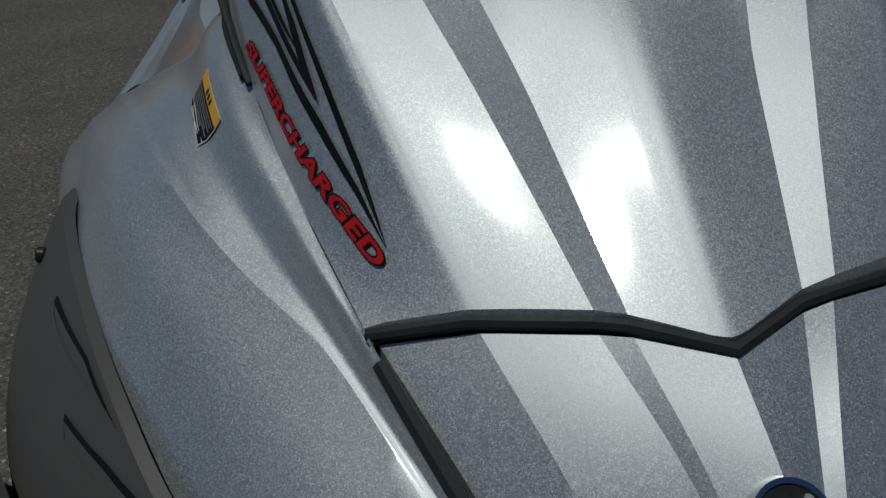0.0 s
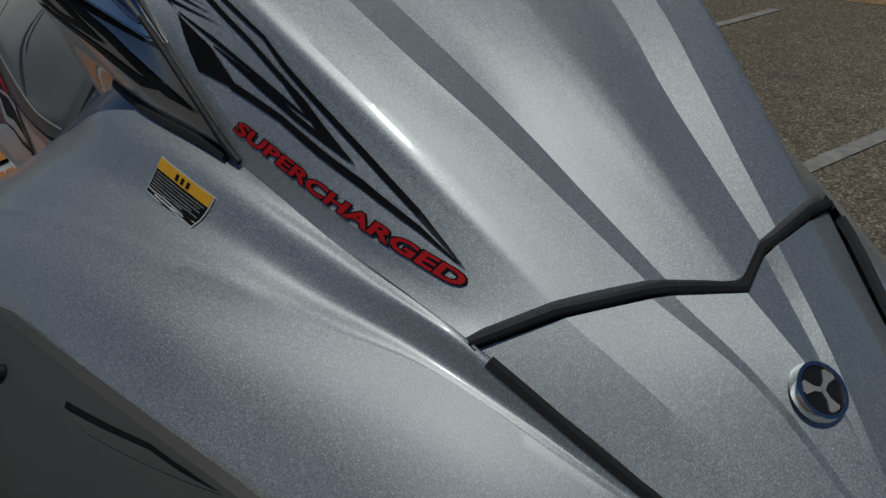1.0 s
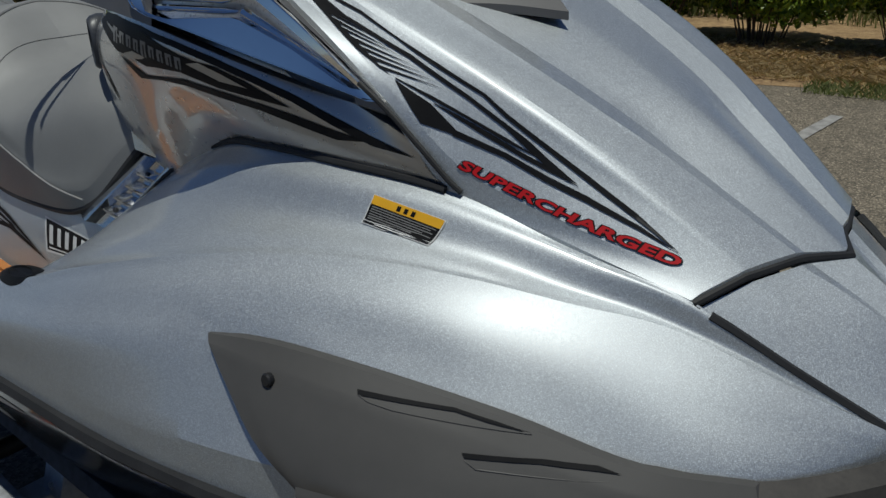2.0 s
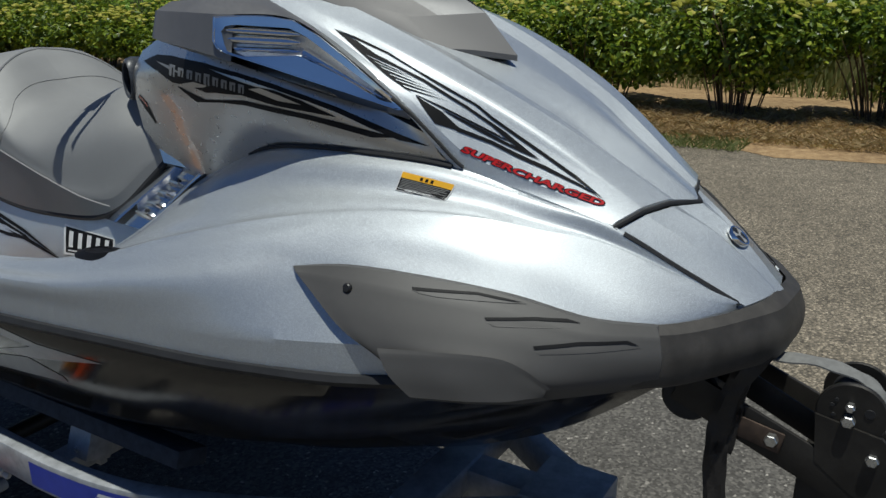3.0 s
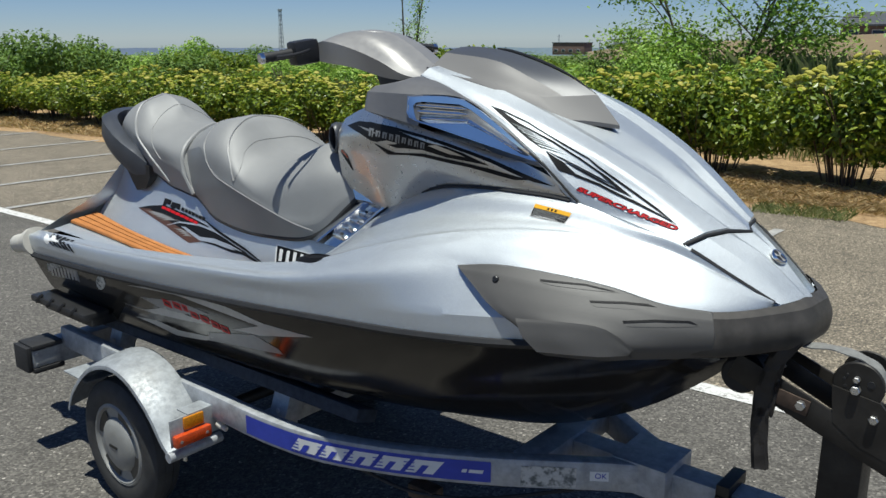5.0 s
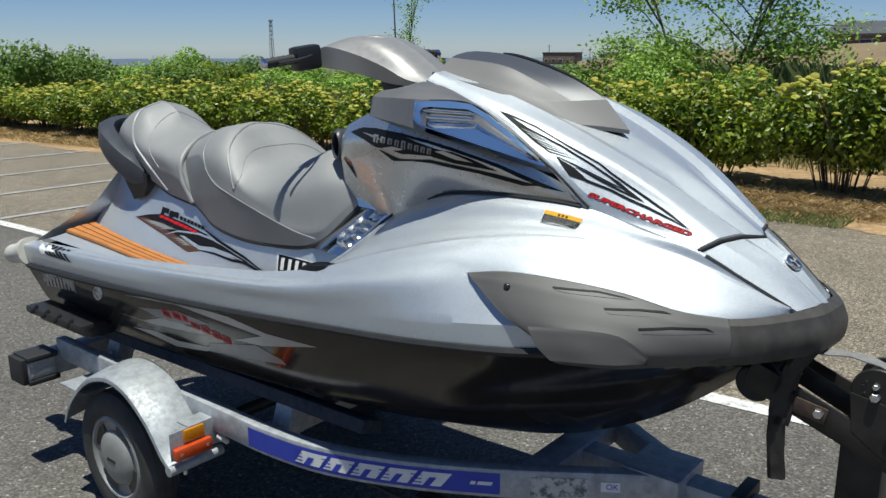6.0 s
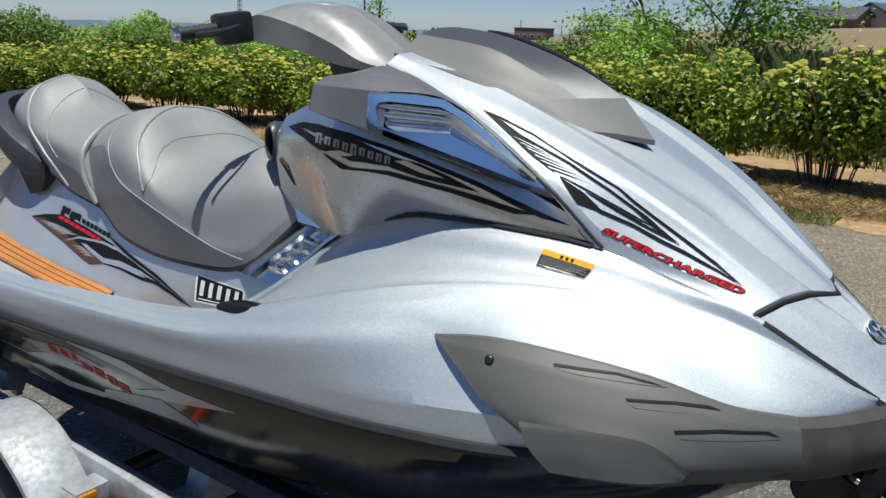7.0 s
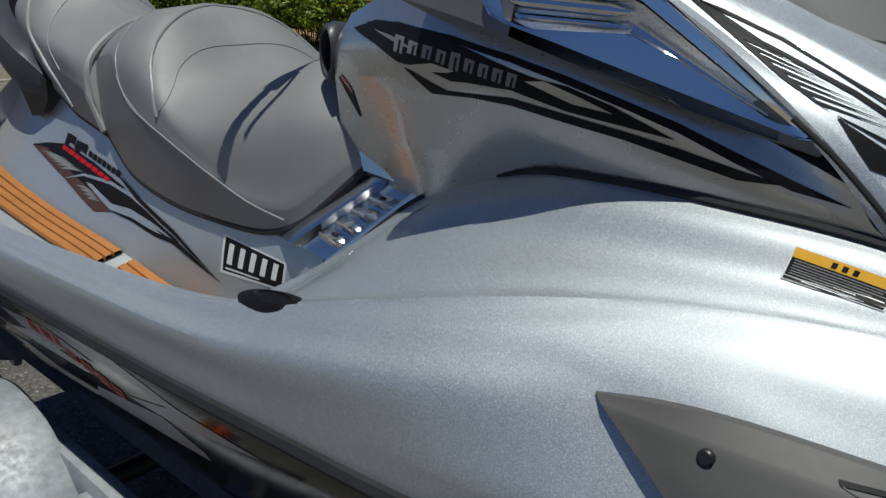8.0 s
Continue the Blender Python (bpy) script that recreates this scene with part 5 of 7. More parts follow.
decal("decal_stripe", [(-1.520, 1.631), (-1.392, 1.644), (-1.236, 1.639), (-1.120, 1.626), (-1.027, 1.609), (-0.944, 1.590), (-0.867, 1.571), (-0.794, 1.548), (-0.726, 1.527), (-0.656, 1.507), (-0.722, 1.514), (-0.789, 1.534), (-0.863, 1.559), (-0.940, 1.579), (-1.024, 1.598), (-1.117, 1.616), (-1.232, 1.630), (-1.388, 1.635)], DECAL_BLACK, 2, cowl_on)
decal("pale_stripe", [(-1.090, 1.594), (-1.058, 1.598), (-1.001, 1.584), (-0.953, 1.570), (-1.013, 1.574)], SIDE_GREY, 3, cowl_on)
decal("pale_stripe", [(-1.375, 1.577), (-1.281, 1.594), (-1.226, 1.590), (-1.241, 1.585), (-1.311, 1.578)], SIDE_GREY, 2, cowl_on)
decal("pale_stripe", [(-1.475, 1.624), (-1.400, 1.621), (-1.319, 1.607), (-1.378, 1.611)], DECAL_GREY, 2, cowl_on)
decal("grey_block", [(-1.390, 1.625), (-1.359, 1.624), (-1.362, 1.597), (-1.389, 1.599)], DECAL_GREY, 3, cowl_on)
decal("dark_bar", [(-1.375, 1.618), (-1.368, 1.618), (-1.370, 1.597), (-1.377, 1.597)], DECAL_BLACK, 4, cowl_on)
decal("grey_block", [(-1.345, 1.621), (-1.317, 1.619), (-1.322, 1.600), (-1.347, 1.601)], DECAL_GREY, 3, cowl_on)
decal("dark_bar", [(-1.332, 1.615), (-1.325, 1.615), (-1.329, 1.599), (-1.335, 1.599)], DECAL_BLACK, 4, cowl_on)
decal("grey_block", [(-1.305, 1.619), (-1.279, 1.618), (-1.284, 1.598), (-1.307, 1.599)], DECAL_GREY, 3, cowl_on)
decal("dark_bar", [(-1.293, 1.613), (-1.287, 1.613), (-1.291, 1.598), (-1.296, 1.597)], DECAL_BLACK, 4, cowl_on)
decal("grey_block", [(-1.267, 1.617), (-1.244, 1.615), (-1.249, 1.595), (-1.270, 1.598)], DECAL_GREY, 3, cowl_on)
decal("dark_bar", [(-1.257, 1.611), (-1.251, 1.611), (-1.256, 1.595), (-1.261, 1.595)], DECAL_BLACK, 4, cowl_on)
decal("grey_block", [(-1.233, 1.617), (-1.211, 1.616), (-1.216, 1.590), (-1.238, 1.592)], DECAL_GREY, 3, cowl_on)
decal("dark_bar", [(-1.223, 1.611), (-1.218, 1.610), (-1.223, 1.590), (-1.228, 1.590)], DECAL_BLACK, 4, cowl_on)
decal("grey_block", [(-1.201, 1.612), (-1.180, 1.610), (-1.187, 1.591), (-1.205, 1.593)], DECAL_GREY, 3, cowl_on)
decal("dark_bar", [(-1.192, 1.606), (-1.187, 1.606), (-1.192, 1.591), (-1.197, 1.591)], DECAL_BLACK, 4, cowl_on)
decal("grey_block", [(-1.171, 1.609), (-1.152, 1.607), (-1.158, 1.588), (-1.176, 1.590)], DECAL_GREY, 3, cowl_on)
decal("dark_bar", [(-1.163, 1.603), (-1.158, 1.603), (-1.164, 1.588), (-1.168, 1.588)], DECAL_BLACK, 4, cowl_on)
decal("grey_block", [(-1.144, 1.606), (-1.126, 1.604), (-1.132, 1.585), (-1.149, 1.587)], DECAL_GREY, 3, cowl_on)
decal("dark_bar", [(-1.136, 1.600), (-1.132, 1.600), (-1.137, 1.585), (-1.141, 1.585)], DECAL_BLACK, 4, cowl_on)
decal("grey_block", [(-1.118, 1.603), (-1.101, 1.601), (-1.107, 1.582), (-1.123, 1.584)], DECAL_GREY, 3, cowl_on)
decal("dark_bar", [(-1.111, 1.597), (-1.107, 1.597), (-1.111, 1.582), (-1.116, 1.582)], DECAL_BLACK, 4, cowl_on)
# --- leaf decal, name bars and number plate on the seat base
decal("leaf_decal", [(-2.949, 1.147), (-2.858, 1.167), (-2.750, 1.182), (-2.567, 1.168), (-2.384, 1.142), (-2.210, 1.100), (-2.102, 1.076), (-2.081, 1.064), (-2.191, 1.062), (-2.302, 1.074), (-2.397, 1.077), (-2.467, 1.063), (-2.671, 1.105)], DECAL_BLACK, 1, base_on, "black and bronze leaf decal")
decal("bronze_edge", [(-2.943, 1.146), (-2.853, 1.153), (-2.719, 1.134), (-2.603, 1.116), (-2.493, 1.101), (-2.407, 1.086), (-2.397, 1.077), (-2.467, 1.063), (-2.671, 1.105)], DECAL_BROWN, 2, base_on)
decal("pale_stripe", [(-2.674, 1.106), (-2.589, 1.134), (-2.445, 1.142), (-2.338, 1.133), (-2.222, 1.106), (-2.342, 1.126), (-2.445, 1.134), (-2.585, 1.128), (-2.672, 1.106)], SILVER, 3, base_on)
decal("pale_stripe", [(-2.382, 1.139), (-2.296, 1.130), (-2.195, 1.103), (-2.120, 1.081), (-2.200, 1.099), (-2.301, 1.124), (-2.383, 1.138)], SILVER, 3, base_on)
decal("pale_stripe", [(-2.564, 1.117), (-2.531, 1.118), (-2.408, 1.094), (-2.320, 1.100), (-2.206, 1.090), (-2.122, 1.074), (-2.197, 1.073), (-2.308, 1.082), (-2.405, 1.080)], SILVER, 3, base_on)
decal("pale_stripe", [(-2.880, 1.142), (-2.813, 1.147), (-2.702, 1.147), (-2.806, 1.142)], DECAL_GREY, 4, base_on)
decal("pale_stripe", [(-2.848, 1.138), (-2.785, 1.145), (-2.679, 1.144), (-2.778, 1.138)], DECAL_GREY, 4, base_on)
decal("pale_stripe", [(-2.816, 1.134), (-2.758, 1.142), (-2.655, 1.142), (-2.751, 1.136)], DECAL_GREY, 4, base_on)
decal("pale_stripe", [(-2.785, 1.130), (-2.732, 1.140), (-2.633, 1.140), (-2.725, 1.133)], DECAL_GREY, 4, base_on)
decal("pale_stripe", [(-2.756, 1.125), (-2.707, 1.136), (-2.611, 1.138), (-2.699, 1.131)], DECAL_GREY, 4, base_on)
decal("pale_stripe", [(-2.726, 1.121), (-2.680, 1.134), (-2.588, 1.137), (-2.674, 1.128)], DECAL_GREY, 4, base_on)
decal("pale_stripe", [(-2.609, 1.102), (-2.561, 1.107), (-2.496, 1.101), (-2.555, 1.102)], DECAL_GREY, 4, base_on)
decal("pale_stripe", [(-2.580, 1.096), (-2.542, 1.102), (-2.483, 1.097), (-2.537, 1.097)], DECAL_GREY, 4, base_on)
decal("pale_stripe", [(-2.553, 1.090), (-2.524, 1.097), (-2.470, 1.093), (-2.519, 1.092)], DECAL_GREY, 4, base_on)
decal("pale_stripe", [(-2.525, 1.084), (-2.506, 1.092), (-2.457, 1.089), (-2.501, 1.086)], DECAL_GREY, 4, base_on)
decal("decal_stripe", [(-2.457, 1.173), (-2.311, 1.137), (-2.117, 1.094), (-1.914, 1.026), (-2.113, 1.083), (-2.311, 1.126)], DECAL_BLACK, 4, base_on)
decal("decal_stripe", [(-2.202, 1.081), (-2.085, 1.069), (-2.001, 1.049), (-1.913, 1.025), (-2.021, 1.045), (-2.105, 1.061)], DECAL_BLACK, 4, base_on)
decal("dark_bar", [(-2.764, 1.211), (-2.703, 1.208), (-2.702, 1.187), (-2.734, 1.190), (-2.738, 1.177), (-2.764, 1.181)], DECAL_BLACK, 4, base_on)
decal("dark_bar", [(-2.693, 1.203), (-2.622, 1.201), (-2.618, 1.176), (-2.649, 1.182), (-2.672, 1.174), (-2.699, 1.182)], DECAL_BLACK, 4, base_on)
decal("dark_bar", [(-2.608, 1.191), (-2.584, 1.188), (-2.581, 1.174), (-2.606, 1.177)], DECAL_BLACK, 4, base_on)
decal("dark_bar", [(-2.579, 1.188), (-2.555, 1.186), (-2.552, 1.171), (-2.576, 1.174)], DECAL_BLACK, 4, base_on)
decal("dark_bar", [(-2.549, 1.185), (-2.526, 1.183), (-2.523, 1.169), (-2.547, 1.171)], DECAL_BLACK, 4, base_on)
decal("dark_bar", [(-2.521, 1.183), (-2.498, 1.180), (-2.495, 1.166), (-2.518, 1.168)], DECAL_BLACK, 4, base_on)
decal("dark_bar", [(-2.493, 1.179), (-2.469, 1.176), (-2.468, 1.163), (-2.490, 1.166)], DECAL_BLACK, 4, base_on)
decal("dark_bar", [(-2.465, 1.176), (-2.442, 1.174), (-2.441, 1.160), (-2.463, 1.162)], DECAL_BLACK, 4, base_on)
decal("dark_bar", [(-2.438, 1.174), (-2.416, 1.171), (-2.414, 1.157), (-2.436, 1.159)], DECAL_BLACK, 4, base_on)
decal("red_bar", [(-2.763, 1.177), (-2.725, 1.175), (-2.726, 1.165), (-2.764, 1.166)], DECAL_RED, 5, base_on)
decal("red_bar", [(-2.720, 1.174), (-2.682, 1.172), (-2.684, 1.161), (-2.721, 1.163)], DECAL_RED, 5, base_on)
decal("red_bar", [(-2.678, 1.170), (-2.642, 1.167), (-2.643, 1.157), (-2.679, 1.160)], DECAL_RED, 5, base_on)
decal("red_bar", [(-2.637, 1.166), (-2.603, 1.164), (-2.603, 1.154), (-2.638, 1.155)], DECAL_RED, 5, base_on)
decal("red_bar", [(-2.598, 1.162), (-2.565, 1.160), (-2.566, 1.150), (-2.600, 1.152)], DECAL_RED, 5, base_on)
decal("red_bar", [(-2.560, 1.159), (-2.528, 1.156), (-2.529, 1.145), (-2.562, 1.148)], DECAL_RED, 5, base_on)
decal("red_bar", [(-2.523, 1.154), (-2.492, 1.152), (-2.494, 1.142), (-2.525, 1.144)], DECAL_RED, 5, base_on)
decal("red_bar", [(-2.487, 1.150), (-2.458, 1.148), (-2.459, 1.138), (-2.489, 1.140)], DECAL_RED, 5, base_on)
num = decal("number_sticker", [(-1.927, 1.137), (-1.701, 1.130), (-1.698, 1.072), (-1.922, 1.050)], LABEL_WHITE, 1, base_on, "black number sticker with white border")
decal("black_field", [(-1.918, 1.132), (-1.708, 1.127), (-1.706, 1.075), (-1.914, 1.057)], DECAL_BLACK, 2, num)
decal("white_bar", [(-1.900, 1.122), (-1.881, 1.122), (-1.883, 1.076), (-1.902, 1.075)], LABEL_WHITE, 3, num)
decal("white_bar", [(-1.858, 1.122), (-1.840, 1.122), (-1.843, 1.078), (-1.861, 1.077)], LABEL_WHITE, 3, num)
decal("white_bar", [(-1.819, 1.122), (-1.800, 1.122), (-1.804, 1.081), (-1.822, 1.080)], LABEL_WHITE, 3, num)
decal("white_bar", [(-1.779, 1.121), (-1.762, 1.121), (-1.765, 1.083), (-1.783, 1.082)], LABEL_WHITE, 3, num)
decal("white_bar", [(-1.741, 1.121), (-1.724, 1.121), (-1.727, 1.086), (-1.744, 1.085)], LABEL_WHITE, 3, num)
decal("white_bar", [(-1.904, 1.067), (-1.781, 1.075), (-1.781, 1.072), (-1.904, 1.063)], LABEL_WHITE, 3, num)
# --- hull decal, registration sticker and maker marks near the stern
decal("decal_swoosh", [(-2.473, .947), (-2.130, .990), (-1.792, .997), (-1.597, .972), (-1.359, .977), (-1.654, .910), (-1.812, .897), (-1.633, .954), (-1.871, .966), (-2.097, .979)], DECAL_SILVER, 1, hull_on, "silver and red swoosh decal")
decal("decal_swoosh", [(-2.600, .835), (-2.407, .843), (-2.215, .899), (-2.044, .890), (-1.885, .908), (-2.004, .873), (-2.210, .852), (-2.371, .838)], DECAL_SILVER, 1, hull_on)
decal("decal_swoosh", [(-2.539, .779), (-2.356, .804), (-2.215, .791), (-1.968, .822), (-2.040, .787), (-2.260, .754), (-2.402, .771)], DECAL_SILVER, 1, hull_on)
decal("decal_field", [(-1.991, .838), (-1.686, .905), (-1.573, .873), (-1.562, .855), (-1.822, .822), (-2.020, .793)], DECAL_GREY, 1, hull_on)
decal("decal_field", [(-2.392, .907), (-2.114, .949), (-1.918, .936), (-2.112, .892), (-2.262, .884)], DECAL_GREY, 1, hull_on)
decal("red_bar", [(-2.220, .938), (-2.168, .935), (-2.169, .903), (-2.222, .906)], DECAL_RED, 2, hull_on)
decal("dark_bar", [(-2.211, .929), (-2.178, .923), (-2.178, .912), (-2.210, .919)], DECAL_BLACK, 3, hull_on)
decal("red_bar", [(-2.153, .943), (-2.101, .940), (-2.102, .908), (-2.154, .911)], DECAL_RED, 2, hull_on)
decal("dark_bar", [(-2.144, .934), (-2.112, .928), (-2.111, .917), (-2.142, .924)], DECAL_BLACK, 3, hull_on)
decal("red_bar", [(-2.092, .943), (-2.059, .941), (-2.060, .910), (-2.093, .912)], DECAL_RED, 2, hull_on)
decal("dark_bar", [(-2.084, .934), (-2.069, .930), (-2.068, .919), (-2.082, .925)], DECAL_BLACK, 3, hull_on)
decal("red_bar", [(-2.052, .923), (-2.006, .921), (-2.009, .888), (-2.054, .891)], DECAL_RED, 2, hull_on)
decal("dark_bar", [(-2.043, .914), (-2.017, .908), (-2.016, .897), (-2.043, .904)], DECAL_BLACK, 3, hull_on)
decal("red_bar", [(-1.993, .919), (-1.942, .916), (-1.944, .884), (-1.996, .887)], DECAL_RED, 2, hull_on)
decal("dark_bar", [(-1.985, .910), (-1.952, .904), (-1.952, .893), (-1.984, .901)], DECAL_BLACK, 3, hull_on)
decal("red_bar", [(-1.933, .909), (-1.889, .906), (-1.891, .874), (-1.936, .877)], DECAL_RED, 2, hull_on)
decal("dark_bar", [(-1.926, .900), (-1.899, .894), (-1.899, .884), (-1.925, .890)], DECAL_BLACK, 3, hull_on)
decal("red_bar", [(-1.882, .902), (-1.836, .899), (-1.838, .867), (-1.884, .870)], DECAL_RED, 2, hull_on)
decal("dark_bar", [(-1.875, .893), (-1.846, .887), (-1.845, .876), (-1.874, .883)], DECAL_BLACK, 3, hull_on)
reg = decal("registration_sticker", [(-3.032, .944), (-2.877, .934), (-2.924, .860), (-3.017, .925)], DECAL_GREY, 1, hull_on, "dusty grey registration sticker with pale bars")
decal("pale_bar", [(-3.029, .944), (-3.212, .900), (-3.244, .854), (-3.022, .928)], LABEL_WORN, 2, reg)
decal("pale_bar", [(-3.183, .900), (-3.158, .903), (-3.205, .838), (-3.231, .834)], DECAL_SILVER, 2, reg)
decal("pale_bar", [(-3.145, .904), (-3.120, .906), (-3.165, .842), (-3.191, .839)], DECAL_SILVER, 2, reg)
decal("pale_bar", [(-3.107, .907), (-3.082, .909), (-3.126, .847), (-3.152, .844)], DECAL_SILVER, 2, reg)
decal("pale_bar", [(-3.070, .910), (-3.045, .912), (-3.087, .852), (-3.113, .849)], DECAL_SILVER, 2, reg)
decal("pale_bar", [(-3.033, .913), (-3.009, .915), (-3.049, .856), (-3.074, .853)], DECAL_SILVER, 2, reg)
decal("pale_bar", [(-2.997, .916), (-2.973, .918), (-3.012, .861), (-3.037, .858)], DECAL_SILVER, 2, reg)
decal("pale_bar", [(-2.962, .919), (-2.938, .921), (-2.975, .865), (-2.999, .862)], DECAL_SILVER, 2, reg)
decal("pale_bar", [(-2.927, .922), (-2.904, .924), (-2.939, .869), (-2.963, .866)], DECAL_SILVER, 2, reg)
decal("round_sticker", [(-2.649, .919), (-2.672, .897), (-2.702, .878), (-2.732, .867), (-2.752, .867), (-2.756, .880), (-2.745, .900), (-2.721, .922), (-2.691, .941), (-2.668, .950), (-2.647, .949), (-2.639, .939)], LABEL_WORN, 1, hull_on, "worn pale round sticker")
decal("round_mark", [(-3.145, 1.037), (-3.114, 1.028), (-3.121, 1.015), (-3.136, 1.008), (-3.154, 1.010), (-3.169, 1.019), (-3.189, 1.032), (-3.238, 1.037), (-3.038, 1.033), (-3.032, 1.038), (-3.029, 1.037), (-3.198, 1.041)], LABEL_WHITE, 1, deck_on, "pale round maker mark")
decal("dark_bar", [(-3.181, 1.042), (-3.152, 1.042), (-3.059, 1.010), (-3.087, 1.011)], DECAL_BLACK, 1, deck_on)
decal("dark_bar", [(-3.138, 1.044), (-3.108, 1.044), (-3.020, 1.011), (-3.049, 1.012)], DECAL_BLACK, 1, deck_on)
decal("dark_bar", [(-3.097, 1.044), (-3.068, 1.045), (-2.982, 1.012), (-3.009, 1.012)], DECAL_BLACK, 1, deck_on)
decal("dark_bar", [(-3.053, 1.046), (-3.025, 1.047), (-2.943, 1.013), (-2.970, 1.013)], DECAL_BLACK, 1, deck_on)
decal("dark_bar", [(-3.013, 1.046), (-2.985, 1.047), (-2.907, 1.013), (-2.933, 1.014)], DECAL_BLACK, 1, deck_on)
decal("dark_bar", [(-2.971, 1.048), (-2.944, 1.049), (-2.869, 1.014), (-2.895, 1.015)], DECAL_BLACK, 1, deck_on)
# --- slots and screw of the side panel
decal("slot", [(-0.563, 1.298), (-0.453, 1.296), (-0.407, 1.289), (-0.371, 1.282), (-0.411, 1.287), (-0.451, 1.293), (-0.559, 1.294)], DECAL_BLACK, 2, panel_on, "dark narrow slot")
decal("slot", [(-0.425, 1.262), (-0.350, 1.263), (-0.302, 1.259), (-0.279, 1.252), (-0.302, 1.255), (-0.350, 1.259), (-0.420, 1.258)], DECAL_BLACK, 2, panel_on, "dark narrow slot")
decal("slot", [(-0.336, 1.223), (-0.271, 1.227), (-0.205, 1.223), (-0.186, 1.213), (-0.207, 1.219), (-0.270, 1.222), (-0.332, 1.218)], DECAL_BLACK, 2, panel_on, "dark narrow slot")
decal("slot_lip", [(-0.560, 1.295), (-0.545, 1.291), (-0.514, 1.288), (-0.371, 1.282), (-0.370, 1.281), (-0.514, 1.287), (-0.544, 1.290), (-0.559, 1.294)], PLASTIC, 1, panel_on)
decal("slot_lip", [(-0.423, 1.258), (-0.405, 1.251), (-0.282, 1.247), (-0.282, 1.247), (-0.405, 1.250), (-0.423, 1.258)], PLASTIC, 1, panel_on)
decal("slot_lip", [(-0.333, 1.218), (-0.323, 1.212), (-0.184, 1.211), (-0.184, 1.210), (-0.322, 1.211), (-0.333, 1.218)], PLASTIC, 1, panel_on)
part("screw", disc(lay_on(panel_on[0], -.677, 1.286, .002), (0, -1, .25), .009, .01, 14, .002), BLACK, side_panel, "dark steel screw")

# ---------------------------------------------------------------- the trailer
TR = thing("boat_trailer", (-1.7, 0, 0), "galvanised single-axle boat trailer with pale zinc mudguards", "trailer")
BEAM_L = [(-3.15, -.565, .556), (-2.5, -.57, .556), (-1.95, -.572, .556), (-1.65, -.575, .556), (-1.40, -.55, .560), (-1.12, -.462, .568), (-.84, -.322, .574), (-.50, -.105, .580), (-.36, -.03, .582)]


def bent_beam(path, w, h, n=60, rad=.008):
    pts = spline(path, n)
    prof = []
    for cx, cz, a0 in ((w / 2 - rad, h / 2 - rad, 0), (-w / 2 + rad, h / 2 - rad, 90), (-w / 2 + rad, -h / 2 + rad, 180), (w / 2 - rad, -h / 2 + rad, 270)):
        prof += [(cx + rad * math.cos(radians(a0 + k * 45)), cz + rad * math.sin(radians(a0 + k * 45))) for k in range(3)]
    rows = []
    for i, p in enumerate(pts):
        d = Vector(pts[min(i + 1, n - 1)] - pts[max(i - 1, 0)]).normalized()
        s = d.cross(Vector((0, 0, 1))).normalized()
        rows.append([tuple(Vector(p) + s * a + Vector((0, 0, b))) for a, b in prof])
    v, f = grid(rows, False, True)
    f += [tuple(reversed(range(12))), tuple(len(v) - 12 + k for k in range(12))]
    return v, f


side_beam = part("side_beam", bent_beam(BEAM_L, .05, .10), ZINC, TR, "galvanised side beam")
part("side_beam", twin(bent_beam(BEAM_L, .05, .10)), ZINC, TR, "galvanised side beam")
part("rear_crossbar", join(slab((-3.25, -.74, .435), (-3.14, .74, .54), .006)), ZINC, TR, "galvanised rear crossbar")
for side in (-1, 1):
    cap = part("end_cap", slab((-3.262, min(side * .742, side * .766), .428), (-3.132, max(side * .742, side * .766), .548), .006), RUBBER, TR, "black rubber end cap")
    for lo_z, hi_z in ((.420, .444), (.530, .554)):
        part("rubber_strip", slab((-3.264, min(side * .60, side * .7415), lo_z), (-3.122, max(side * .60, side * .7415), hi_z), .006), RUBBER, cap, "black rubber strip")
    part("end_plate", slab((-3.139, min(side * .615, side * .738), .447), (-3.130, max(side * .615, side * .738), .527), .003), ZINC, cap, "zinc end plate")
    for z in (.462, .512):
        part("bolt", disc((-3.128, side * .722, z), (1, 0, 0), .007, .008, 6, .001), BOLT, cap)
part("middle_crossbar", slab((-1.78, -.55, .50), (-1.70, .55, .555), .006), ZINC, TR, "galvanised crossbar")
part("front_crossbar", slab((-.80, -.255, .545), (-.70, .255, .622), .006), ZINC, TR, "galvanised crossbar")
part("drawbar", slab((-.80, -.045, .52), (1.9, .045, .61), .008), ZINC, TR, "galvanised square drawbar")
part("apex_block", slab((-.53, -.098, .528), (-.345, .098, .636), .006), ZINC, TR, "zinc block where the side beams meet")
part("axle", tube([(-2.42, -.64, .28), (-2.42, .64, .28)], .03, 14), STEEL_DARK, TR, "dark axle tube")
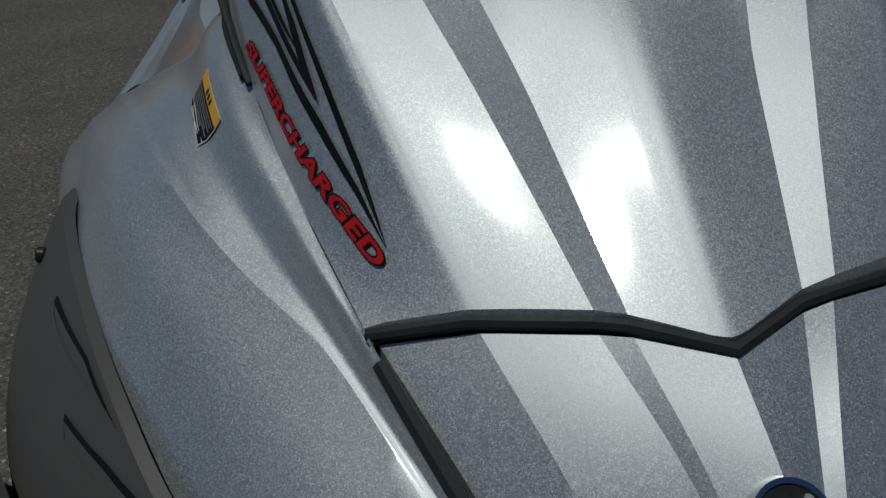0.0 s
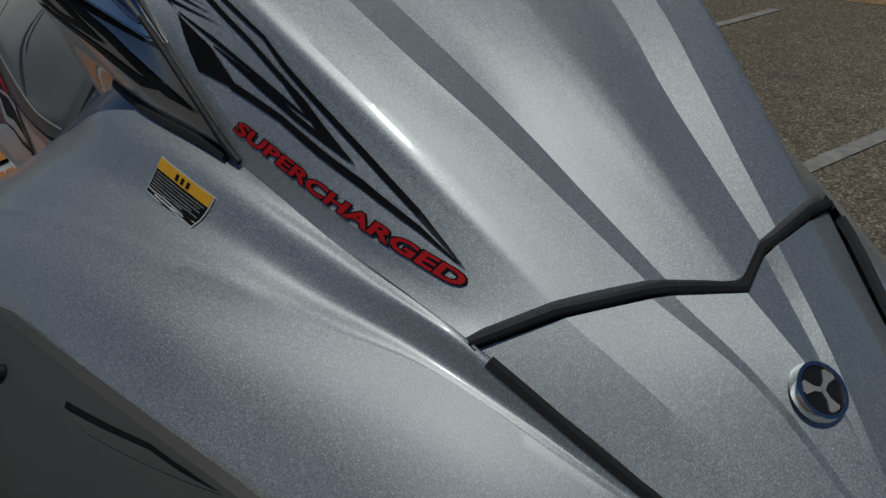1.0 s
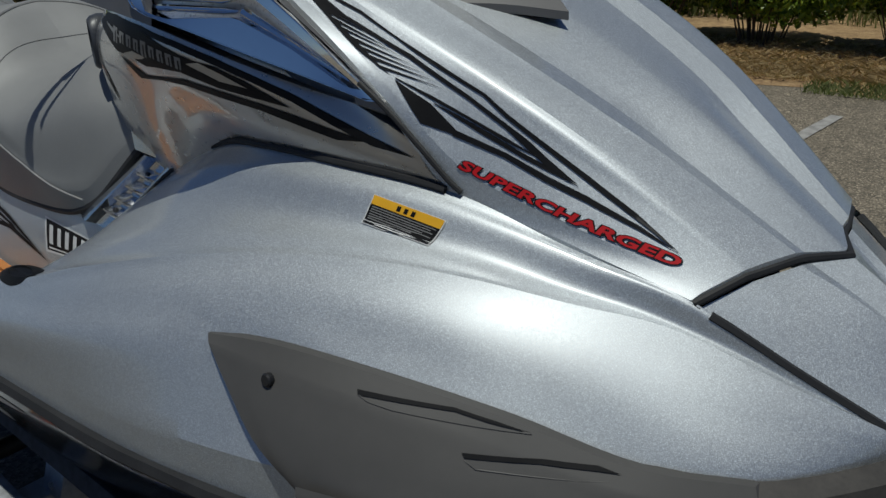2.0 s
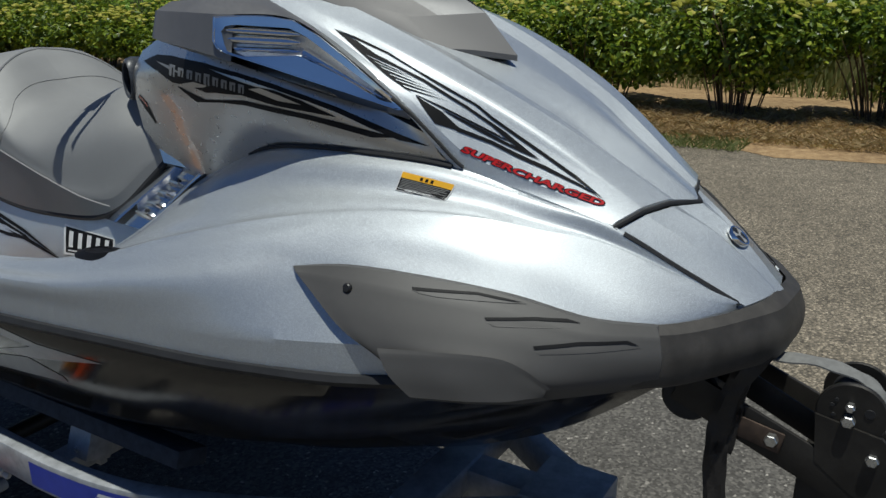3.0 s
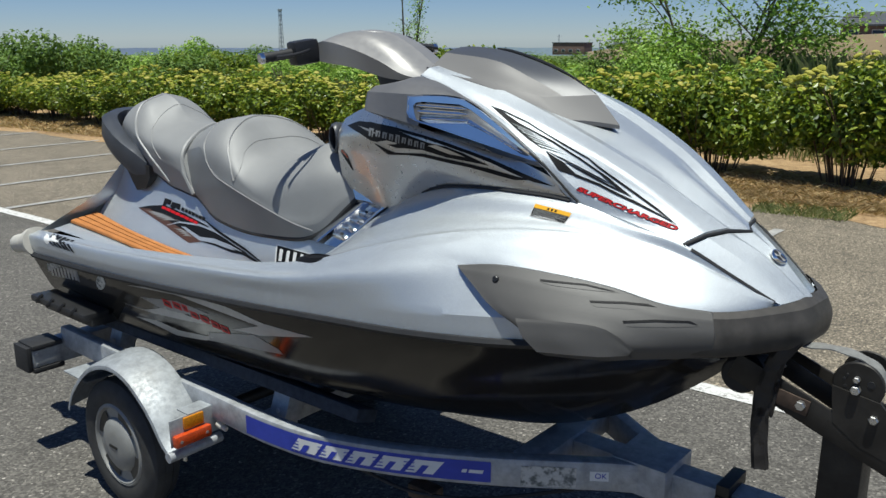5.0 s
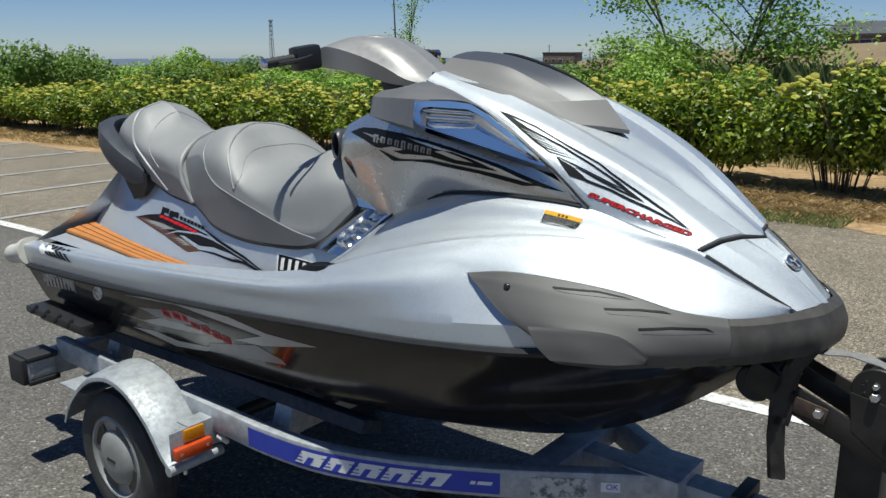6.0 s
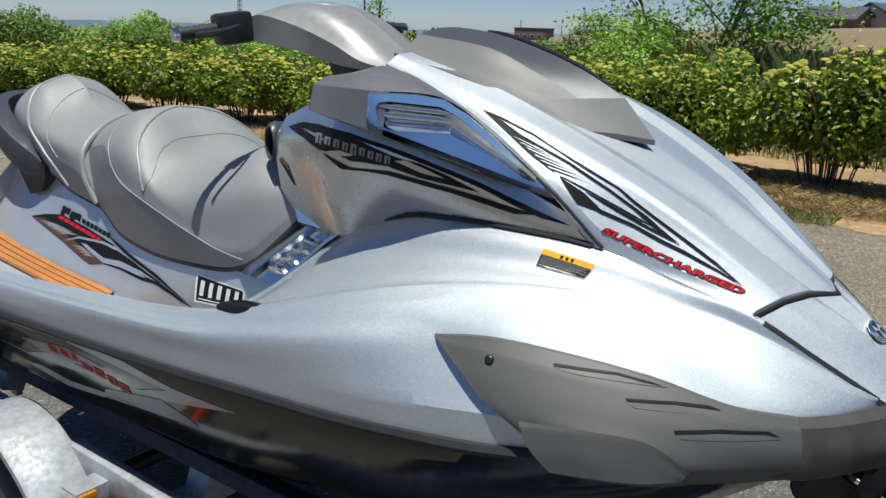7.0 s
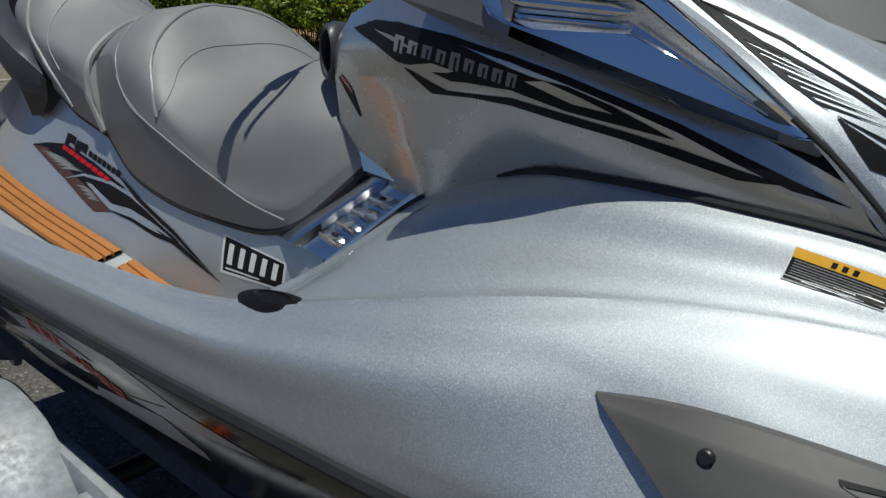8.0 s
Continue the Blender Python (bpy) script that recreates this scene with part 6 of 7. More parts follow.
for side in (-1, 1):
    part("axle_bracket", slab((-2.50, side * .54 - .03, .25), (-2.34, side * .54 + .03, .53), .01), STEEL_DARK, TR, "dark axle bracket")
    # bunks
    b0, b1 = Vector((-3.05, side * .440, .640)), Vector((-1.29, side * .430, .660))
    bm_ = Matrix.Translation((b0 + b1) / 2) @ (b1 - b0).to_track_quat('X', 'Z').to_matrix().to_4x4() @ Matrix.Rotation(radians(side * 20), 4, 'X')
    part("bunk", moved(slab((-.885, -.050, -.024), (.885, .050, .024), .008), bm_), CARPET, TR, "carpeted bunk board under the hull")
    for x in (-2.86, -1.70):
        br = part("bunk_bracket", join(moved(slab((-.045, -.04, -.05), (.045, .04, .045), .004), Matrix.Translation((x, side * .435, .585)) @ Matrix.Rotation(radians(side * 20), 4, 'X')),
             slab((x - .02, side * .42 - .012, .50), (x + .02, side * .42 + .012, .575), .003)), ZINC, TR, "folded zinc bunk bracket")
        part("bolt", disc((x, side * .478, .575), (0, 1, 0), .009, .02, 6, .001), BOLT, br)
    # wheel
    y0, wx, wz = side * .668, -2.45, .283
    wh = part("wheel", lathe([(.172, -.055), (.180, -.06), (.180, .06), (.172, .066), (.160, .050), (.14, .03), (.04, .028), (.02, .0)], (wx, y0, wz), (0, side, 0), 40), RIM, TR, "grey steel wheel with a hub cap")
    part("tyre", lathe([(.176, -.056), (.19, -.066), (.228, -.071), (.260, -.062), (.275, -.048), (.280, -.02), (.276, -.018), (.281, -.014), (.281, .014), (.276, .018), (.280, .02), (.275, .048), (.260, .062), (.228, .071), (.19, .066), (.178, .060)],
         (wx, y0, wz), (0, side, 0), 56, False), TYRE, wh, "worn black tyre")
    cap = part("hub_cap", lathe([(.176, .052), (.174, .064), (.164, .066), (.156, .052), (.118, .050), (.112, .062), (.09, .074), (.05, .080), (.001, .081)], (wx, y0, wz), (0, side, 0), 48, False), RIM, wh, "dusty grey hub cap with a domed middle")
    part("name_bar", slab((wx - .03, min(y0 + side * .080, y0 + side * .083), wz - .006), (wx + .03, max(y0 + side * .080, y0 + side * .083), wz + .006), .001), STEEL_DARK, cap)
    for k in range(4):
        a0 = math.pi / 2 * k + .5
        arc_ = [(wx + r * math.cos(a), y0 + side * .0560, wz + r * math.sin(a)) for r, span in ((.154, 1), (.121, -1)) for a in np.linspace(a0 + .12 if span > 0 else a0 + .95, a0 + .95 if span > 0 else a0 + .12, 9)]
        part("vent_hole", (arc_, [tuple(range(18)) if side > 0 else tuple(reversed(range(18)))]), BLACK, cap, "dark crescent opening")
    # mudguard
    arc = [(-2.785, .365), (-2.745, .44), (-2.665, .53), (-2.55, .615), (-2.40, .660), (-2.28, .645), (-2.18, .590), (-2.10, .520), (-2.035, .440), (-1.985, .405)]
    arc = spline([(x, 0, z) for x, z in arc], 40)
    rows_ = []
    for i, p in enumerate(arc):
        d = Vector(arc[min(i + 1, 39)] - arc[max(i - 1, 0)]).normalized()
        n_ = Vector((-d.z, 0, d.x))
        n_ = n_ if (Vector(p) - Vector((-2.42, 0, .28))).dot(n_) > 0 else -n_
        ys = ((-.095, -.016), (-.093, -.004), (-.075, .006), (0, .020), (.07, .026), (.088, .022))
        rows_.append([tuple(Vector((p[0], side * .672 + side * -y, p[2])) + n_ * h) for y, h in ys])
    mg = grid(rows_, side < 0)
    inner_ = ([tuple(Vector(q) + (Vector((-2.42, q[1], .28)) - Vector(q)).normalized() * .004) for q in mg[0]], [tuple(reversed(f)) for f in mg[1]])
    part("mudguard", join(mg, inner_), FENDER_ZINC, TR, "pale weathered zinc mudguard", 40)
    # light bracket, its panel facing forward
    br = part("light_bracket", join(slab((-1.962, min(side * .778, side * .562), .452), (-1.956, max(side * .778, side * .562), .560), .002),
         slab((-2.03, min(side * .70, side * .562), .556), (-1.956, max(side * .70, side * .562), .562), .002)), FENDER_ZINC, TR, "folded zinc light bracket")
    part("amber_reflector", slab((-1.957, side * .682 - .043, .508), (-1.945, side * .682 + .043, .556), .004), REFLECTOR_AMBER, br, "amber reflector")
    lamp = part("side_lamp", slab((-1.957, side * .697 - .078, .454), (-1.927, side * .697 + .078, .502), .010), REFLECTOR_RED, br, "orange-red marker lamp")
    for y in (-.055, .055):
        part("lamp_screw", disc((-1.926, side * .697 + y, .478), (1, 0, 0), .006, .006, 10, .001), BOLT, lamp)
    part("cable_plug", join(disc((-1.925, side * .585, .485), (1, .1, -.3), .013, .03, 12), disc((-1.905, side * .582, .478), (1, .1, -.3), .010, .03, 12)), IVORY, br, "pale cable plug")
    part("lower_tube", tube([(-1.965, side * .79, .415), (-1.965, side * .56, .415)], .02, 12), ZINC, TR, "zinc tube end")
    part("tube_bolt", disc((-1.965, side * .72, .392), (0, 0, 1), .008, .03, 6, .001), BOLT, TR)
    part("rear_tab", slab((-2.86, side * .64 - .09, .500), (-2.66, side * .64 + .09, .506), .002), FENDER_ZINC, TR, "zinc tab behind the mudguard")
# --- name strip and stickers on the side beam: a map along the outer face
BL = spline(BEAM_L, 200)


def beam_face(x0, x1, z0, z1, off, slant=0.0, n=14):
    """A thin sheet on the starboard beam between two stations."""
    rows = []
    for k in range(n + 1):
        x = x0 + (x1 - x0) * k / n
        r = []
        for z in (z0, z1):
            xx = x + slant * (z - z0)
            i = int(np.clip(np.searchsorted(BL[:, 0], xx), 1, 198))
            d = Vector(BL[i + 1] - BL[i - 1]).normalized()
            s = d.cross(Vector((0, 0, 1))).normalized()
            t = (xx - BL[i - 1][0]) / max(BL[i][0] - BL[i - 1][0], 1e-6)
            c = BL[i - 1] + (BL[i] - BL[i - 1]) * min(max(t, 0), 1)
            r.append(tuple(Vector(c) + s * (.025 + off) + Vector((0, 0, z))))
        rows.append(r)
    return grid(rows)


strip = part("name_strip", beam_face(-1.735, -.835, -.036, .036, .0015, 0, 40), LABEL_BLUE, side_beam, "blue name strip")
for k, (a_, w_) in enumerate(((-1.50, .10), (-1.385, .085), (-1.285, .085), (-1.185, .085), (-1.085, .085))):
    part("white_block", beam_face(a_, a_ + w_, -.024, .024, .0032, .7, 6), LABEL_WHITE, strip, "white slanted block")
    part("blue_cut", beam_face(a_ + w_ * .38, a_ + w_ * .62, -.024, .006, .0044, .7, 3), LABEL_BLUE, strip)
    for j in range(3):
        part("blue_line", beam_face(a_ - .004, a_ + w_ * .34, -.016 + j * .013, -.0125 + j * .013, .0048, .7, 3), LABEL_BLUE, strip)
for a_, w_ in ((-.918, .014), (-.898, .04)):
    part("white_bar", beam_face(a_, a_ + w_, -.006, .006, .0032, .3, 3), LABEL_WHITE, strip)
part("worn_sticker", beam_face(-.755, -.61, -.04, .03, .0018, 0, 8), LABEL_WORN, side_beam, "peeling pale sticker")
ok_st = part("white_sticker", beam_face(-.575, -.525, -.013, .02, .0018, 0, 4), LABEL_WHITE, side_beam, "small white sticker marked OK")


i_ = int(np.searchsorted(BL[:, 0], -.55))
d_ = Vector(BL[i_ + 1] - BL[i_ - 1]).normalized()
s_ = d_.cross(Vector((0, 0, 1))).normalized()
mk = Matrix((d_, Vector((0, 0, 1)), s_)).transposed().to_4x4()
words("OK", .026, Matrix.Translation(Vector(BL[i_]) + s_ * .0272 + Vector((0, 0, .004))) @ mk, LABEL_BLUE, "lettering", ok_st)

# --- bow roller arm, winch and strap
for side in (-1, 1):
    arm = part("bow_arm", beam((-.17, side * .104, 1.04), (.46, side * .104, .795), .010, .078, .003), STEEL_DARK, TR, "dark steel bow arm")
    part("bolt", disc((.021, side * .122, .977), (0, 1, 0), .013, .018, 6, .002), BOLT, arm, "zinc bolt")
    part("arm_plate", beam((-.075, side * .112, .990), (.040, side * .112, .968), .006, .045, .003), RUST, TR, "rusty steel plate")
web = part("arm_web", beam((-.10, -.03, 1.060), (.12, -.03, .962), .006, .055, .002), STEEL_DARK, TR, "dark steel web plate with a hole")
part("web_hole", disc((-.055, -.035, 1.042), (0, 1, 0), .006, .004, 12, .0005), BOLT, web, "bright bolt hole")
roll = part("bow_roller", lathe([(.012, -.06), (.05, -.058), (.056, -.05), (.040, -.02), (.036, 0), (.040, .02), (.056, .05), (.05, .058), (.012, .06)], (-.155, 0, 1.005), (0, 1, 0), 28), RUBBER, TR, "black rubber bow roller")
part("roller_disc", disc((-.155, -.082, 1.005), (0, 1, 0), .052, .03, 28, .006), RUBBER, roll, "black rubber disc")
part("roller_bolt", disc((-.155, -.101, 1.005), (0, 1, 0), .013, .014, 6, .002), BOLT, roll)
part("winch_post", join(slab((.068, -.062, .58), (.175, .062, .905), .008), slab((.04, -.075, .58), (.20, .075, .60), .004)), STEEL_DARK, TR, "dark steel winch post")
plate_mat = Matrix.Translation((0, -.100, 0)) @ Matrix.Rotation(radians(90), 4, 'X')
winch = part("winch", join(disc((.148, -.098, 1.062), (0, 1, 0), .062, .012, 36, .003), prism([(.088, 1.05), (.10, .95), (.17, .90), (.30, .86), (.30, .93), (.205, 1.03)], .010, plate_mat)), STEEL_DARK, TR, "dark hand winch with a round side plate")
part("winch_drum", disc((.148, -.05, 1.062), (0, 1, 0), .046, .09, 24, .004), RUBBER, winch)
part("winch_cheek", disc((.148, .0, 1.062), (0, 1, 0), .062, .008, 36, .002), STEEL_DARK, winch, "dark inner cheek plate")
for x, z, r in ((.145, 1.052, .0125), (.145, 1.080, .0085), (.195, .985, .012)):
    part("bolt", disc((x, -.112, z), (0, 1, 0), r, .018, 6, .002), BOLT, winch, "zinc bolt")
for x, z, r in ((.178, 1.072, .009), (.120, 1.086, .004), (.114, 1.074, .004), (.118, 1.055, .004)):
    part("plate_hole", disc((x, -.1045, z), (0, 1, 0), r, .002, 14, .0004), RUBBER, winch, "dark hole in the plate")


def ribbon(path, w, across, thick=.003):
    pts = spline(path, 40)
    a_ = Vector(across).normalized()
    rows = []
    for i, p in enumerate(pts):
        d = Vector(pts[min(i + 1, 39)] - pts[max(i - 1, 0)]).normalized()
        n_ = d.cross(a_).normalized()
        wob = .0015 * math.sin(i * .7)
        rows.append([tuple(Vector(p) + a_ * s * w / 2 + n_ * (h + wob * s)) for s, h in ((-1, 0), (0, thick * 2.2), (1, 0), (1, -thick), (0, thick * 1.2), (-1, -thick))])
    return grid(rows, False, True)


part("winch_strap", ribbon([(-.06, -.03, 1.105), (0, -.05, 1.122), (.08, -.055, 1.132), (.15, -.055, 1.120), (.19, -.055, 1.095), (.21, -.055, 1.055)], .045, (0, 1, 0)), STRAP_GREY, TR, "grey webbing winch strap")
def hanging(path, w, seed):
    """A bunched strap: a ribbon folded lengthways and creased."""
    pts = spline(path, 48)
    rows = []
    for i, p in enumerate(pts):
        d = Vector(pts[min(i + 1, 47)] - pts[max(i - 1, 0)]).normalized()
        a_ = d.cross(Vector((-.35, 1, .1))).normalized()
        n_ = a_.cross(d).normalized()
        wr = w * (1 + .22 * noise.noise((i * .11, seed, 0)))
        rows.append([tuple(Vector(p) + a_ * wr * u + n_ * (h + .012 * noise.noise((i * .19, u * 4, seed)))) for u, h in
                     ((-.5, 0), (-.32, .013), (-.14, .004), (.04, .017), (.22, .005), (.42, .012), (.5, -.002), (.3, -.010), (0, -.008), (-.3, -.010))])
    v, f = grid(rows, False, True)
    return v, f + [tuple(range(10)), tuple(len(v) - 1 - k for k in range(10))]


part("tie_down_strap", hanging([(-.015, -.09, 1.148), (-.045, -.115, 1.10), (-.064, -.12, 1.04), (-.078, -.122, .955), (-.075, -.125, .86), (-.064, -.125, .765)], .046, 1), STRAP, TR, "black creased webbing strap hanging loose")
part("tie_down_strap", hanging([(-.09, .0, 1.10), (-.03, -.05, 1.140), (-.04, -.10, 1.085), (-.050, -.108, 1.0), (-.058, -.112, .92)], .018, 7), STRAP, TR, "black creased webbing strap hanging loose")
part("bow_eye", tube([(-.13, -.02, 1.06), (-.09, -.03, 1.075), (-.06, -.02, 1.09), (-.09, .02, 1.085)], .008, 8), STEEL_DARK, TR, "steel bow eye hook")
part("jockey_clamp", join(slab((-.20, -.075, .515), (.12, -.048, .605), .004), slab((-.20, -.07, .600), (-.16, .07, .64), .003), slab((.06, -.09, .50), (.10, .09, .655), .003)), STEEL_DARK, TR, "dark steel jockey clamp")
for x in (-.17, .09):
    part("bolt", disc((x, -.082, .575), (0, 1, 0), .012, .016, 6, .002), BOLT, TR, "zinc bolt")
part("rusty_bracket", moved(slab((-.05, -.02, -.05), (.05, .02, .05), .006), Matrix.Translation((.15, -.06, .61)) @ Matrix.Rotation(.5, 4, 'Y')), RUST, TR, "rusty bracket")
part("brake_cable", tube([tuple(p) for p in spline([(-1.30, -.46, .47), (-1.1, -.42, .44), (-.9, -.34, .45), (-.6, -.12, .50)], 30)], .006, 6), RUBBER, TR, "thin black cable")
part("rear_light", slab((-1.13, -.40, .40), (-1.02, -.34, .45), .006), RUST, TR, "rusty hanging bracket")

# ---------------------------------------------------------------- ground
def ground_z(x, y):
    d = max(y - 13, 0) + max(-x - 34, 0) * .6
    return -.0172 * d


gx = [-2500, -900, -400, -180, -90, -50, -34, -26, -20, -15, -10, -6, -3, 0, 3, 6, 10, 20, 60, 200, 900, 2500]
gy = [-600, -100, -30, -10, -4, 0, 1.75, 4, 6, 8, 10, 13, 18, 26, 40, 70, 140, 300, 700, 1500, 4000]
g_ = grid([[(x, y, ground_z(x, y)) for y in gy] for x in gx], True)
tagged(part("ground", g_, ASPHALT, None), "worn pebbly grey-tan asphalt car park", "ground", kind="structure")
meadow = part("meadow", grid([[(x, y, ground_z(x, y) + .07) for y in (14.5, 18, 26, 40, 70, 140, 300, 700, 1500, 4000)] for x in gx], True), MEADOW, None)
tagged(meadow, "green scrubby meadow behind the hedge", "meadow", kind="structure")
LANE = material("darker_asphalt", (0.135, 0.132, 0.126), 0.9)
_v = coords(LANE)
_s = node(LANE, "ShaderNodeTexVoronoi", Scale=95.0)
wire(LANE, _v, _s.inputs["Vector"])
_c = ramp(LANE, _s.outputs["Color"], (0.2, (0.062, 0.057, 0.05)), (0.6, (0.115, 0.107, 0.094)), (0.88, (0.18, 0.167, 0.145)), (0.955, (0.42, 0.39, 0.34)))
_w = ramp(LANE, noise_tex(LANE, _v, 1.3, 6, .6), (0.3, grey(.82)), (0.7, grey(1.15)))
wire(LANE, mix(LANE, 1.0, _c, _w, 'MULTIPLY'), surf(LANE).inputs["Base Color"])
bump(LANE, _s.outputs["Distance"], 0.5, 0.004)
lane = part("road", grid([[(x, y, .004) for y in (-6.0, -1.5, 0, 1.63 + .04 * (x + 9))] for x in (-60, -20, -9, -4, 0, 4, 20, 60)], True), LANE, None)
tagged(lane, "darker grey asphalt lane", "road", kind="structure")


def painted_line(a, b, w):
    a, b = Vector((*a, 0)), Vector((*b, 0))
    d = (b - a).normalized()
    s = Vector((-d.y, d.x, 0)) * w / 2
    n = max(int((b - a).length / .25), 2)
    rng = random.Random(int(a.x * 97 + a.y * 31))
    rows = []
    for k in range(n + 1):
        c = a + (b - a) * k / n
        e0, e1 = rng.uniform(.9, 1.05), rng.uniform(.9, 1.05)
        rows.append([(*(c - s * e0).xy, .009), (*(c + s * e1).xy, .009)])
    return grid(rows, True)


for i, (p0, p1, w) in enumerate([((-40, .45), (14, 2.58), .13)] + [((x - .03, 1.75 + .04 * (x + 9)), (x + .06, 6.3), .11) for x in (-2.1, -4.5, -6.9, -9.3, -11.0, -12.8, -14.8, -17.2)]):
    tagged(part("line_marking", painted_line(p0, p1, w), LINE if i == 0 else LINE_FAINT, None), "worn white painted parking line", "line marking", "parking lines", "structure")

# ---------------------------------------------------------------- planting
def leaf_cloud(rng, centres, normals, size, spread=0.0):
    """Many small bent leaves: four corners each, on given points."""
    n = len(centres)
    a = rng.normal(size=(n, 3))
    nm = normals + rng.normal(size=(n, 3)) * .55
    nm /= np.linalg.norm(nm, axis=1)[:, None]
    a -= nm * (a * nm).sum(1)[:, None]
    a /= np.linalg.norm(a, axis=1)[:, None]
    b = np.cross(nm, a)
    ln = size * rng.uniform(.6, 1.3, n)[:, None]
    wd = ln * rng.uniform(.42, .6, n)[:, None]
    droop = nm * ln * rng.uniform(-.1, .28, n)[:, None]
    v = np.stack([centres - a * ln * .5, centres + b * wd * .5 + droop * .5, centres + a * ln * .5, centres - b * wd * .5 + droop * .5], 1).reshape(-1, 3)
    k = np.arange(n)[:, None] * 4
    return v.tolist(), np.concatenate([k, k + 1, k + 2, k + 3], 1).tolist()


def blob_points(rng, n, lobes):
    """Points in a heap of round lobes (x, y, z, r), thicker near their skins."""
    lobes = np.array(lobes)
    p = lobes[rng.choice(len(lobes), n, p=lobes[:, 3] ** 2 / (lobes[:, 3] ** 2).sum())]
    d = rng.normal(size=(n, 3))
    d /= np.linalg.norm(d, axis=1)[:, None]
    r = p[:, 3] * rng.uniform(.35, 1.08, n) ** .6
    return p[:, :3] + d * r[:, None] * np.array([1, 1, .85]), d * .6 + np.array([0, 0, .6])


def stems(rng, n, base_r, top_r, height, r0=.008):
    out = []
    for _ in range(n):
        a, b = rng.uniform(0, 6.283), rng.uniform(-.5, .5)
        q = rng.uniform(.1, 1)
        h = height * rng.uniform(.75, 1.05)
        p = [(base_r * q * math.cos(a), base_r * q * math.sin(a), -.02),
             ((base_r + top_r) * .45 * q * math.cos(a + b * .3), (base_r + top_r) * .45 * q * math.sin(a + b * .3), h * .5),
             (top_r * q * math.cos(a + b), top_r * q * math.sin(a + b), h)]
        k = r0 * rng.uniform(.6, 1.3)
        out.append(tube(spline(p, 6), [k * (1 - .11 * i) for i in range(6)], 5, False))
    return join(*out)


def flower_head(rng, c, r):
    """A small flat dome of blossom."""
    m = Matrix.Translation(c) @ Euler((rng.normal() * .3, rng.normal() * .3, rng.uniform(0, 6))).to_matrix().to_4x4()
    rows = [[m @ Vector((r * s * math.cos(t) * (1 + .12 * math.sin(3 * t)), r * s * math.sin(t), h * r)) for t in np.linspace(0, 2 * math.pi, 8)[:-1]] for s, h in ((1, -.12), (.95, .12), (.6, .36), (.1, .45))]
    v, f = grid(rows, False, True)
    return v, f


def hedge_bush(seed, at, w, d, h, n, flowers):
    rng = np.random.default_rng(seed)
    root = thing("hedge_bush", at, "leafy green hedge bush with pale yellow flower heads", "bush", "hedge along the car park")
    o = np.array(at)
    lobes = [(rng.uniform(-w, w) * .42, rng.uniform(-d, d) * .32, h * rng.uniform(.40, .76), rng.uniform(.22, .32) * h) for _ in range(11)]
    p, nm = blob_points(rng, n, lobes)
    keep = p[:, 2] > .16 * h
    p, nm = p[keep], nm[keep]
    lv = leaf_cloud(rng, p + o, nm, .098)
    lf = part("foliage", lv, HEDGE_LEAF, root, "dense oval green leaves", smooth=False)
    lf["kind"] = "stuff"
    st = stems(rng, 34, .16 * w, .46 * w, h * .72, .011)
    part("branching", ([tuple(np.array(q) + o) for q in st[0]], st[1]), TWIG, root, "brown twiggy stems")
    heads = []
    for _ in range(flowers):
        L = lobes[rng.integers(len(lobes))]
        e = rng.normal(size=3)
        e[2] = abs(e[2]) + .7
        e /= np.linalg.norm(e)
        c = np.array(L[:3]) + e * L[3] * rng.uniform(1.0, 1.12)
        heads.append(flower_head(rng, tuple(c + o), rng.uniform(.034, .064)))
    fh = part("blossom", join(*heads), FLOWER, root, "pale yellow-green flower heads")
    fh["kind"] = "stuff"
    return root


def hedge_y(x):
    return 9.25 + .115 * (x + 2)


protos = [hedge_bush(11, (-2.15, hedge_y(-2.15) - .05, 0), 1.65, 1.35, 1.78, 9000, 170),
          hedge_bush(12, (-3.95, hedge_y(-3.95) + .25, 0), 1.7, 1.3, 1.55, 8200, 150),
          hedge_bush(13, (-.55, hedge_y(-.55) + .1, 0), 1.6, 1.3, 1.62, 8200, 140)]
rr = random.Random(5)
x = -5.15
while x > -31:
    k = rr.randrange(3)
    hh = np.interp(x, [-30, -20, -11, -5], [1.08, 1.15, 1.28, 1.42]) / (1.78, 1.55, 1.62)[k]
    copy_thing(protos[k], Matrix.Translation((x, hedge_y(x) + rr.uniform(-.12, .2), 0)) @ Matrix.Rotation(rr.uniform(0, 6.28), 4, 'Z') @ Matrix.Diagonal((.95, .95, hh * rr.uniform(.93, 1.07), 1)))
    x -= rr.uniform(.95, 1.2)
for x in (1.0, 2.3, 3.6, 5.0):
    k = rr.randrange(3)
    copy_thing(protos[k], Matrix.Translation((x, hedge_y(x), 0)) @ Matrix.Rotation(rr.uniform(0, 6.28), 4, 'Z') @ Matrix.Diagonal((1, 1, .98, 1)))

# --- verge of dry grass and soil under the hedge
rows_ = []
for x in np.arange(-45, 16, .35):
    e = hedge_y(x) - 2.05 + .35 * noise.noise((x * .5, 0, 0)) + .15 * noise.noise((x * 2.1, 3, 0))
    r = [(x, e + (k / 12) * (14 - e), .004 + .05 * min(k / 3, 1) + .03 * noise.noise((x * 1.3, k * .7, 5)) * min(k, 1)) for k in range(13)]
    rows_.append(r)
tagged(part("verge", grid(rows_, True), STRAW_SOIL, None), "verge of dry straw-coloured grass and soil", "verge", kind="structure")


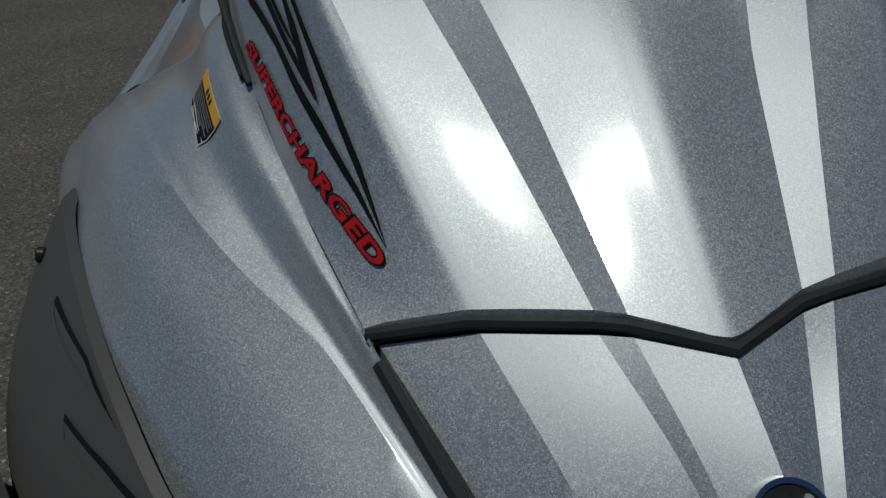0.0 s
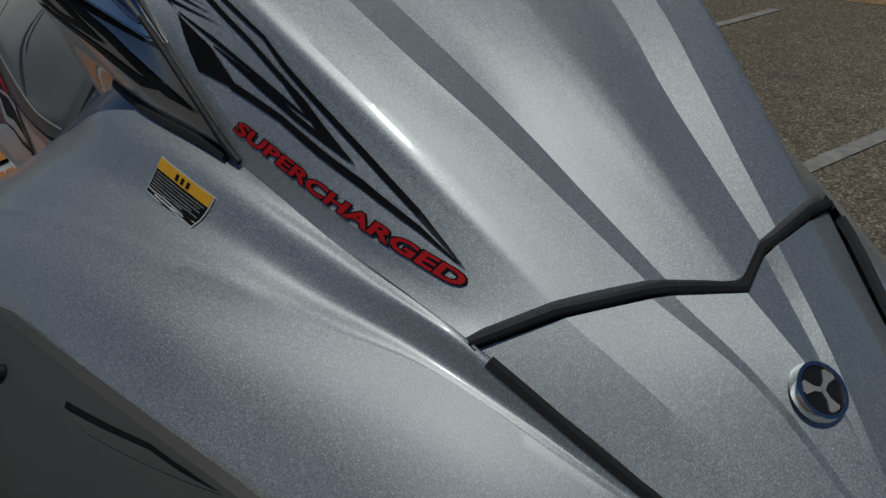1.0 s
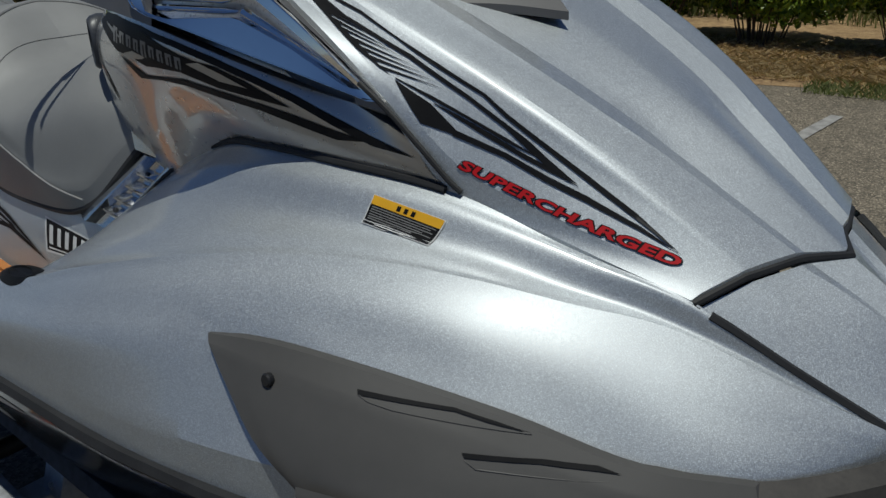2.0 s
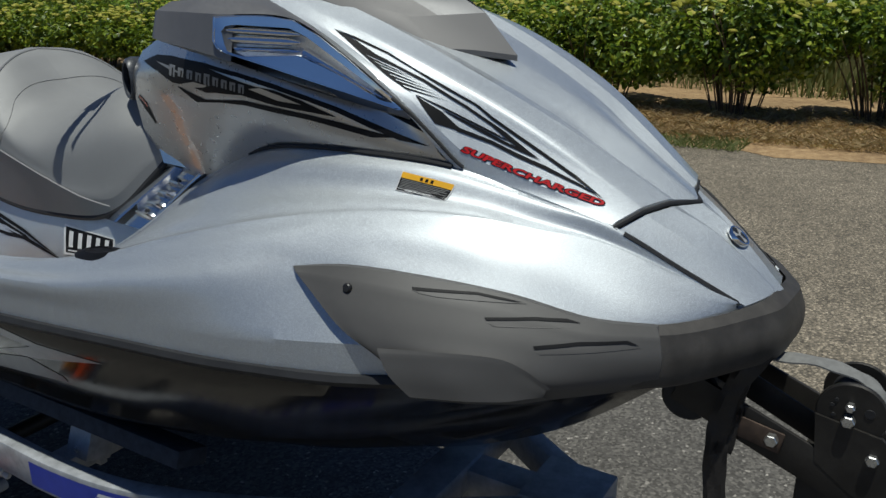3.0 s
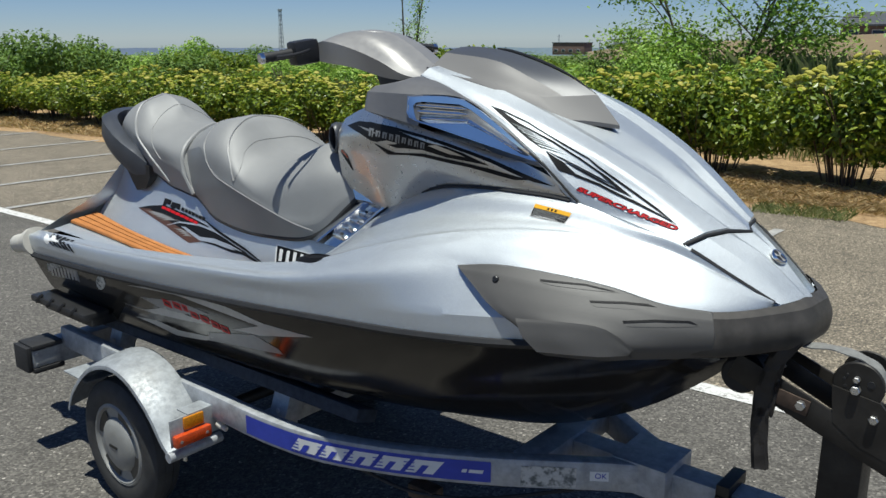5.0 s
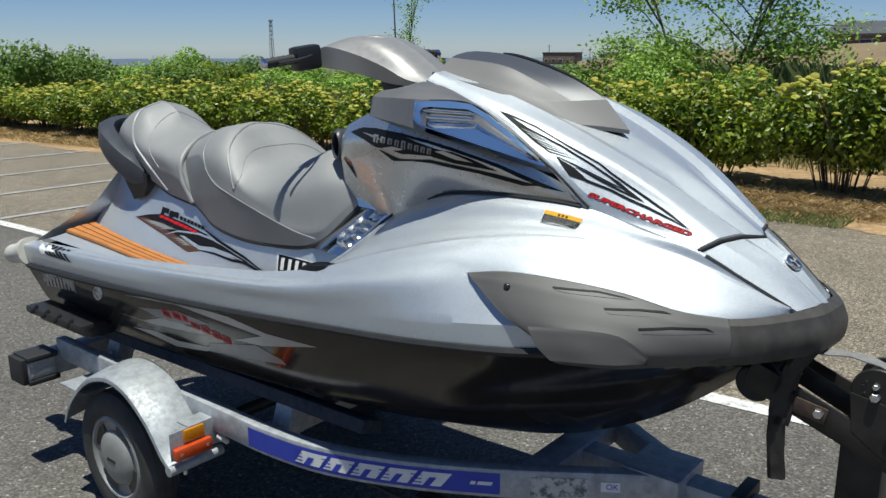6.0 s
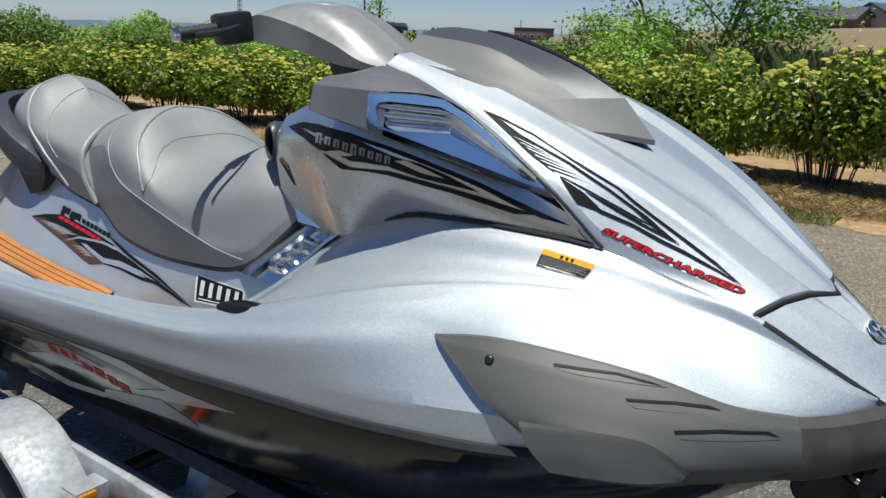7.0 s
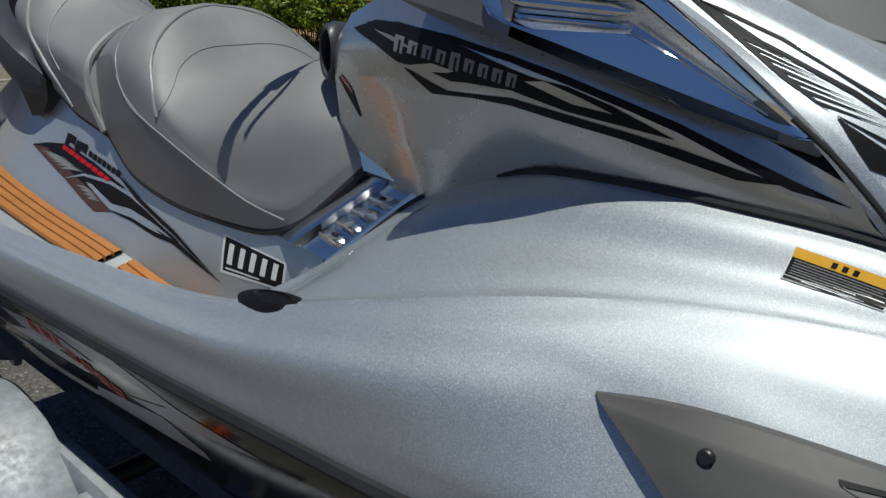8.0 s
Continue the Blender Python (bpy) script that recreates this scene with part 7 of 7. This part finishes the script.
def blades(rng, n, xr, edge, depth, hgt, mat, name, label, z0=.02, lean=.8, width=.006):
    x = rng.uniform(*xr, n)
    y = edge(x) + rng.uniform(0, 1, n) ** 1.3 * depth
    h = rng.uniform(.35, 1.0, n) * hgt
    a = rng.uniform(0, 6.283, n)
    wx, wy = np.cos(a) * width, np.sin(a) * width
    lx, ly = rng.normal(0, lean, n) * h, rng.normal(0, lean, n) * h
    z = np.array([ground_z(p, q) for p, q in zip(x, y)]) + z0
    v = np.stack([np.stack([x - wx, y - wy, z], 1), np.stack([x + wx, y + wy, z], 1), np.stack([x + lx * .5 + wx * .6, y + ly * .5 + wy * .6, z + h * .7], 1), np.stack([x + lx, y + ly, z + h], 1)], 1).reshape(-1, 3)
    k = np.arange(n)[:, None] * 4
    ob = part(name, (v.tolist(), np.concatenate([k, k + 1, k + 2, k + 3], 1).tolist()), mat, None, smooth=False)
    return tagged(ob, label, "grass", kind="stuff")


rng0 = np.random.default_rng(3)
edge_f = lambda x: 9.25 + .115 * (x + 2) - 1.75
blades(rng0, 26000, (-8, 4), edge_f, 2.2, .09, DRY_GRASS, "dry_grass", "short dry straw grass in front of the hedge", .03, 1.3)
blades(rng0, 16000, (-30, -8), edge_f, 2.0, .09, DRY_GRASS, "dry_grass", "short dry straw grass in front of the hedge", .03, 1.3, .010)
blades(rng0, 700, (-2.6, -1.6), lambda x: 9.25 + .115 * (x + 2) - 2.2, .5, .10, REED, "grass_tuft", "small green grass tuft at the asphalt edge", .01, .6)
blades(rng0, 9000, (-6, 8), lambda x: 0 * x + 11.0, 9, 1.15, REED, "tall_grass", "tall pale green reeds behind the hedge", 0, .25, .010)
blades(rng0, 14000, (-60, -6), lambda x: 10 + .1 * (x + 6), 22, .9, REED, "tall_grass", "tall pale green reeds behind the hedge", 0, .3, .018)
blades(rng0, 12000, (-6.5, 6), lambda x: 13.2 + .1 * x, 9, 1.75, REED, "tall_grass", "tall pale green reeds behind the flowering bush", 0, .3, .014)


# --- shrubs and trees
def shrub(seed, at, w, h, mat, n, leaf, label="rounded green wild shrub behind the hedge", name="shrub"):
    rng = np.random.default_rng(seed)
    z0 = ground_z(at[0], at[1])
    at = (at[0], at[1], z0)
    root = thing(name, at, label, "shrub", "scrub behind the hedge")
    lobes = [(rng.uniform(-w, w) * .5, rng.uniform(-w, w) * .4, h * rng.uniform(.35, .78), h * rng.uniform(.18, .30)) for _ in range(12)]
    p, nm = blob_points(rng, n, lobes)
    f = part("foliage", leaf_cloud(rng, p + np.array(at), nm, leaf), mat, root, "uneven green foliage", smooth=False)
    f["kind"] = "stuff"
    st = stems(rng, 12, .1 * w, .3 * w, h * .7, .02)
    part("branching", ([tuple(np.array(q) + np.array(at)) for q in st[0]], st[1]), BARK, root, "grey stems")
    return root


def polar(az, dist):
    return (.5 + dist * math.sin(radians(az)), -2.28 + dist * math.cos(radians(az)))


sh_a = shrub(31, polar(-64, 27), 3.6, 2.15, SCRUB_LEAF, 5200, .13)
sh_b = shrub(32, polar(-57.6, 33), 2.6, 2.05, TREE_LEAF, 4200, .12, "rounded pale green wild shrub behind the hedge")
sh_c = shrub(33, polar(-54.8, 30), 2.8, 1.62, HEDGE_LEAF, 4600, .13, "dark green wild shrub behind the hedge")
rr = random.Random(9)
for az, dist, k, s in ((-68.5, 26, 0, 1.0), (-61, 31, 1, .85), (-59.4, 28, 0, .72), (-52.5, 36, 0, .72), (-50.2, 30, 1, .62), (-47.8, 34, 0, .66), (-45.4, 29, 1, .6),
                       (-43, 33, 0, .66), (-40.5, 27, 2, .72), (-38.2, 24, 1, .62), (-36, 30, 0, .62), (-33.5, 26, 2, .66), (-31.5, 23, 1, .55), (-30, 32, 0, .6), (-27, 25, 1, .62), (-36.8, 19, 2, .95)):
    px_, py_ = polar(az, dist)
    copy_thing((sh_a, sh_b, sh_c)[k], Matrix.Translation((px_, py_, ground_z(px_, py_))) @ Matrix.Rotation(rr.uniform(0, 6.28), 4, 'Z') @ Matrix.Diagonal((1.15, 1.15, s * (1.22 if az > -53 else 1), 1)))


def tree(seed, at, h, spread, mat, leaf, n_limbs, per, label, droop=0.0, trunks=3):
    rng = np.random.default_rng(seed)
    at = np.array((at[0], at[1], ground_z(at[0], at[1])))
    root = thing("tree", tuple(at), label, "tree")
    limbs, pts, nms = [], [], []
    for t in range(trunks):
        a = rng.uniform(0, 6.283)
        fork = at + np.array((math.cos(a) * .2 * spread * (trunks > 1), math.sin(a) * .2 * spread * (trunks > 1), h * .3))
        top = fork + np.array((math.cos(a) * .25 * spread, math.sin(a) * .25 * spread, h * .45))
        tr = spline([tuple(at + rng.normal(size=3) * .04 * (0, 0, 1)), tuple(fork), tuple(top)], 10)
        limbs.append(tube(tr, [.035 * h / 3 * (1 - .075 * i) for i in range(10)], 7))
        for _ in range(n_limbs):
            k = rng.integers(3, 10)
            b = rng.uniform(0, 6.283)
            ln = spread * rng.uniform(.35, .8)
            e = tr[k] + np.array((math.cos(b) * ln, math.sin(b) * ln, h * rng.uniform(.05, .28)))
            m = (tr[k] + e) / 2 + np.array((0, 0, .08 * h))
            br = spline([tuple(tr[k]), tuple(m), tuple(e)], 8)
            limbs.append(tube(br, [.012 * h / 3 * (1 - .1 * i) for i in range(8)], 5))
            for q in br[3:]:
                c = q + rng.normal(size=(per, 3)) * spread * np.array((.10, .10, .055)) - np.array((0, 0, droop)) * rng.uniform(0, 1, (per, 1)) * np.array((0, 0, 1))
                pts.append(c)
                nms.append(np.tile(np.array((0, 0, 1.0)), (per, 1)))
    part("trunk", join(*limbs), BARK, root, "thin grey-brown trunk and limbs")
    f = part("crown", leaf_cloud(rng, np.concatenate(pts), np.concatenate(nms), leaf), mat, root, "open crown of small leaves", smooth=False)
    f["kind"] = "stuff"
    return root


tree(41, polar(-21.5, 17.5), 4.1, 2.7, TREE_LEAF, .10, 12, 62, "feathery light green tree with an open crown", 0.0, 4)
tree(42, polar(-24.0, 20.5), 2.2, 1.6, TREE_LEAF, .10, 8, 60, "feathery light green tree with an open crown", 0.0, 3)
tree(44, polar(-42, 27), 4.6, 1.25, TREE_LEAF, .08, 7, 34, "slender willow with thin drooping twigs", .6, 2)
sh_d = shrub(34, polar(-25.2, 17), 2.4, 1.95, SCRUB_LEAF, 5200, .09)
shrub(35, polar(-28.2, 20), 2.2, 1.5, TREE_LEAF, 4200, .09, "rounded pale green wild shrub behind the hedge")
shrub(37, polar(-21.8, 15.5), 2.6, 1.9, TREE_LEAF, 6500, .08, "bright green wild shrub under the tree")
shrub(36, polar(-14.6, 19), 2.2, 1.45, SCRUB_LEAF, 4200, .09)
shrub(38, polar(-10.5, 17), 2.2, 1.5, SCRUB_LEAF, 4200, .09)


# ---------------------------------------------------------------- far distance
def berm():
    line = [(-26, 320, -4.6), (-30, 260, -3.2), (-27, 190, -.2), (-22, 140, 1.1), (-16, 112, 2.0), (-10, 105, 2.5), (0, 104, 2.7), (20, 110, 2.6)]
    rows = []
    for az, dist, top in line:
        c = Vector((*polar(az, dist), 0))
        o = Vector((math.sin(radians(az)), math.cos(radians(az)), 0))
        z0 = ground_z(c.x, c.y)
        rows.append([tuple(c - o * 16 + Vector((0, 0, z0 - .4))), tuple(c - o * 5 + Vector((0, 0, top - .4))), tuple(c + Vector((0, 0, top))), tuple(c + o * 60 + Vector((0, 0, top)))])
    return grid(rows)


tagged(part("embankment", berm(), FIELD, None), "far embankment of dry tan grass", "embankment", kind="structure")


def house(az, dist, base, w, d, eave, ridge, turn, wall_mat, label, flat=False):
    c = polar(az, dist)
    m = Matrix.Translation((*c, base)) @ Matrix.Rotation(radians(turn), 4, 'Z')
    root = thing("house", (*c, base), label, "house", "far houses")
    put = lambda s: moved(s, m)
    if flat:
        body = slab((-w / 2, -d / 2, 0), (w / 2, d / 2, eave), .05)
        part("roof", put(slab((-w / 2 - .2, -d / 2 - .2, eave), (w / 2 + .2, d / 2 + .2, eave + .35), .05)), FAR_ROOF, root)
    else:
        v = [(-w / 2, -d / 2, 0), (w / 2, -d / 2, 0), (w / 2, d / 2, 0), (-w / 2, d / 2, 0), (-w / 2, -d / 2, eave), (w / 2, -d / 2, eave), (w / 2, d / 2, eave), (-w / 2, d / 2, eave), (-w / 2, 0, ridge), (w / 2, 0, ridge)]
        body = (v, [(0, 1, 5, 4), (1, 2, 6, 9, 5), (2, 3, 7, 6), (3, 0, 4, 8, 7)])
        e, k = .5, (ridge - eave) / (d / 2)
        for s in (-1, 1):
            q = [(-w / 2 - e, s * (d / 2 + e), eave - k * e + .1), (w / 2 + e, s * (d / 2 + e), eave - k * e + .1), (w / 2 + e, 0, ridge + .1), (-w / 2 - e, 0, ridge + .1)]
            q += [(a, b, z + .22) for a, b, z in q]
            part("roof", put((q, [(0, 3, 2, 1), (4, 5, 6, 7), (0, 1, 5, 4), (1, 2, 6, 5), (2, 3, 7, 6), (3, 0, 4, 7)])), FAR_ROOF, root, "dark tiled roof slope")
    part("wall", put(body), wall_mat, root)
    nfl = max(int(eave // 2.7), 1)
    for fl in range(nfl):
        for k in range(max(int(w // 3), 1)):
            x = -w / 2 + 1.5 + k * 3
            win = part("window", put(slab((x - .75, -d / 2 - .08, fl * 2.7 + .9), (x + .75, -d / 2 + .02, fl * 2.7 + 2.1), .02)), FAR_WALL, root)
            part("pane", put(slab((x - .65, -d / 2 - .10, fl * 2.7 + 1.0), (x + .65, -d / 2 - .06, fl * 2.7 + 2.0), .01)), FAR_GLASS, win)
    return root


house(-12.6, 116, .7, 6.5, 6, 2.6, 3.9, -10, FAR_BROWN, "dark two-storey house with a tiled roof behind the embankment")
house(-10.2, 120, .8, 6.5, 6, 2.8, 4.4, 78, FAR_WALL, "pale gabled house with a dark roof behind the embankment")
house(-6.6, 112, .9, 9, 6, 2.7, 4.6, 15, FAR_WALL, "pale gabled house with a dark roof behind the embankment")
house(-2.5, 118, 1.0, 8, 6, 2.7, 4.2, -8, FAR_WALL, "pale gabled house with a dark roof behind the embankment")
house(-31.0, 330, -4.4, 13, 8, 4.2, 4.2, 8, FAR_BROWN, "brown flat-roofed block far off", True)
house(-27.2, 300, -3.9, 11, 7, 2.0, 4.0, 5, FAR_WALL, "low house with a dark tiled roof far off")
for az, dist, base, h in ((-26.4, 290, -3, 7.5), (-28.3, 300, -4, 5.5), (-31.9, 330, -5, 8), (-29.2, 310, -5, 6.5)):
    c = polar(az, dist)
    pl = thing("utility_pole", (*c, base), "thin grey utility pole far off", "pole", "far poles")
    part("pole", tube([(*c, base), (*c, base + h)], .16, 6), TOWER_STEEL, pl)
    part("crossarm", beam((c[0] - 1.0, c[1], base + h - .6), (c[0] + 1.0, c[1], base + h - .6), .12, .12, 0), TOWER_STEEL, pl)


def mast(az, dist, base, h):
    c = polar(az, dist)
    root = thing("lattice_mast", (*c, base), "tall grey steel lattice mast far off", "mast")
    w0, w1 = 3.4, 1.5
    corner = lambda k, t: (c[0] + (w0 + (w1 - w0) * t) * (.5 if k in (0, 3) else -.5), c[1] + (w0 + (w1 - w0) * t) * (.5 if k < 2 else -.5), base + h * t)
    for k in range(4):
        part("leg", tube([corner(k, 0), corner(k, 1)], .24, 5), TOWER_STEEL, root)
    n = 11
    br = []
    for i in range(n):
        for k in range(4):
            br.append(tube([corner(k, i / n), corner((k + 1) % 4, (i + 1) / n)], .13, 4))
            br.append(tube([corner((k + 1) % 4, i / n), corner(k, (i + 1) / n)], .13, 4))
    part("bracing", join(*br), TOWER_STEEL, root)
    part("platform", tube([(c[0], c[1], base + h * .97), (c[0], c[1], base + h * 1.0)], 2.0, 10), TOWER_STEEL, root)
    return root


mast(-50.4, 785, -15, 42)
# Far ridge line; its haze is only in the material's colour.
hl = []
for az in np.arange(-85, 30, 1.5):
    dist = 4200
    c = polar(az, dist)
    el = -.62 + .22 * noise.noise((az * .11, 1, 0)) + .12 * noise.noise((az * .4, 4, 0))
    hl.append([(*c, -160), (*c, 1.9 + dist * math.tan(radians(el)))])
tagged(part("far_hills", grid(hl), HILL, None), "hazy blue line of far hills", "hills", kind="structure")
